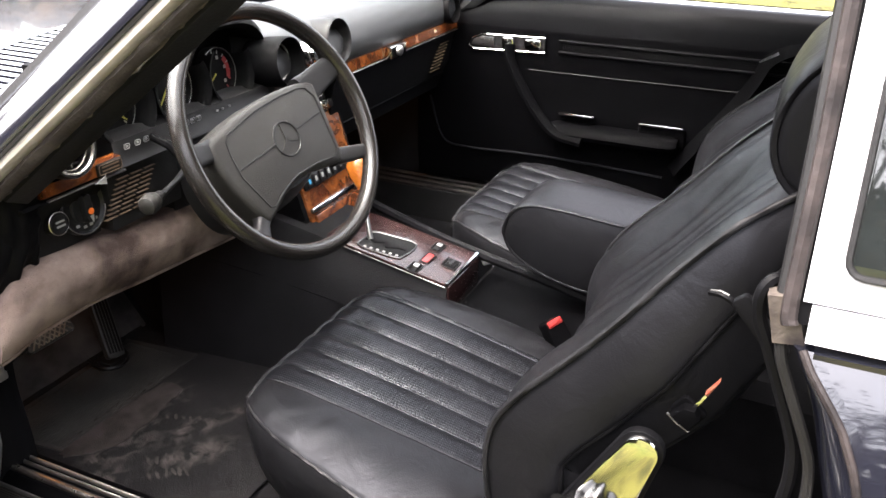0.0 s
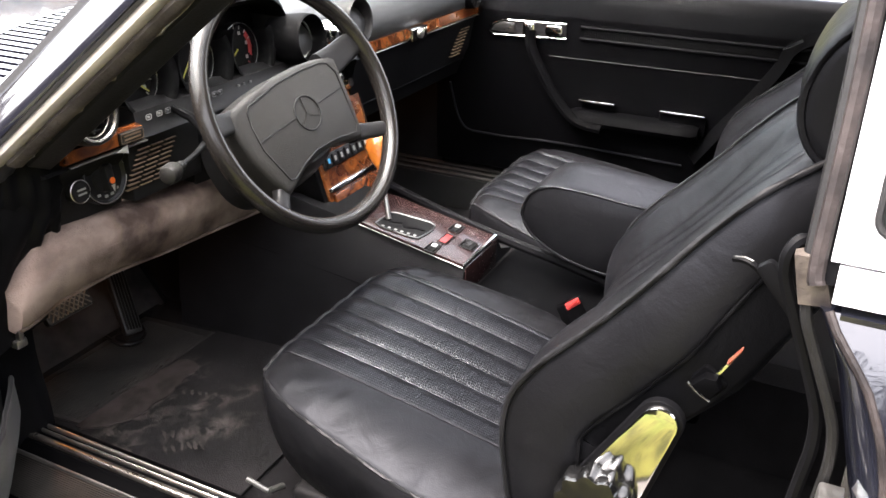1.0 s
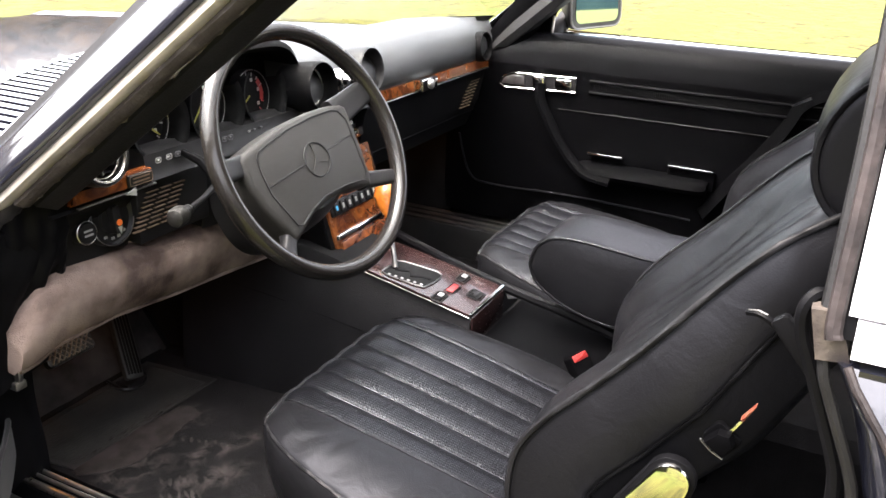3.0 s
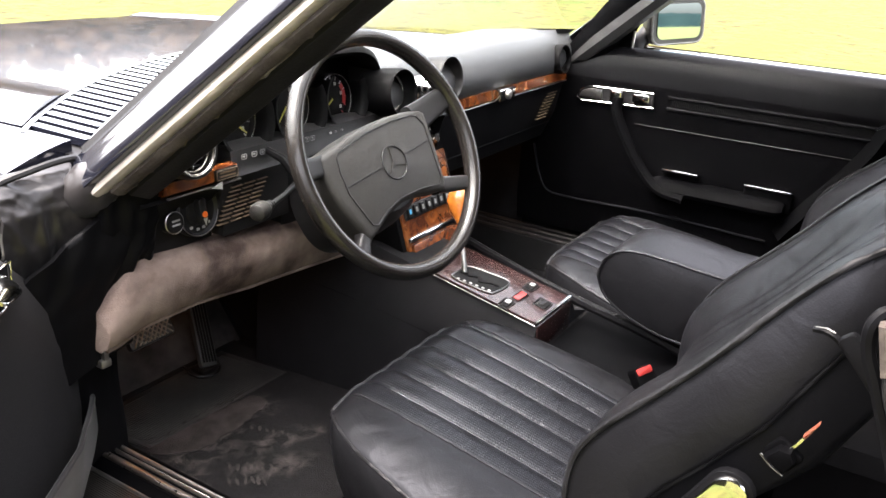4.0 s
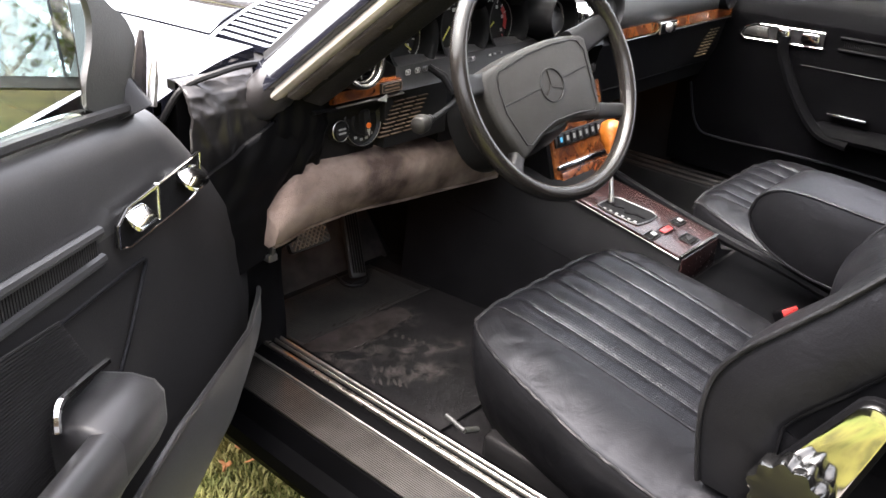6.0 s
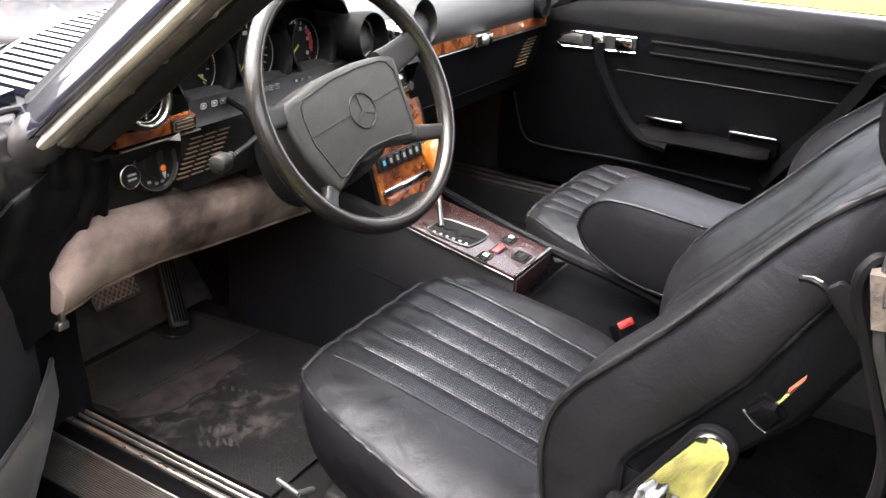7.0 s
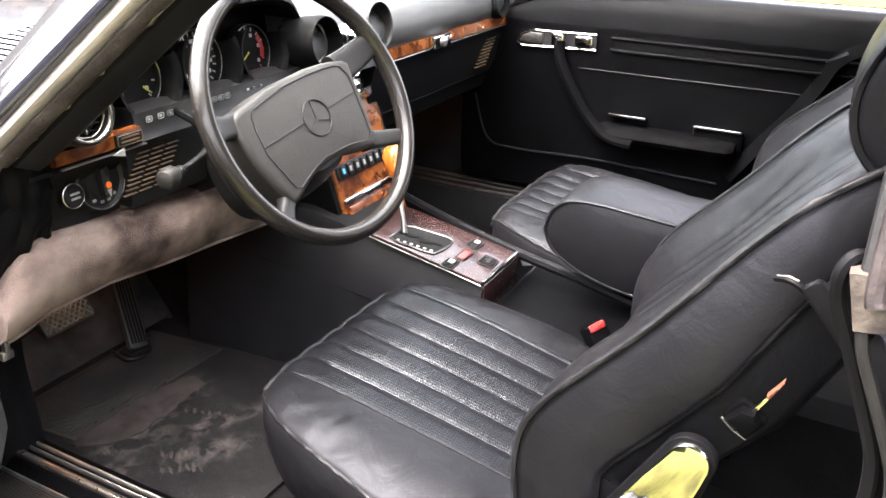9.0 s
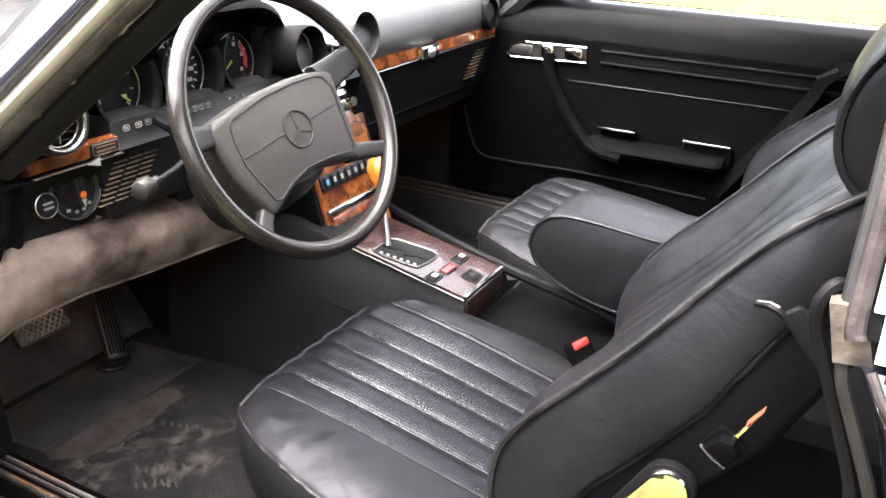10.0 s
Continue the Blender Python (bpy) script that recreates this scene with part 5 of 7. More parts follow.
def seat_side_fittings():
    """Chrome hinge cover, recline knob, release lever and grip on the driver's seat flank."""
    p0 = driver_seat.location

    def add(nm, bm, mat, lab=""):
        bmesh.ops.translate(bm, vec=-p0, verts=bm.verts)
        return part(nm, bm, mat, driver_seat, lab)
    fl = axes((-0.652, -0.629, 0.640), (0, -0.38, 0.925), (0, 0.925, 0.38))    # x up along the hinge, y to the rear

    def plate(r, low):
        return [(-0.17, -low)] + [(r * math.cos(a), r * math.sin(a)) for a in [radians(-80 + 20 * k) for k in range(9)]] + [(-0.17, low)]
    bm = B()
    prism(bm, plate(0.020, 0.041), fl, 0.006, 0.003)
    add("hinge_cover", bm, CHROME, "polished hinge cover mirroring the lawn")
    bm = B()
    prism(bm, plate(0.025, 0.046), fl @ Matrix.Translation((0.0, 0, -0.010)), 0.010, 0.002)
    add("hinge_backing", bm, VINYL)
    # knurled recline knob
    km = axes((-0.656, -0.575, 0.527), (0, -0.38, 0.925), (0, 0.925, 0.38))
    bm = B()
    ring = []
    for h, k in ((0.0, 0.92), (0.006, 1.0), (0.024, 1.0), (0.030, 0.94), (0.031, 0.7)):
        ring.append([km @ Vector((0.042 * k * (1 + 0.08 * math.cos(10 * a)) * math.cos(a), 0.042 * k * (1 + 0.08 * math.cos(10 * a)) * math.sin(a), h)) for a in [2 * math.pi * j / 80 for j in range(80)]])
    loft(bm, ring)
    add("recline_knob", bm, material("glossy_black_plastic", (0.004, 0.004, 0.004), 0.16, vary=0.2, spec=0.6), "glossy black fluted recline knob")
    # release latch with a polished blade
    lm = axes((-0.652, -0.660, 0.708), (0, -0.56, 0.83), (0, 0.83, 0.56))
    bm = B()
    prism(bm, rounded(0.026, 0.030, 0.005), lm @ Matrix.Translation((0.004, -0.010, 0)), 0.006, 0.002)
    add("release_latch", bm, DARK_VINYL, "black release latch with chrome edge")
    bm = B()
    prism(bm, [(-0.006, -0.022), (0.012, -0.020), (0.018, -0.010), (0.012, 0.0), (-0.006, 0.002)], lm, 0.018, 0.004)
    add("latch_body", bm, DARK_VINYL)
    bm = B()
    tube(bm, [lm @ Vector(q) for q in ((-0.010, -0.024, 0.008), (-0.011, -0.010, 0.009), (-0.010, 0.004, 0.008))], 0.0014, 6)
    add("latch_edge", bm, DULL_METAL)
    bm = B()
    prism(bm, [(0.010, -0.0120), (0.034, -0.0110), (0.034, -0.0080), (0.010, -0.0075)], axes((-0.652, -0.660, 0.708), (0, -0.50, 0.87), (0, 0.87, 0.50)), 0.009, 0.001)
    add("latch_blade", bm, CHROME, "polished blade mirroring grass")
    bm = B()
    prism(bm, [(0.034, -0.0110), (0.054, -0.0098), (0.056, -0.0090), (0.034, -0.0080)], axes((-0.652, -0.660, 0.708), (0, -0.50, 0.87), (0, 0.87, 0.50)), 0.009, 0.001)
    add("blade_tip", bm, material("worn_red_paint", (0.16, 0.022, 0.014), 0.35, second=(0.09, 0.05, 0.03), scale=160), "red marked tip")
    # seat belt guide at the shoulder
    bm = B()
    tube(bm, smooth_path([(-0.648, -0.672, 0.838), (-0.654, -0.682, 0.841), (-0.656, -0.692, 0.838), (-0.655, -0.703, 0.828)], 5), [0.0034] * 16, 6)
    add("belt_guide", bm, VINYL, "dark belt guide")
    bm = B()
    tube(bm, [(-0.650, -0.673, 0.8410), (-0.655, -0.682, 0.8445), (-0.657, -0.690, 0.843)], 0.0013, 6)
    add("guide_edge", bm, FADED, "worn edge of the guide")
    bm = B()
    prism(bm, rounded(0.070, 0.018, 0.005), axes((-0.655, -0.722, 0.818), (0, -0.66, -0.75), (0, -0.75, 0.66)), 0.008, 0.002)
    add("belt_guide_arm", bm, VINYL)
    # fore-aft lever at the foot of the seat
    bm = B()
    tube(bm, [(-0.668, -0.118, 0.355), (-0.672, -0.085, 0.368)], 0.004, 8)
    tube(bm, [(-0.640, -0.122, 0.345), (-0.668, -0.118, 0.355)], 0.005, 8)
    add("adjust_lever", bm, FADED, "short dark adjusting lever")


seat_side_fittings()


# ---- armrest and console ----
def folding_armrest():
    t = thing("folding_armrest", "black leather folding armrest between the seats", "armrest", (0.03, -0.40, 0.48))
    bm = B()
    rings = []
    prof = [(-0.240, 0.572), (-0.243, 0.592), (-0.255, 0.616), (-0.285, 0.634), (-0.34, 0.637), (-0.45, 0.628), (-0.60, 0.618), (-0.62, 0.56), (-0.60, 0.50), (-0.43, 0.485), (-0.33, 0.50), (-0.262, 0.535)]
    for x, k in ((-0.052, 0.92), (-0.050, 0.96), (-0.046, 0.985), (-0.03, 1.0), (0.06, 1.0), (0.098, 0.985), (0.104, 0.95)):
        rings.append([(x, -0.42 + (y + 0.42) * k, 0.575 + (z - 0.575) * k) for y, z in [(p.y, p.z) for p in smooth_path([(0, *q) for q in prof + prof[:1]], 4)[:-1]]])
    loft(bm, rings)
    bmesh.ops.translate(bm, vec=(-0.03, 0.40, -0.48), verts=bm.verts)
    part("pad", bm, LEATHER, t, angle=60)
    ring = [(-0.050, -0.42 + (y + 0.42) * 0.975, 0.575 + (z - 0.575) * 0.975) for y, z in [(p.y, p.z) for p in smooth_path([(0, *q) for q in prof + prof[:1]], 4)[:-1]]]
    part("piping", tube(B(), [Vector(p) + Vector((-0.03, 0.40, -0.48)) for p in ring], 0.003, 6, closed=True), LEATHER, t)
    return t


folding_armrest()


def console_z(y):
    return 0.483 + 0.19 * (y + 0.172)


def console():
    t = thing("center_console", "black centre console with dark wood top and gear gate", "console", (-0.062, -0.1, 0.4))
    off = Vector((0.05, 0.1, -0.4))

    def add(name, bm, mat, lab="", parent=t, smooth=True):
        bmesh.ops.translate(bm, vec=off, verts=bm.verts)
        return part(name, bm, mat, parent, lab, smooth)
    # flank below the wood, running down and out
    bm = B()
    rings = []
    for y in (-0.172, -0.10, 0.0, 0.10, 0.20, 0.32, 0.45):
        z = console_z(min(y, 0.2)) - 0.004
        fl = 0.03 * max(0, (y + 0.172) / 0.37)
        rings.append([(-0.160 - fl, y, 0.235), (-0.142 - fl, y, 0.42), (-0.128, y, z - 0.006), (-0.122, y, z), (0.030, y, z), (0.052 + fl, y, z - 0.03), (0.13, y, 0.42), (0.15, y, 0.235)])
    loft(bm, rings)
    add("console_body", bm, FLANK, "black vinyl console body")
    # raised lip on the passenger side sweeping back beside the armrest
    path = smooth_path([(0.150, 0.16, 0.50), (0.115, 0.06, 0.492), (0.055, -0.08, 0.49), (0.034, -0.19, 0.478), (0.012, -0.31, 0.468), (-0.01, -0.42, 0.455)], 8)
    add("console_lip", tube(B(), path, 0.010, 8), VINYL)
    bm = B()
    prism(bm, [(-0.128, -0.172), (0.020, -0.172), (0.020, 0.05), (0.012, 0.085), (-0.120, 0.085), (-0.128, 0.05)], Matrix(((1, 0, 0, 0), (0, 0.982, 0, 0), (0, 0.19, 1, 0.5157), (0, 0, 0, 1))), 0.007, 0.0025)
    add("wood_plate", bm, ROSEWOOD, "glossy dark rosewood plate", smooth=True)
    P = axes((-0.055, -0.05, console_z(-0.05) + 0.0075), (1, 0, 0), (0, 0.982, 0.187))
    bm = B()
    prism(bm, [(-0.073, -0.127), (0.075, -0.127), (0.075, -0.122), (-0.073, -0.122)], P, 0.002)
    add("edge_strip", bm, CHROME, "bright edging strip")
    bm = B()
    box(bm, (-0.126, -0.176, 0.425), (0.019, -0.1725, 0.484), 0.001)
    add("end_panel", bm, ROSEWOOD)
    bm = B()
    tube(bm, [(-0.130, y, console_z(y) + 0.001) for y in (-0.17, -0.05, 0.08)], 0.0012, 6)
    add("side_strip", bm, DULL_METAL)
    add("flank_seam", tube(B(), smooth_path([(-0.156, -0.06, 0.405), (-0.160, 0.06, 0.420), (-0.163, 0.18, 0.436), (-0.168, 0.34, 0.452)], 6), 0.0016, 6), VINYL)
    # gear gate
    bm = B()
    gate = [(-0.060, 0.072), (-0.066, 0.056), (-0.058, 0.000), (-0.052, -0.016), (-0.024, -0.021), (0.004, -0.022), (0.016, -0.018), (0.020, -0.006), (0.006, 0.060), (-0.003, 0.072)]
    tube(bm, [P @ Vector((x, y, 0.002)) for x, y in gate], 0.0014, 6, closed=True)
    g = add("gear_gate", bm, DULL_METAL, "dull chrome framed gear gate")
    bm = B()
    prism(bm, gate, P @ Matrix.Translation((0, 0, -0.0005)), 0.002)
    add("gate_plate", bm, FACE, parent=g)
    bm = B()
    prism(bm, [(-0.036, 0.068), (-0.034, 0.046), (-0.023, 0.033), (-0.037, 0.024), (-0.035, 0.018), (-0.023, 0.004), (-0.020, -0.012), (-0.014, -0.012), (-0.015, 0.006), (-0.027, 0.020), (-0.014, 0.030), (-0.024, 0.048), (-0.026, 0.068)], P @ Matrix.Translation((0, 0, 0.0012)), 0.0016)
    add("gate_slot", bm, CLUSTER, parent=g)
    for k in range(6):
        bm = B()
        prism(bm, rounded(0.006, 0.0055, 0.002, cx=lerp(-0.059, -0.047, k / 5), cy=lerp(0.056, -0.007, k / 5)), P @ Matrix.Translation((0, 0, 0.0015)), 0.0008)
        add("gate_mark", bm, WHITE, parent=g)
    # lever and wooden knob
    bm = B()
    k0, k1 = P @ Vector((-0.029, 0.060, 0.002)), Vector((-0.033, 0.055, 0.615))
    tube(bm, [k0, k0.lerp(k1, 0.5), k1], [0.0055, 0.004, 0.005], 10)
    lev = add("gear_lever", bm, DULL_METAL)
    bm = B()
    revolve(bm, [(0.008, -0.012), (0.013, 0.0), (0.021, 0.018), (0.025, 0.036), (0.022, 0.050), (0.012, 0.058), (0.0, 0.060)], Matrix.Translation(k1) @ (k1 - k0).to_track_quat("Z", "Y").to_matrix().to_4x4(), 24)
    add("gear_knob", bm, KNOB_WOOD, "polished amber wood knob", parent=lev)
    bm = B()
    revolve(bm, [(0.006, 0.0), (0.005, 0.003), (0, 0.004)], axes((-0.176, 0.435, 0.345), (0, 1, 0), (0, 0, 1)) @ Matrix.Rotation(math.pi, 4, "X"), 14)
    add("flank_screw", bm, ALU)
    # switches: windows, hazard
    for x, y, w, h, kind in ((0.040, -0.054, 0.028, 0.015, 0), (-0.060, -0.053, 0.030, 0.015, 0), (0.000, -0.101, 0.028, 0.022, 2), (-0.012, -0.057, 0.034, 0.013, 1)):
        bm = B()
        prism(bm, rounded(w, h, 0.003, cx=x, cy=y), P, 0.0025, 0.001)
        sw = add("switch", bm, (FACE if kind == 0 else RED if kind == 1 else FACE), ("red hazard switch" if kind == 1 else ""))
        bm = B()
        tube(bm, [P @ Vector((a, b, 0.001)) for a, b in rounded(w + 0.006, h + 0.006, 0.003, cx=x, cy=y)], 0.0012, 5, closed=True)
        add("switch_bezel", bm, PLASTIC if kind != 1 else ROSEWOOD, parent=sw)
        if kind == 0:
            bm = B()
            prism(bm, rounded(w * 0.42, h * 0.7, 0.002, cx=x + w * 0.2, cy=y), P @ Matrix.Translation((0, 0, 0.002)), 0.003, 0.001)
            add("rocker", bm, ALU, parent=sw)
        if kind == 2:
            bm = B()
            prism(bm, [(x - 0.010, y - 0.003), (x + 0.010, y - 0.003), (x + 0.010, y + 0.003), (x + 0.003, y + 0.003), (x + 0.003, y + 0.008), (x - 0.003, y + 0.008), (x - 0.003, y + 0.003), (x - 0.010, y + 0.003)], P @ Matrix.Translation((0, 0, 0.002)), 0.002)
            add("rocker", bm, PLASTIC, parent=sw)
    # rear tray between the seats
    bm = B()
    box(bm, (-0.15, -0.62, 0.30), (0.165, -0.178, 0.430), 0.008)
    add("rear_tray", bm, DARK_VINYL, "black carpeted tunnel tray")
    # upper stack: wood fascia, heater controls, radio
    F = axes((0.012, 0.168, 0.64), (1, 0, 0), (0, 0.30, 0.95))      # x right, y up, z to the rear
    bm = B()
    prism(bm, rounded(0.20, 0.33, 0.01), F @ Matrix.Translation((0, -0.01, -0.03)), 0.03, 0.006)
    bm2 = B()
    prism(bm2, rounded(0.224, 0.345, 0.01), F @ Matrix.Translation((0, -0.01, -0.20)), 0.194, 0.004)
    add("fascia_cheek", bm2, VINYL, "black cheek round the fascia")
    stack = add("center_fascia", bm, BURL, "burl wood centre fascia")
    bm = B()
    prism(bm, rounded(0.186, 0.028, 0.003, cy=-0.030), F, 0.004, 0.001)
    add("control_strip", bm, PLASTIC, parent=stack)
    for k in range(7):
        bm = B()
        prism(bm, rounded(0.015, 0.022, 0.003, cx=-0.078 + 0.023 * k, cy=-0.030), F @ Matrix.Translation((0, 0, 0.003)), 0.005, 0.0015)
        b = add("control_key", bm, PLASTIC, parent=stack)
        bm = B()
        prism(bm, rounded(0.007, 0.010, 0.002, cx=-0.078 + 0.023 * k, cy=-0.029), F @ Matrix.Translation((0, 0, 0.0075)), 0.001)
        add("key_mark", bm, BLUE if k == 0 else WHITE, parent=stack)
    bm = B()
    prism(bm, rounded(0.19, 0.010, 0.002, cy=-0.085), F, 0.006, 0.002)
    add("ashtray_lip", bm, CHROME, "bright ashtray lip", parent=stack)
    bm = B()
    prism(bm, rounded(0.18, 0.065, 0.004, cy=-0.128), F, 0.007, 0.002)
    add("ashtray_lid", bm, BURL, parent=stack)
    bm = B()
    prism(bm, rounded(0.18, 0.055, 0.004, cy=0.118), F, 0.004, 0.001)
    add("radio", bm, PLASTIC, "black radio face with chrome knobs", parent=stack)
    bm = B()
    prism(bm, rounded(0.060, 0.044, 0.006, cx=0.018, cy=0.104), F @ Matrix.Translation((0, 0, 0.004)), 0.008, 0.002)
    add("radio_escutcheon", bm, POLISHED, "bright metal radio escutcheon", parent=stack)
    bm = B()
    prism(bm, rounded(0.050, 0.010, 0.002, cx=0.018, cy=0.110), F @ Matrix.Translation((0, 0, 0.0115)), 0.002)
    add("radio_slot", bm, FACE, parent=stack)
    for kx, ky in ((0.022, 0.140), (0.045, 0.098), (-0.07, 0.118)):
        bm = B()
        revolve(bm, [(0.013, 0.0), (0.013, 0.010), (0.010, 0.016), (0.009, 0.022), (0, 0.022)], F @ Matrix.Translation((kx, ky, 0.003)), 20)
        add("radio_knob", bm, CHROME, parent=stack)
    return t


console()


# belt buckle standing up beside the driver's cushion
def belt_buckle():
    t = thing("belt_buckle", "black seat belt buckle with red release key", "belt buckle", (-0.146, -0.402, 0.420))
    m = axes((0, 0, 0), (0.85, -0.45, 0.15), (0.25, 0.5, 0.8))
    bm = B()
    prism(bm, rounded(0.040, 0.085, 0.006, cy=0.014), m @ Matrix.Translation((0, 0, -0.011)), 0.022, 0.004)
    part("buckle_body", bm, DARK_VINYL, t)
    bm = B()
    prism(bm, rounded(0.032, 0.013, 0.003, cy=0.049), m @ Matrix.Translation((0, 0, -0.006)), 0.019, 0.003)
    part("release_key", bm, RED, t, "red release key")
    return t


belt_buckle()


# ---- dashboard ----
dash = thing("dashboard", "black padded dashboard with burl wood strip and round vents", "dashboard", (0, 0.2, 0.7))
DO = Vector((0, -0.2, -0.7))


def dadd(name, bm, mat, lab="", parent=None, smooth=True, angle=40):
    bmesh.ops.translate(bm, vec=DO, verts=bm.verts)
    return part(name, bm, mat, parent or dash, lab, smooth, angle)


def screen_y(x):
    return 0.45 - 0.42 * x * x


def behind_glass(x, y, z):
    """y, kept on the cabin side of the windscreen."""
    return min(y, 0.205 + 0.31 * max(0, 1 - (x / 0.72) ** 2) - 1.3 * max(0, z - 0.865))


# passenger side roll: rounded front, flat top running to the glass
def roll_ring(x):
    p = [(0.178, 0.800), (0.166, 0.815), (0.160, 0.838), (0.164, 0.862), (0.178, 0.884), (0.20, 0.900), (0.24, 0.910), (0.32, 0.912)]
    yb = max(screen_y(x) - 0.02, 0.34)
    return [(x, behind_glass(x, y, z), z) for y, z in p + [(yb, 0.90), (yb, 0.80)]]


bm = B()
loft(bm, [roll_ring(lerp(-0.150, 0.69, k / 20)) for k in range(21)])
dadd("top_roll", bm, DASH, "soft black dash roll over the glove box", angle=60)
bm = B()
loft(bm, [roll_ring(x) for x in (-0.69, -0.66, -0.62, -0.58)])
dadd("top_roll", bm, DASH, angle=60)
# binnacle hood over the instruments: an arch in plan and section
def hood_ring(q):
    x = lerp(-0.590, -0.122, q)
    e = max(0, 1 - (2 * q - 1) ** 6)
    z = 0.835 + 0.115 * e ** 0.6
    return x, z, e


bm = B()
rings = []
for k in range(33):
    x, z, e = hood_ring(k / 32)
    yb = max(screen_y(x) - 0.02, 0.36)
    y0 = 0.200 - 0.012 * e
    rings.append([(x, y0, z - 0.014), (x, y0 - 0.010, z - 0.006), (x, y0 - 0.006, z + 0.004), (x, y0 + 0.02, z + 0.010), (x, 0.28, z + 0.008), (x, yb, 0.90), (x, yb, 0.885), (x, 0.30, z - 0.012), (x, y0 + 0.02, z - 0.014)])
loft(bm, [[(x, behind_glass(x, y, z), z) for x, y, z in r] for r in rings])
dadd("binnacle_hood", bm, CLUSTER, "black hood over the instruments", angle=60)
bm = B()
sheet(bm, lambda u, v: (lerp(-0.575, -0.155, u), 0.238 + 0.02 * v, lerp(0.77, 0.935, v)), 4, 2, (0, 0.02, 0))
dadd("cluster_panel", bm, CLUSTER)


def dial(x, z, r, kind):
    m = axes((x, 0.228, z), (1, 0, 0), (0, 0.12, 1))
    bm = B()
    revolve(bm, [(r * 1.04, -0.006), (r * 1.04, 0.004), (r * 1.0, 0.012), (r * 0.97, 0.010), (r * 0.95, 0.001), (0, 0.001)], m, 40)
    d = dadd("instrument", bm, FACE, "black round instrument")
    bm = B()
    tube(bm, [m @ Vector((r * math.cos(a), r * math.sin(a), 0.011)) for a in [2 * math.pi * k / 48 for k in range(48)]], 0.0009, 5, closed=True)
    dadd("bezel", bm, DULL_METAL, parent=d)
    n = {0: 13, 1: 18, 2: 9}[kind]
    for k in range(n):
        a = radians(225 - 270 * k / (n - 1))
        bm = B()
        mm = m @ Matrix.Rotation(a, 4, "Z")
        prism(bm, [(r * 0.78, -0.0011), (r * 0.92, -0.0011), (r * 0.92, 0.0011), (r * 0.78, 0.0011)], mm @ Matrix.Translation((0, 0, 0.002)), 0.0006)
        dadd("tick", bm, WHITE if kind != 0 or k < 10 else RED, parent=d, smooth=False)
    for k in range(n // 2):
        a = radians(215 - 250 * k / max(1, n // 2 - 1))
        bm = B()
        prism(bm, rounded(0.010 if kind == 1 else 0.006, 0.006, 0.001), m @ Matrix.Translation((r * 0.64 * math.cos(a), r * 0.64 * math.sin(a), 0.002)), 0.0006)
        dadd("numeral_bar", bm, WHITE, parent=d, smooth=False)
    if kind == 0:
        bm = B()
        pts = [(r * 0.90 * math.cos(radians(a)), r * 0.90 * math.sin(radians(a))) for a in range(-20, 41, 10)]
        pts += [(r * 0.70 * math.cos(radians(a)), r * 0.70 * math.sin(radians(a))) for a in range(40, -21, -10)]
        prism(bm, pts, m @ Matrix.Translation((0, 0, 0.0016)), 0.0006)
        dadd("red_band", bm, RED, "red warning band", parent=d, smooth=False)
    for a, ln in {0: ((215, 0.8),), 1: ((228, 0.8),), 2: ((200, 0.4), (320, 0.4), (130, 0.4))}[kind]:
        bm = B()
        cx, cy = (0, 0) if kind != 2 else (r * 0.45 * math.cos(radians(a)), r * 0.45 * math.sin(radians(a)))
        mm = m @ Matrix.Translation((cx, cy, 0.004)) @ Matrix.Rotation(radians(a), 4, "Z")
        prism(bm, [(0, -0.0016), (r * ln, -0.0009), (r * ln, 0.0009), (0, 0.0016)], mm, 0.001)
        dadd("needle", bm, YELLOW, parent=d, smooth=False)
    return d


dial(-0.484, 0.856, 0.0445, 2)
dial(-0.358, 0.859, 0.0485, 1)
dial(-0.236, 0.854, 0.0440, 0)
for x, r in ((-0.484, 0.047), (-0.358, 0.051), (-0.236, 0.0465)):
    m = axes((x, 0.228, 0.856), (1, 0, 0), (0, 0.12, 1))
    bm = B()
    loft(bm, [[m @ Vector((k * math.cos(a), k * math.sin(a), h)) for a in [radians(130 + 262 * j / 44) for j in range(45)]] for k, h in ((r, -0.004), (r * 1.01, 0.016), (r * 1.05, 0.032), (r * 1.14, 0.039), (r * 1.26, 0.041))], caps=False, closed=False)
    dadd("instrument_tunnel", bm, CLUSTER, angle=80)


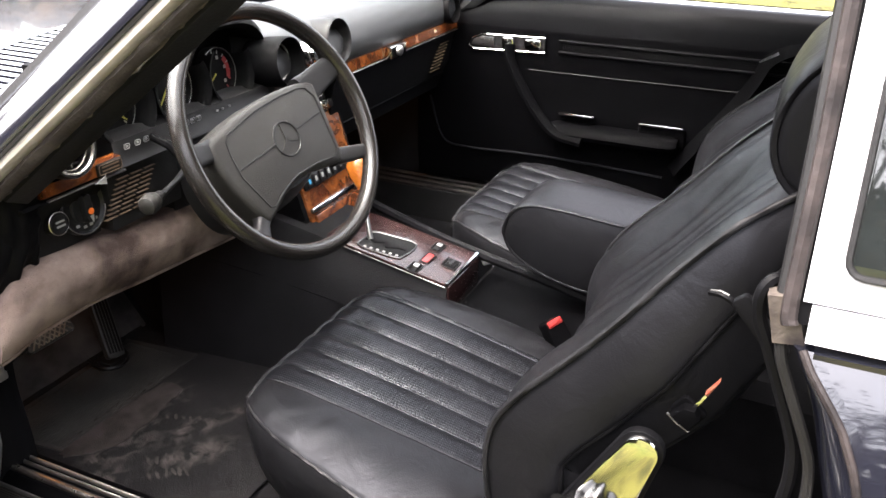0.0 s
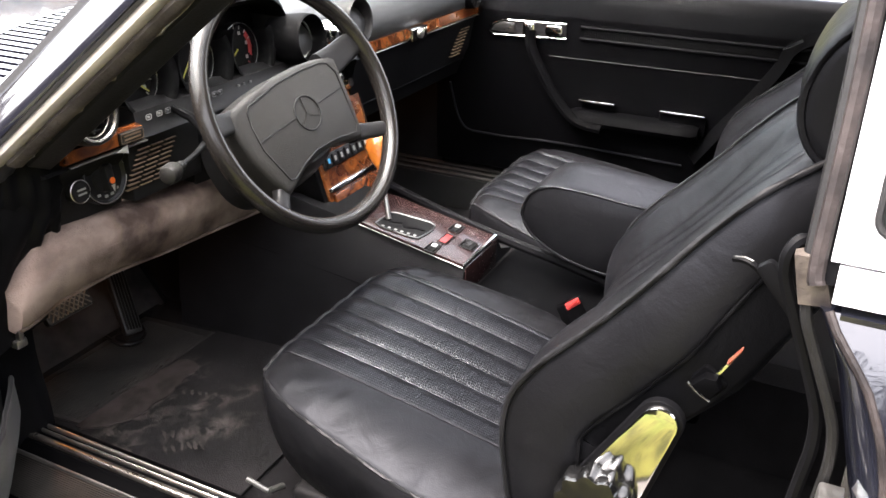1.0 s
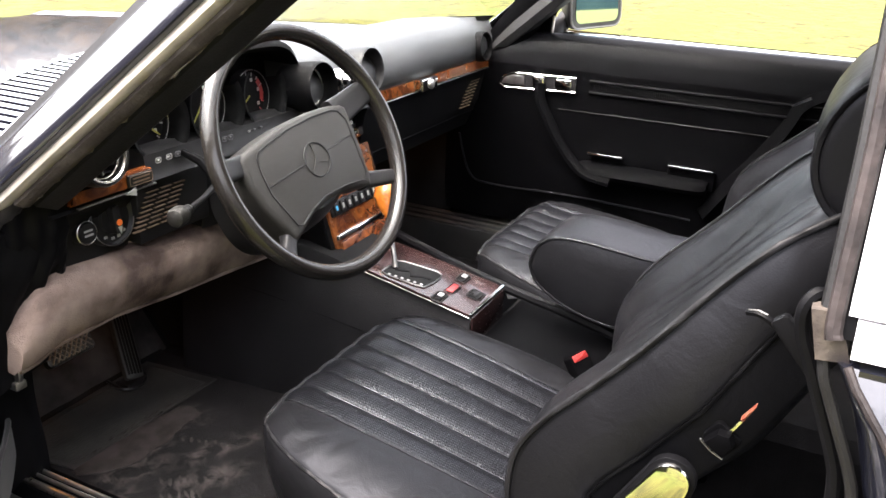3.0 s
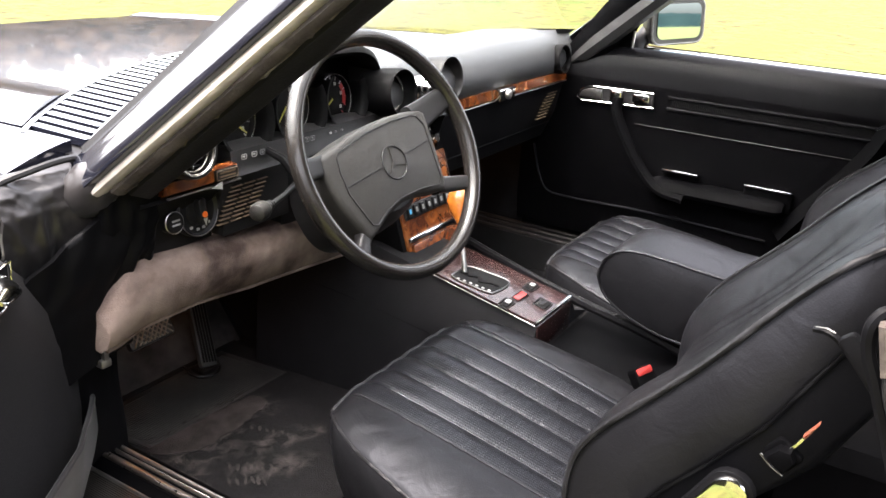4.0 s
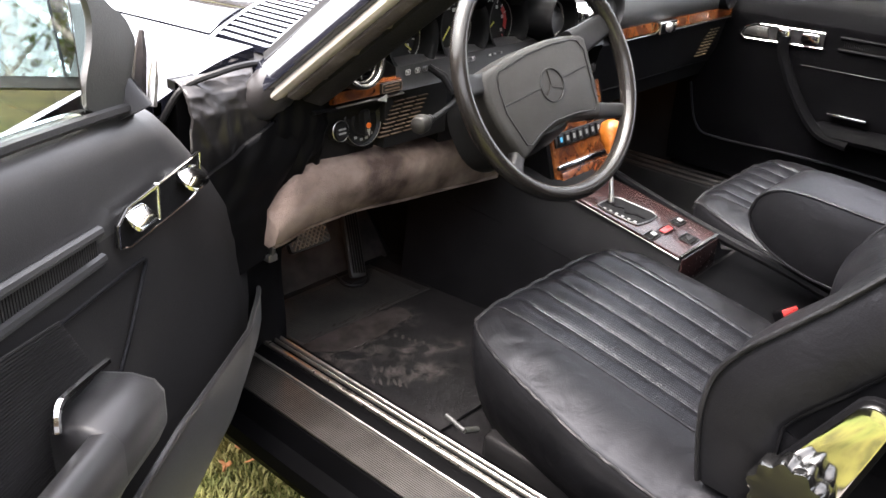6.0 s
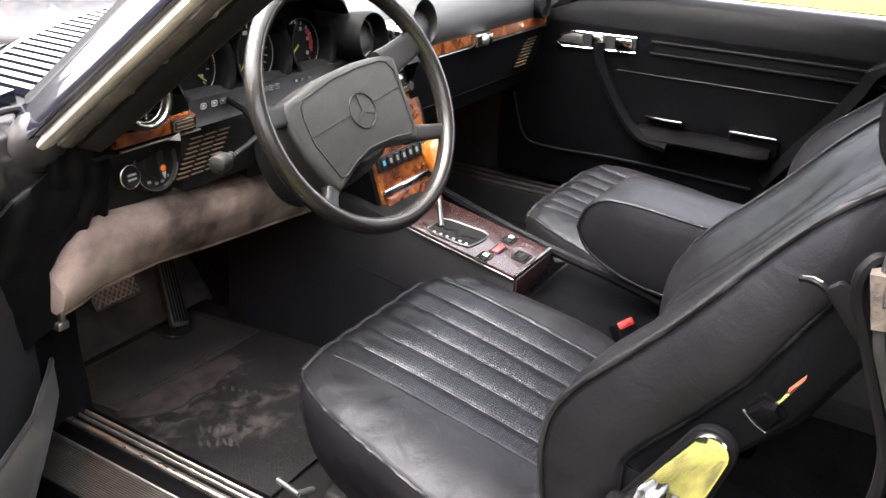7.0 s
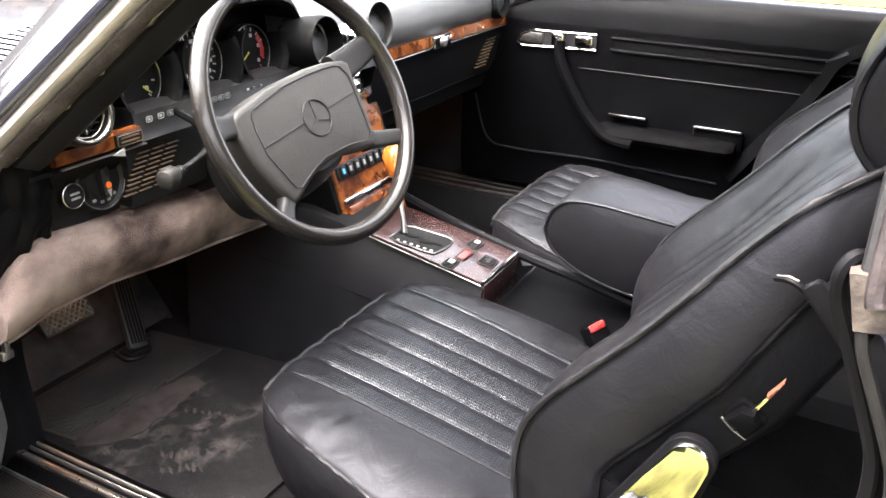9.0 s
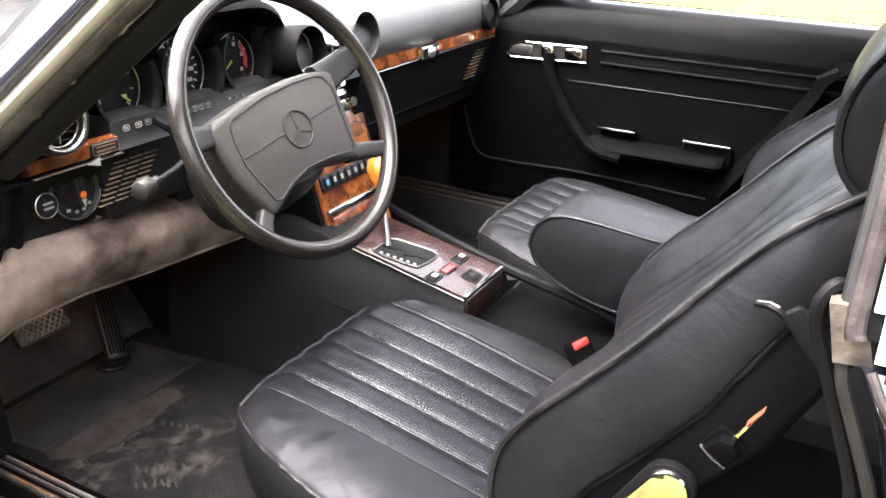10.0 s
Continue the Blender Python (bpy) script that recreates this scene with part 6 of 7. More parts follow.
def round_vent(x, z, r, y, outer, sunk, chrome=True, skin=None):
    """A round air vent: nacelle, sunken ring with its bright bezel, level vanes and a cross bar."""
    m = axes((x, y, z), (1, 0, 0), (0, 0.12, 1))
    bm = B()
    revolve(bm, [(outer * 1.0, -0.075), (outer * 1.03, -0.012), (outer * 1.01, -0.002), (outer * 0.97, 0.002), (outer * 0.93, 0.0), (outer * 0.90, -0.006), (r * 1.04, -sunk), (r * 0.97, -sunk - 0.002), (r * 0.94, -sunk - 0.028), (0, -sunk - 0.028)], m, 40)
    v = dadd("air_vent", bm, skin or PLASTIC, "round black air vent", angle=50)
    if chrome:
        bm = B()
        tube(bm, [m @ Vector((r * 1.0 * math.cos(a), r * 1.0 * math.sin(a), -sunk + 0.002)) for a in [2 * math.pi * k / 40 for k in range(40)]], 0.0026, 8, closed=True)
        tube(bm, [m @ Vector((r * 0.86 * math.cos(a), r * 0.86 * math.sin(a), -sunk - 0.006)) for a in [2 * math.pi * k / 40 for k in range(40)]], 0.0012, 6, closed=True)
        dadd("vent_ring", bm, POLISHED, "chrome vent ring", parent=v)
    for k in range(-3, 4):
        h = math.sqrt(max(0, 0.85 - (k / 4) ** 2)) * r
        bm = B()
        prism(bm, [(-h, -0.0008), (h, -0.0008), (h, 0.0008), (-h, 0.0008)], m @ Matrix.Translation((0, k * r * 0.24, -sunk - 0.024)), 0.010)
        dadd("vane", bm, PLASTIC, parent=v, smooth=False)
    for w, h in ((0.0035, r * 1.55), (r * 1.4, 0.003)):
        bm = B()
        prism(bm, rounded(w, h, 0.001), m @ Matrix.Translation((0, 0, -sunk - 0.012)), 0.005, 0.001)
        dadd("vane_bar", bm, FADED, parent=v)
    return v


round_vent(-0.637, 0.854, 0.0345, 0.138, 0.040, 0.002)
round_vent(-0.136, 0.864, 0.034, 0.138, 0.044, 0.030, skin=CLUSTER)
round_vent(0.050, 0.866, 0.034, 0.150, 0.044, 0.024, chrome=False)
round_vent(0.600, 0.846, 0.032, 0.150, 0.036, 0.012, chrome=False, skin=CLUSTER)
bm = B()
revolve(bm, [(0.024, -0.02), (0.025, 0.0), (0.022, 0.006), (0.018, 0.004), (0.016, 0.014), (0.010, 0.016), (0, 0.016)], axes((-0.044, 0.152, 0.858), (1, 0, 0), (0, 0.12, 1)), 32)
dadd("vent_control", bm, CHROME, "small chrome vent control wheel")

# wood strips
def strip(x0, x1, z0, z1, y):
    bm = B()
    loft(bm, [[(x, y, z0), (x, y - 0.006, z0 + 0.002), (x, y - 0.006, z1 - 0.002), (x, y, z1), (x, y + 0.01, z1), (x, y + 0.01, z0)] for x in (x0, (x0 + x1) / 2, x1)])
    return bm


dadd("wood_strip", strip(0.10, 0.690, 0.786, 0.812, 0.172), BURL, "burl wood trim strip")
dadd("wood_strip", strip(-0.672, -0.532, 0.788, 0.809, 0.172), BURL, "burl wood trim strip")
for x0, x1 in ((0.10, 0.69), (-0.665, -0.525)):
    bm = B()
    box(bm, (x0, 0.1650, 0.7825), (x1, 0.171, 0.7850), 0.0008)
    dadd("bright_line", bm, ALU, "thin bright line")
bm = B()
box(bm, (0.268, 0.150, 0.784), (0.340, 0.166, 0.812), 0.003)
lock = dadd("glovebox_lock", bm, CHROME, "chrome glove box lock")
bm = B()
revolve(bm, [(0.011, 0), (0.011, 0.004), (0.008, 0.006), (0, 0.006)], axes((0.304, 0.150, 0.798), (1, 0, 0), (0, 0, 1)), 20)
dadd("lock_barrel", bm, ALU, parent=lock)
bm = B()
box(bm, (-0.580, 0.161, 0.791), (-0.535, 0.166, 0.808), 0.001)
plaque = dadd("plaque", bm, PLASTIC, "small dark plaque with two lines in a thin tan frame")
bm = B()
tube(bm, [(x - 0.5575, 0.1605, z + 0.7995) for x, z in rounded(0.042, 0.014, 0.003)], 0.0006, 5, closed=True)
dadd("plaque_frame", bm, TAN, parent=plaque)
for z in (0.797, 0.8025):
    bm = B()
    box(bm, (-0.573, 0.1598, z - 0.0010), (-0.542, 0.1612, z + 0.0010))
    dadd("text_bar", bm, TAN, parent=plaque, smooth=False)

# lower dash: glove box door, knee side
lowp = [(0.170, 0.782), (0.176, 0.770), (0.190, 0.70), (0.225, 0.625), (0.30, 0.60), (0.40, 0.60), (0.40, 0.80), (0.19, 0.80)]
bm = B()
loft(bm, [[(x, y, z) for y, z in lowp] for x in (0.065, 0.3, 0.55, 0.70)])
dadd("glovebox_door", bm, VINYL, "black glove box door")
bm = B()
tube(bm, [(0.07, 0.2035, 0.668), (0.40, 0.2035, 0.668), (0.66, 0.2035, 0.668)], 0.0013, 6)
dadd("glovebox_seam", bm, LEATHER)


def louvre(x0, x1, z0, z1, y, lean, cols):
    """A panel of slanted slots beside the switches or the glove box."""
    n = 9
    for c in range(cols):
        for k in range(n):
            z = lerp(z0, z1, (k + 0.5) / n)
            sh = lean * (z - z0)
            xa = lerp(x0, x1, c / cols) + sh
            xb = lerp(x0, x1, (c + 0.84) / cols) + sh
            bm = B()
            box(bm, (xa, y - 0.002, z - 0.0007), (xb, y + 0.004, z + 0.0007), 0.0003, seg=1)
            dadd("louvre_slat", bm, TAN, smooth=False)


louvre(0.520, 0.578, 0.694, 0.760, 0.179, 0.95, 3)
bm = B()
box(bm, (-0.545, 0.188, 0.688), (-0.395, 0.225, 0.785), 0.003)
dadd("louvre_panel", bm, PLASTIC)
louvre(-0.562, -0.478, 0.708, 0.768, 0.186, 0.62, 3)
bm = B()
loft(bm, [[(x, 0.176, 0.7815), (x, 0.172, 0.7795), (x, 0.190, 0.772), (x, 0.206, 0.745), (x, 0.214, 0.685), (x, 0.26, 0.69), (x, 0.26, 0.785)] for x in (-0.70, -0.62, -0.546)])
dadd("switch_panel", bm, PLASTIC, "black switch panel")
bm = B()
loft(bm, [[(x, 0.20, 0.828), (x, 0.182, 0.822), (x, 0.178, 0.796), (x, 0.17, 0.786), (x, 0.20, 0.778), (x, 0.30, 0.772), (x, 0.30, 0.815)] for x in (-0.53, -0.3, 0.07)])
dadd("warning_strip", bm, PLASTIC, "black strip with warning symbols")
DIM = material("unlit_symbol", (0.07, 0.07, 0.072), 0.4, vary=0.2)
for k, x in enumerate((-0.506, -0.484, -0.466, -0.390, -0.375, -0.360, -0.346, -0.298, -0.284, -0.266)):
    bm = B()
    if k < 3 or 3 <= k < 7:
        tube(bm, [(x + a, 0.1772, 0.8115 + b) for a, b in rounded(0.0105, 0.0075, 0.002, 2)], 0.0008, 4, closed=True)
    box(bm, (x - 0.0026, 0.1765, 0.8098), (x + 0.0026, 0.1790, 0.8130), 0.0005, seg=1)
    dadd("symbol_bar", bm, WHITE if k in (0, 1, 7) else DIM, smooth=False)
bm = B()
loft(bm, [[(x, 0.20, 0.70), (x, 0.205, 0.60), (x, 0.5, 0.58), (x, 0.5, 0.80), (x, 0.28, 0.80)] for x in (-0.40, -0.15, 0.07)])
dadd("column_shroud", bm, PLASTIC)
# rotary light switch, small knob
m = axes((-0.582, 0.2035, 0.738), (1, 0, 0), (0, 0.13, 1))
bm = B()
revolve(bm, [(0.040, -0.010), (0.040, 0.003), (0.038, 0.005), (0.0355, 0.003), (0.033, 0.0005), (0.022, 0.0005), (0.020, 0.004), (0, 0.004)], m, 40)
rot = dadd("light_switch", bm, PLASTIC, "black rotary light switch with orange mark")
bm = B()
tube(bm, [m @ Vector((0.038 * math.cos(a), 0.038 * math.sin(a), 0.0048)) for a in [radians(200 + 5 * k) for k in range(31)]], 0.0008, 5)
dadd("rim", bm, ALU, "thin bright rim", parent=rot)
bm = B()
prism(bm, rounded(0.015, 0.042, 0.005), m, 0.016, 0.004)
dadd("grip", bm, PLASTIC, parent=rot)
bm = B()
revolve(bm, [(0.0046, 0.0155), (0.0046, 0.0175), (0, 0.0175)], m @ Matrix.Translation((0, -0.004, 0)), 16)
dadd("orange_mark", bm, ORANGE, parent=rot)
bm = B()
prism(bm, [(-0.0036, -0.010), (0.0, -0.021), (0.0036, -0.010)], m @ Matrix.Translation((0, 0, 0.0158)), 0.001)
dadd("pointer", bm, WHITE, parent=rot, smooth=False)
for a in (235, 262, 285, 310):
    bm = B()
    prism(bm, rounded(0.006, 0.004, 0.001), m @ Matrix.Translation((0.028 * math.cos(radians(a)), 0.028 * math.sin(radians(a)), 0.0006)), 0.0008)
    dadd("symbol_bar", bm, WHITE, parent=rot, smooth=False)
m2 = axes((-0.632, 0.2045, 0.733), (1, 0, 0), (0, 0.13, 1))
bm = B()
revolve(bm, [(0.0165, -0.006), (0.0165, 0.008), (0.014, 0.012), (0.0, 0.012)], m2, 28)
kn = dadd("round_knob", bm, PLASTIC, "black round push knob")
bm = B()
tube(bm, [m2 @ Vector((0.0162 * math.cos(a), 0.0162 * math.sin(a), 0.0085)) for a in [2 * math.pi * k / 32 for k in range(32)]], 0.0009, 5, closed=True)
dadd("rim", bm, ALU, "thin bright rim", parent=kn)
for dy in (-0.004, 0.004):
    bm = B()
    prism(bm, rounded(0.015, 0.0028, 0.001, cy=dy * 0.8), m2 @ Matrix.Translation((0, 0, 0.0118)), 0.0008)
    dadd("text_bar", bm, WHITE, parent=kn, smooth=False)
bm = B()
prism(bm, [(-0.010, 0), (0.010, -0.006), (0.010, 0.006)], axes((-0.582, 0.159, 0.785), (1, 0, 0), (0, 0, 1)), 0.002)
dadd("white_pointer", bm, WHITE, smooth=False)


# draped black cover between the pillar foot and the switches
bm = B()
_A, _B, _C, _D = Vector((-0.752, 0.190, 0.828)), Vector((-0.668, 0.176, 0.800)), Vector((-0.668, 0.205, 0.688)), Vector((-0.738, 0.262, 0.545))
sheet(bm, lambda u, v: _A.lerp(_B, u).lerp(_D.lerp(_C, u), v) + Vector((0, -0.012 * math.sin(math.pi * u) * math.sin(math.pi * v) + 0.008 * noise.noise((u * 5, v * 6, 7.0)), 0.0)), 16, 24, (0.004, 0.02, 0))
dadd("end_cover", bm, VINYL, "draped black vinyl end cover", angle=70)


# ---- steering column stalk and wheel ----
def wheel():
    R0 = Matrix(((0.99333, -0.11534, 0), (0.05147, 0.44322, 0.89493), (-0.10322, -0.88896, 0.44620))).transposed().to_4x4()
    m0 = Matrix.Translation((-0.3533, 0.0078, 0.8163)) @ R0 @ Matrix.Rotation(radians(11), 4, "Z")
    t = thing("steering_wheel", "black leather four-spoke steering wheel with grey centre pad", "steering wheel", tuple(m0.translation))
    m = Matrix.Translation(-m0.translation) @ m0
    bm = B()
    rings = []
    for k in range(96):
        a = 2 * math.pi * k / 96
        c = Vector((0.1895 * math.cos(a), 0.1895 * math.sin(a), 0))
        o = Vector((math.cos(a), math.sin(a), 0))
        rings.append([m @ (c + o * 0.0128 * math.cos(b) * (1 + 0.05 * math.sin(2 * b)) + Vector((0, 0, 0.0150 * math.sin(b)))) for b in [2 * math.pi * j / 16 for j in range(16)]])
    loft(bm, rings + [rings[0]], caps=False)
    bmesh.ops.remove_doubles(bm, verts=bm.verts, dist=1e-5)
    part("rim", bm, RIM, t, "worn black leather rim")
    # dished centre pad
    outline = [(-0.141, 0.036), (-0.137, 0.046), (-0.124, 0.051), (-0.07, 0.057), (-0.026, 0.0585), (0.03, 0.056), (0.072, 0.050), (0.108, 0.042), (0.119, 0.033), (0.106, -0.044), (0.095, -0.088), (0.085, -0.098), (0.06, -0.091), (0.03, -0.081), (-0.014, -0.076), (-0.058, -0.081), (-0.095, -0.094), (-0.112, -0.099), (-0.121, -0.094), (-0.131, -0.062), (-0.141, -0.030), (-0.144, 0.004)]
    bm = B()
    prism(bm, outline, m @ Matrix.Translation((0, 0, -0.045)), 0.042, 0.010, 3)
    pad = part("centre_pad", bm, PAD, t, "grey-black grained centre pad")
    inner = [(-0.109, 0.034), (-0.101, 0.0415), (-0.031, 0.0485), (0.03, 0.0465), (0.078, 0.040), (0.092, 0.034), (0.1015, 0.015), (0.086, -0.074), (0.075, -0.083), (0.03, -0.0725), (-0.022, -0.067), (-0.06, -0.073), (-0.091, -0.083), (-0.101, -0.079), (-0.117, -0.021), (-0.1145, 0.015)]
    bm = B()
    tube(bm, [m @ Vector((x, y, -0.0032)) for x, y in inner], 0.0016, 6, closed=True)
    part("pad_groove", bm, PLASTIC, pad)
    for x0, x1 in ((-0.115, -0.026), (0.028, 0.094)):
        bm = B()
        tube(bm, [m @ Vector((x0, -0.010, -0.0032)), m @ Vector((x1, -0.010, -0.0032))], 0.0014, 6)
        part("pad_groove", bm, PLASTIC, pad)
    bm = B()
    cc = (0.0, -0.0135)
    tube(bm, [m @ Vector((cc[0] + 0.027 * math.cos(a), cc[1] + 0.027 * math.sin(a), -0.0028)) for a in [2 * math.pi * k / 40 for k in range(40)]], 0.0016, 6, closed=True)
    part("pad_emblem", bm, PLASTIC, pad, "moulded round emblem")
    for a in (90, 210, 330):
        bm = B()
        ca, sa = math.cos(radians(a)), math.sin(radians(a))
        prism(bm, [(cc[0] - sa * 0.0035, cc[1] + ca * 0.0035), (cc[0] + ca * 0.026, cc[1] + sa * 0.026), (cc[0] + sa * 0.0035, cc[1] - ca * 0.0035)][::-1], m @ Matrix.Translation((0, 0, -0.0035)), 0.0018)
        part("pad_emblem", bm, PAD, pad, smooth=False)
    for x0, y0, x1, y1, w0, w1 in ((-0.128, 0.034, -0.182, 0.044, 0.017, 0.021), (0.095, 0.028, 0.184, 0.040, 0.024, 0.020), (0.080, -0.084, 0.158, -0.113, 0.014, 0.012), (-0.112, -0.084, -0.152, -0.116, 0.012, 0.017)):
        a, b = Vector((x0, y0, -0.020)), Vector((x1, y1, -0.004))
        d = (b - a).normalized()
        s = Vector((-d.y, d.x, 0))
        bm = B()
        rings = []
        for q, w, h in ((0, w0 * 1.15, 0.013), (0.3, w0, 0.010), (0.7, (w0 + w1) / 2, 0.008), (0.9, w1, 0.009), (1, w1 * 1.25, 0.010)):
            c = a.lerp(b, q)
            rings.append([m @ (c + s * w * math.copysign(abs(math.cos(g)) ** 0.6, math.cos(g)) + Vector((0, 0, h * math.copysign(abs(math.sin(g)) ** 0.6, math.sin(g))))) for g in [2 * math.pi * j / 20 for j in range(20)]])
        loft(bm, rings)
        part("spoke", bm, PLASTIC, t)
    # dark shroud behind the pad and the column
    bm = B()
    rings = []
    for z, cy, w, h in ((-0.030, -0.030, 0.060, 0.056), (-0.045, -0.034, 0.070, 0.064), (-0.075, -0.040, 0.072, 0.070), (-0.11, -0.044, 0.074, 0.074), (-0.15, -0.046, 0.078, 0.078), (-0.19, -0.046, 0.084, 0.080)):
        rings.append([m @ Vector((0.004 + w * math.copysign(abs(math.cos(a)) ** 0.8, math.cos(a)), cy + h * math.copysign(abs(math.sin(a)) ** 0.8, math.sin(a)), z)) for a in [2 * math.pi * j / 36 for j in range(36)]])
    loft(bm, rings)
    part("hub_shroud", bm, PLASTIC, t)
    return t, m0


wheel_thing, WM = wheel()
stalk = thing("column_stalk", "black column stalk with ribbed grey end knob", "stalk", (-0.40, 0.14, 0.75))
bm = B()
tube(bm, [(0.02, 0.02, 0.012), (-0.08, -0.022, 0.008), (-0.128, -0.040, 0.008)], [0.006, 0.0042, 0.0046], 10)
part("lever", bm, PLASTIC, stalk)
d = Vector((-0.15, -0.045, 0.0)).to_track_quat("Z", "Y").to_matrix().to_4x4()
bm = B()
revolve(bm, [(0.004, -0.020), (0.0075, -0.018), (0.0075, -0.014), (0.0062, -0.013), (0.0062, -0.010), (0.0085, -0.009), (0.0085, -0.004), (0.007, -0.003), (0.007, 0.0), (0, 0.0)], Matrix.Translation((-0.150, -0.045, 0.008)) @ d, 20)
part("collar", bm, PLASTIC, stalk, "ribbed black collar")
bm = B()
revolve(bm, [(0.007, -0.004), (0.0125, 0.0), (0.0145, 0.006), (0.0145, 0.018), (0.012, 0.024), (0.006, 0.027), (0, 0.027)], Matrix.Translation((-0.152, -0.0455, 0.008)) @ d, 24)
part("knob", bm, PAD, stalk, "grey rounded end knob")

# ---- knee panel and footwell ----
KNEE_EDGE = [(-0.76, 0.564), (-0.73, 0.566), (-0.69, 0.578), (-0.58, 0.579), (-0.476, 0.567), (-0.35, 0.558), (-0.20, 0.545)]
knee = thing("knee_panel", "faded brown suede knee panel under the dashboard", "knee panel", (-0.5, 0.2, 0.6))
bm = B()
rings = []
for k in range(15):
    q = k / 14
    x = lerp(-0.758, -0.20, q ** 1.3)
    zb = along(KNEE_EDGE, x)
    bulge = 0.012 * math.sin(math.pi * q)
    zt = max(zb + 0.035, min(lerp(0.702, 0.655, q), 0.654 + 1.1 * (x + 0.735)))
    rings.append([(x, 0.205, zt), (x, 0.195 - bulge, zt - 0.02), (x, 0.197 - bulge, (zt + zb) / 2), (x, 0.205, zb + 0.012), (x, 0.222, zb), (x, 0.25, zb + 0.006), (x, 0.235, zt)])
loft(bm, rings)
bmesh.ops.translate(bm, vec=(0.5, -0.2, -0.6), verts=bm.verts)
part("panel", bm, SUEDE, knee, angle=70)
bm = B()
tube(bm, [(lerp(-0.752, -0.20, q ** 1.3) + 0.5, 0.016, along(KNEE_EDGE, lerp(-0.752, -0.20, q ** 1.3)) + 0.003 - 0.6) for q in [k / 20 for k in range(21)]], 0.004, 6)
part("lower_edge", bm, SUEDE, knee, "rolled lower edge")



def pedal(name, label, at, w, h, lean, rows, fan, up=None):
    t = thing(name, label, "pedal", at)
    m = axes((0, 0, 0), (1, 0, 0), (0, math.sin(radians(lean)), math.cos(radians(lean))))
    if up:
        m = axes((0, 0, 0), Vector((1, 0, 0)) - Vector(up).normalized() * Vector(up).normalized().x, up)
    bm = B()
    prism(bm, rounded(w, h, 0.008), m, 0.012, 0.004)
    part("pad", bm, TREAD, t)
    for k in range(0 if fan else rows):
        bm = B()
        x = lerp(-w / 2 + 0.007, w / 2 - 0.007, k / (rows - 1))
        prism(bm, rounded(0.004, h - 0.02, 0.001, cx=x), m @ Matrix.Translation((0, 0, 0.0115)), 0.002)
        part("rib", bm, MAT, t, smooth=False)
    if fan:
        for k in range(9):
            for s in (-1, 1):
                c = lerp(-w / 2 + 0.006, w / 2 - 0.006, k / 8)
                bm = B()
                x0, x1 = c - s * h * 0.36, c + s * h * 0.36
                ts = sorted(((-w / 2 + 0.005 - x0) / (x1 - x0), (w / 2 - 0.005 - x0) / (x1 - x0)))
                a, b = max(0, ts[0]), min(1, ts[1])
                if b - a < 0.05:
                    continue
                tube(bm, [m @ Vector((lerp(x0, x1, q), lerp(-h * 0.42, h * 0.42, q), 0.0125)) for q in (a, b)], 0.0016, 4)
                part("tread", bm, PALE_RUBBER, t, "pale worn criss-cross tread", smooth=False)
    bm = B()
    tube(bm, [m @ Vector((0, h * 0.3, -0.004)), m @ Vector((0, h * 0.6, -0.05)) + Vector((0, 0.03, 0.06)), Vector((0.0, 0.16, 0.25))], 0.008, 8)
    part("arm", bm, PLASTIC, t)
    return t


pedal("accelerator_pedal", "long black ribbed rubber accelerator pedal on the floor", (-0.303, 0.530, 0.322), 0.042, 0.165, 20, 5, False, (0.040, 0.075, 0.11))
pedal("brake_pedal", "worn black rubber brake pedal with criss-cross tread", (-0.510, 0.440, 0.436), 0.100, 0.058, 32, 6, True)

floor_mat = thing("floor_mat", "dusty black rubber floor mat with worn carpet heel patch", "floor mat", (-0.42, 0.28, 0.237))
bm = B()


def mat_z(x, y):
    return max(0, (y - 0.535)) * 0.5 + 0.0015 * noise.noise((x * 30, y * 30, 0))


sheet(bm, lambda u, v: ((lambda x, y: (x + 0.42, y - 0.28, 0.006 + mat_z(x, y)))(lerp(-0.672, -0.19, u), lerp(0.0, 0.545, v))), 30, 30, (0, 0, -0.004))
part("mat_sheet", bm, MAT, floor_mat)
bm = B()
prism(bm, [(0.195, 0.077), (0.177, 0.253), (-0.180, 0.250), (-0.160, 0.085)], Matrix.Translation((0, 0, 0.0055)), 0.004, 0.0015)
HEEL = material("dusty_ribbed_rubber", (0.034, 0.031, 0.028), 0.62, second=(0.016, 0.0148, 0.014), scale=11, bump=0.5, bump_scale=300, spec=0.25)
part("heel_pad", bm, HEEL, floor_mat, "ribbed black rubber heel pad")
for k in range(26):
    bm = B()
    q = k / 25
    x0, x1 = lerp(-0.160, -0.176, q), lerp(0.17, 0.165, q)
    y = lerp(0.088, 0.235, q)
    box(bm, (x0 + 0.006, y - 0.0014, 0.009), (x1, y + 0.0014, 0.0112))
    part("heel_rib", bm, HEEL, floor_mat, smooth=False)
WORN = material("worn_brown_pile", (0.042, 0.036, 0.034), 0.95, second=(0.022, 0.018, 0.017), scale=26, bump=1.0, bump_scale=500, spec=0.08)
rng = random.Random(3)
_edge = smooth_path([(-0.590, 0.350, 0), (-0.575, 0.370, 0), (-0.50, 0.366, 0), (-0.42, 0.360, 0), (-0.345, 0.352, 0), (-0.332, 0.330, 0), (-0.345, 0.302, 0), (-0.40, 0.294, 0), (-0.47, 0.288, 0), (-0.53, 0.296, 0), (-0.565, 0.318, 0)], 5)
bm = B()
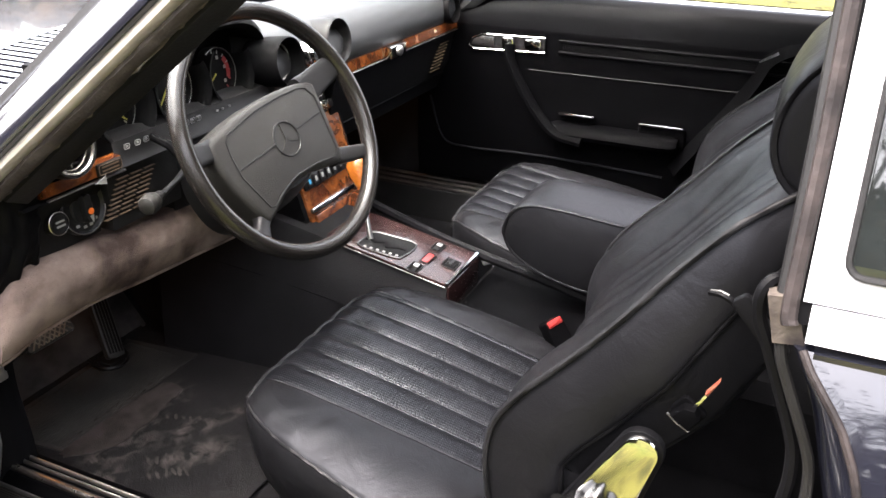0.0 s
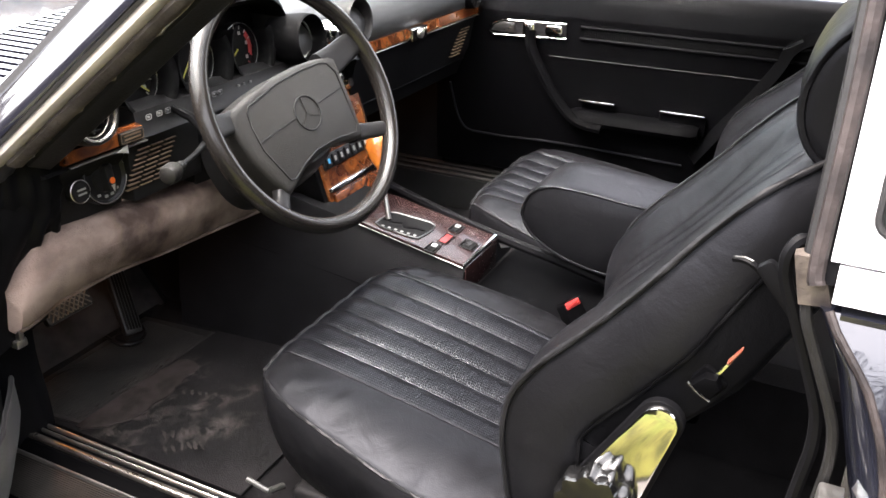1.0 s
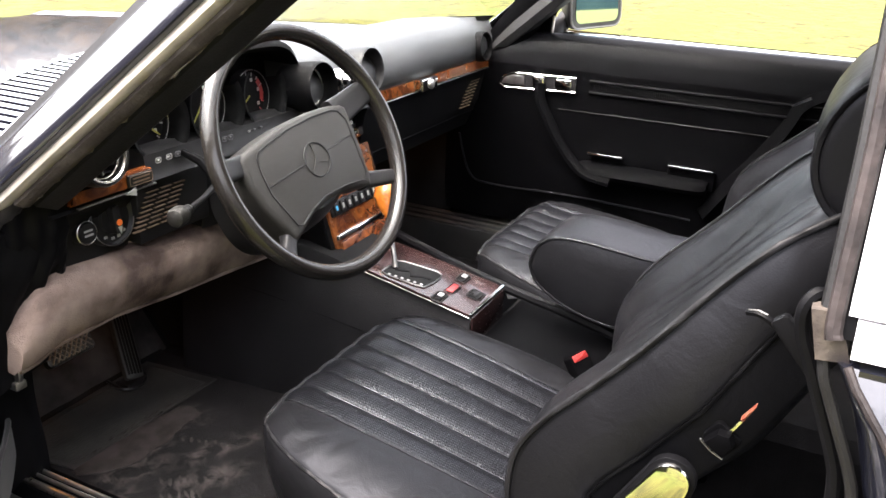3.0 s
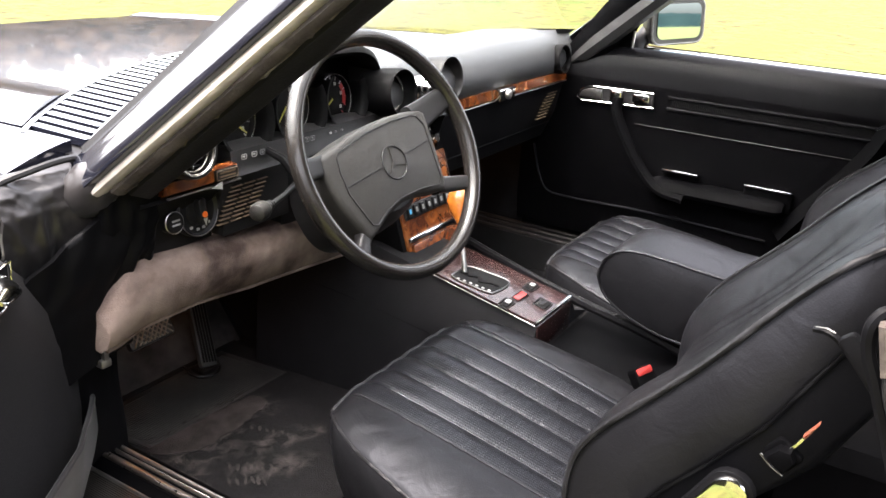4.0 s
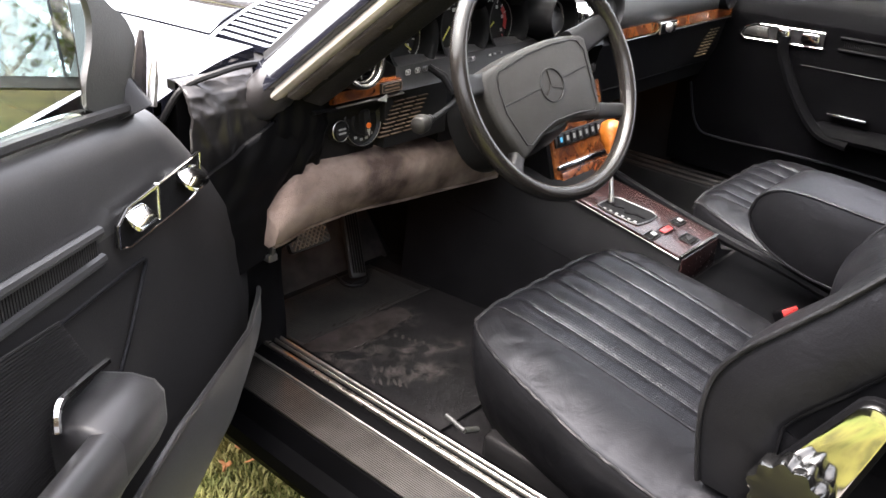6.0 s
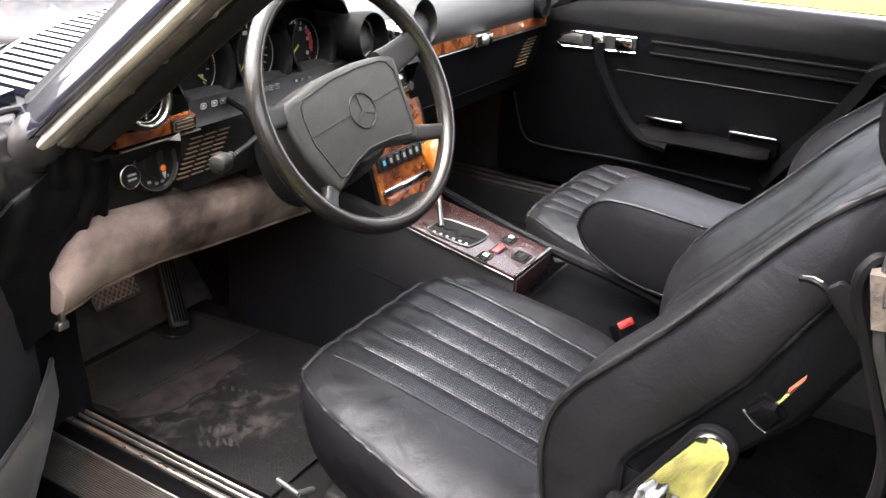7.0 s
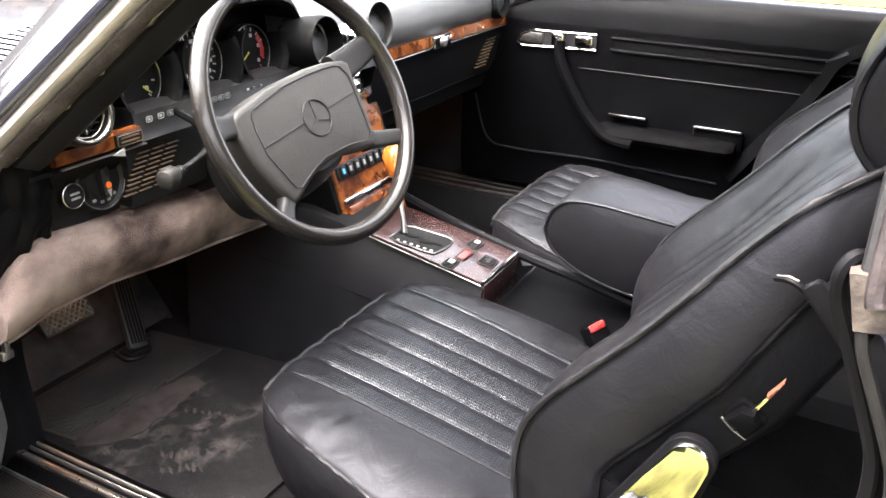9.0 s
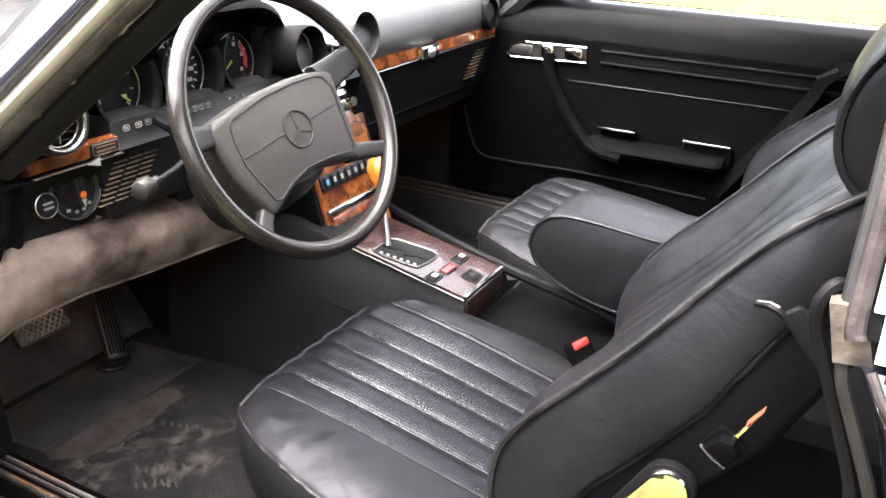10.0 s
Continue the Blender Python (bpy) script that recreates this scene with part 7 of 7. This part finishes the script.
prism(bm, [(p[0] + 0.42 + rng.uniform(-0.003, 0.003), p[1] - 0.28 + rng.uniform(-0.003, 0.003)) for p in _edge], Matrix.Translation((0, 0, 0.0060)), 0.0028, 0.001)
part("worn_patch", bm, WORN, floor_mat, "brown worn patch with ragged edge", smooth=False)
DUST_GLINT = material("pale_dust_glint", (0.052, 0.046, 0.042), 0.95, second=(0.020, 0.018, 0.017), scale=45, bump=0.8, bump_scale=400, spec=0.1)


def dust_glint_patch(cx, cy, w, h, turn, seed, z=0.0068):
    """A thin, ragged smear, used for dried dirt and for painted rib glints."""
    rng = random.Random(seed)
    c, s = math.cos(radians(turn)), math.sin(radians(turn))
    n = 40
    pts = []
    for k in range(n):
        a = 2 * math.pi * k / n
        r = 0.75 + 0.35 * noise.noise((math.cos(a) * 2.2 + seed, math.sin(a) * 2.2, seed)) + rng.uniform(-0.10, 0.10)
        u, v = w / 2 * r * math.cos(a), h / 2 * r * math.sin(a)
        pts.append((cx + u * c - v * s + 0.42, cy + u * s + v * c - 0.28))
    bm = B()
    prism(bm, pts, Matrix.Translation((0, 0, z)), 0.0006)
    part("dust_glint_smear", bm, DUST_GLINT, floor_mat, "pale smear for dried dirt and painted glints", smooth=False)


# shoe-sole combs
rng = random.Random(8)
for x0, y0, x1, y1, n, w in ((-0.536, 0.218, -0.486, 0.146, 6, 0.034), (-0.566, 0.186, -0.524, 0.130, 6, 0.030), (-0.572, 0.310, -0.566, 0.262, 4, 0.030), (-0.420, 0.275, -0.392, 0.175, 7, 0.018)):
    for k in range(n):
        q = (k + 0.5) / n
        dust_glint_patch(lerp(x0, x1, q) + rng.uniform(-0.004, 0.004), lerp(y0, y1, q), w * rng.uniform(0.8, 1.2), rng.uniform(0.006, 0.009), rng.uniform(40, 62), 60 + n * 31 + k + int(1000 * w), 0.0076)
# Pale slivers painted as glints on the rib tips above the patch.
for k in range(34):
    q = rng.random()
    dust_glint_patch(lerp(-0.58, -0.345, q) + rng.uniform(-0.004, 0.004), lerp(0.374, 0.358, q) + rng.uniform(-0.006, 0.012), rng.uniform(0.012, 0.030), rng.uniform(0.002, 0.004), rng.uniform(-5, 25), 100 + k, 0.0118)
bm = B()
box(bm, (-0.355, 0.470, 0.236), (-0.302, 0.510, 0.262), 0.006)
tube(bm, smooth_path([(-0.362, 0.520, 0.262), (-0.362, 0.476, 0.256), (-0.330, 0.462, 0.252), (-0.300, 0.478, 0.256), (-0.296, 0.520, 0.262)], 5), 0.0035, 6)
tagged(part("pedal_hinge", bm, PLASTIC, floor), "black pedal hinge block")

# small reset lever at the instruments
lever = thing("trip_reset", "short black reset lever below the instruments", "lever", (-0.455, 0.178, 0.80))
bm = B()
tube(bm, [(0, 0.0, 0.012), (0.004, -0.030, 0.002), (0.010, -0.048, -0.022)], [0.006, 0.0075, 0.006], 8)
part("stem", bm, VINYL, lever)

# footwell courtesy lamps
LAMP = bpy.data.materials.new("amber_lamp")
LAMP.use_nodes = True
_e = LAMP.node_tree.nodes["Principled BSDF"]
_e.inputs["Base Color"].default_value = (0.8, 0.35, 0.06, 1)
_e.inputs["Emission Color"].default_value, _e.inputs["Emission Strength"].default_value = (1.0, 0.36, 0.05, 1), 9.0
for x, y, z in ((-0.535, 0.455, 0.585), (0.56, 0.40, 0.590)):
    lamp = thing("courtesy_lamp", "small amber footwell lamp under the dashboard", "lamp", (x, y, z), group="footwell lamps")
    bm = B()
    prism(bm, rounded(0.026, 0.013, 0.003), axes((0, 0, 0), (1, 0, 0), (0, -1, 0)), 0.008, 0.002)
    part("lens", bm, LAMP, lamp, "glowing amber lens")
    if x > 0:
        lamp.scale = (0.5, 0.6, 1.0)

# passenger seat belt hanging beside the seat
belt = thing("seat_belt", "black webbing seat belt by the passenger seat with chrome tongue", "seat belt", (0.62, -0.45, 0.5))
bm = B()
path = smooth_path([(0.025, 0.028, -0.008), (0.025, -0.028, 0.077), (0.025, -0.086, 0.157), (0.025, -0.131, 0.232), (0.025, -0.155, 0.282), (0.010, -0.205, 0.315), (-0.03, -0.28, 0.33)], 6)
rings = []
for p in path:
    rings.append([p + Vector(v) for v in ((-0.012, -0.011, -0.007), (-0.010, -0.011, -0.009), (0.012, 0.011, 0.007), (0.010, 0.011, 0.009))])
loft(bm, rings)
part("webbing", bm, DARK_VINYL, belt)
bm = B()
prism(bm, [(-0.010, -0.003), (0.034, -0.002), (0.034, 0.002), (-0.010, 0.004)], axes((0.010, -0.165, 0.300), (0, 0.75, -0.45), (0, 0.45, 0.75)), 0.003, 0.001)
part("tongue", bm, CHROME, belt, "chrome belt tongue")

# ---- grass by the sill, fallen leaves ----
GRASS = material("grass_blade", (0.22, 0.19, 0.065), 0.7, second=(0.09, 0.10, 0.03), scale=9, spec=0.2)
rng = random.Random(21)
verts, faces = [], []
for k in range(30000):
    x, y = rng.triangular(-1.7, -0.35, -0.80), rng.triangular(-0.7, 1.2, 0.35)
    a, h, w = rng.uniform(0, 6.28), rng.uniform(0.010, 0.034), rng.uniform(0.0012, 0.0032)
    dx, dy = math.cos(a), math.sin(a)
    bend = rng.uniform(0.2, 0.9) * h
    b = len(verts)
    verts += [(x - dy * w, y + dx * w, 0), (x + dy * w, y - dx * w, 0), (x + dx * bend * 0.4 + dy * w * 0.7, y + dy * bend * 0.4 - dx * w * 0.7, h * 0.6), (x + dx * bend * 0.4 - dy * w * 0.7, y + dy * bend * 0.4 + dx * w * 0.7, h * 0.6), (x + dx * bend, y + dy * bend, h)]
    faces += [(b, b + 1, b + 2, b + 3), (b + 3, b + 2, b + 4)]
me = bpy.data.meshes.new("grass")
me.from_pydata(verts, [], faces)
me.materials.append(GRASS)
tagged(new("grass", me), "short yellow-green grass beside the sill", "grass", kind="stuff")
DRY = material("fallen_leaf", (0.42, 0.15, 0.05), 0.7, second=(0.2, 0.09, 0.03), scale=60, bump=0.4, bump_scale=200)
for k, (x, y, r) in enumerate(((-0.695, 0.372, 0.026), (-0.690, 0.430, 0.016), (-0.75, 0.40, 0.014), (-0.66, 0.46, 0.012), (-1.12, -0.06, 0.022), (-1.20, 0.13, 0.024), (-1.3, -0.2, 0.022), (-1.16, 0.2, 0.02))):
    leaf = thing("fallen_leaf", "curled orange-brown fallen leaf on the grass", "leaf", (x, y, 0.03), group="fallen leaves")
    bm = B()
    n = 22
    ring = [bm.verts.new((r * (0.72 + 0.28 * math.cos(5 * t)) * math.cos(t), r * (0.72 + 0.28 * math.cos(5 * t)) * math.sin(t) * 0.9, 0.010 * math.sin(2 * t + k))) for t in [2 * math.pi * j / n for j in range(n)]]
    mid = bm.verts.new((0, 0, 0.002))
    for j in range(n):
        bm.faces.new((mid, ring[j], ring[(j + 1) % n]))
    blade = part("blade", bm, DRY, leaf)
    sol = blade.modifiers.new("thick", "SOLIDIFY")
    sol.thickness = 0.0008
    leaf.rotation_euler = (0.2 * math.sin(k * 3), 0.2 * math.cos(k * 5), k * 1.3)
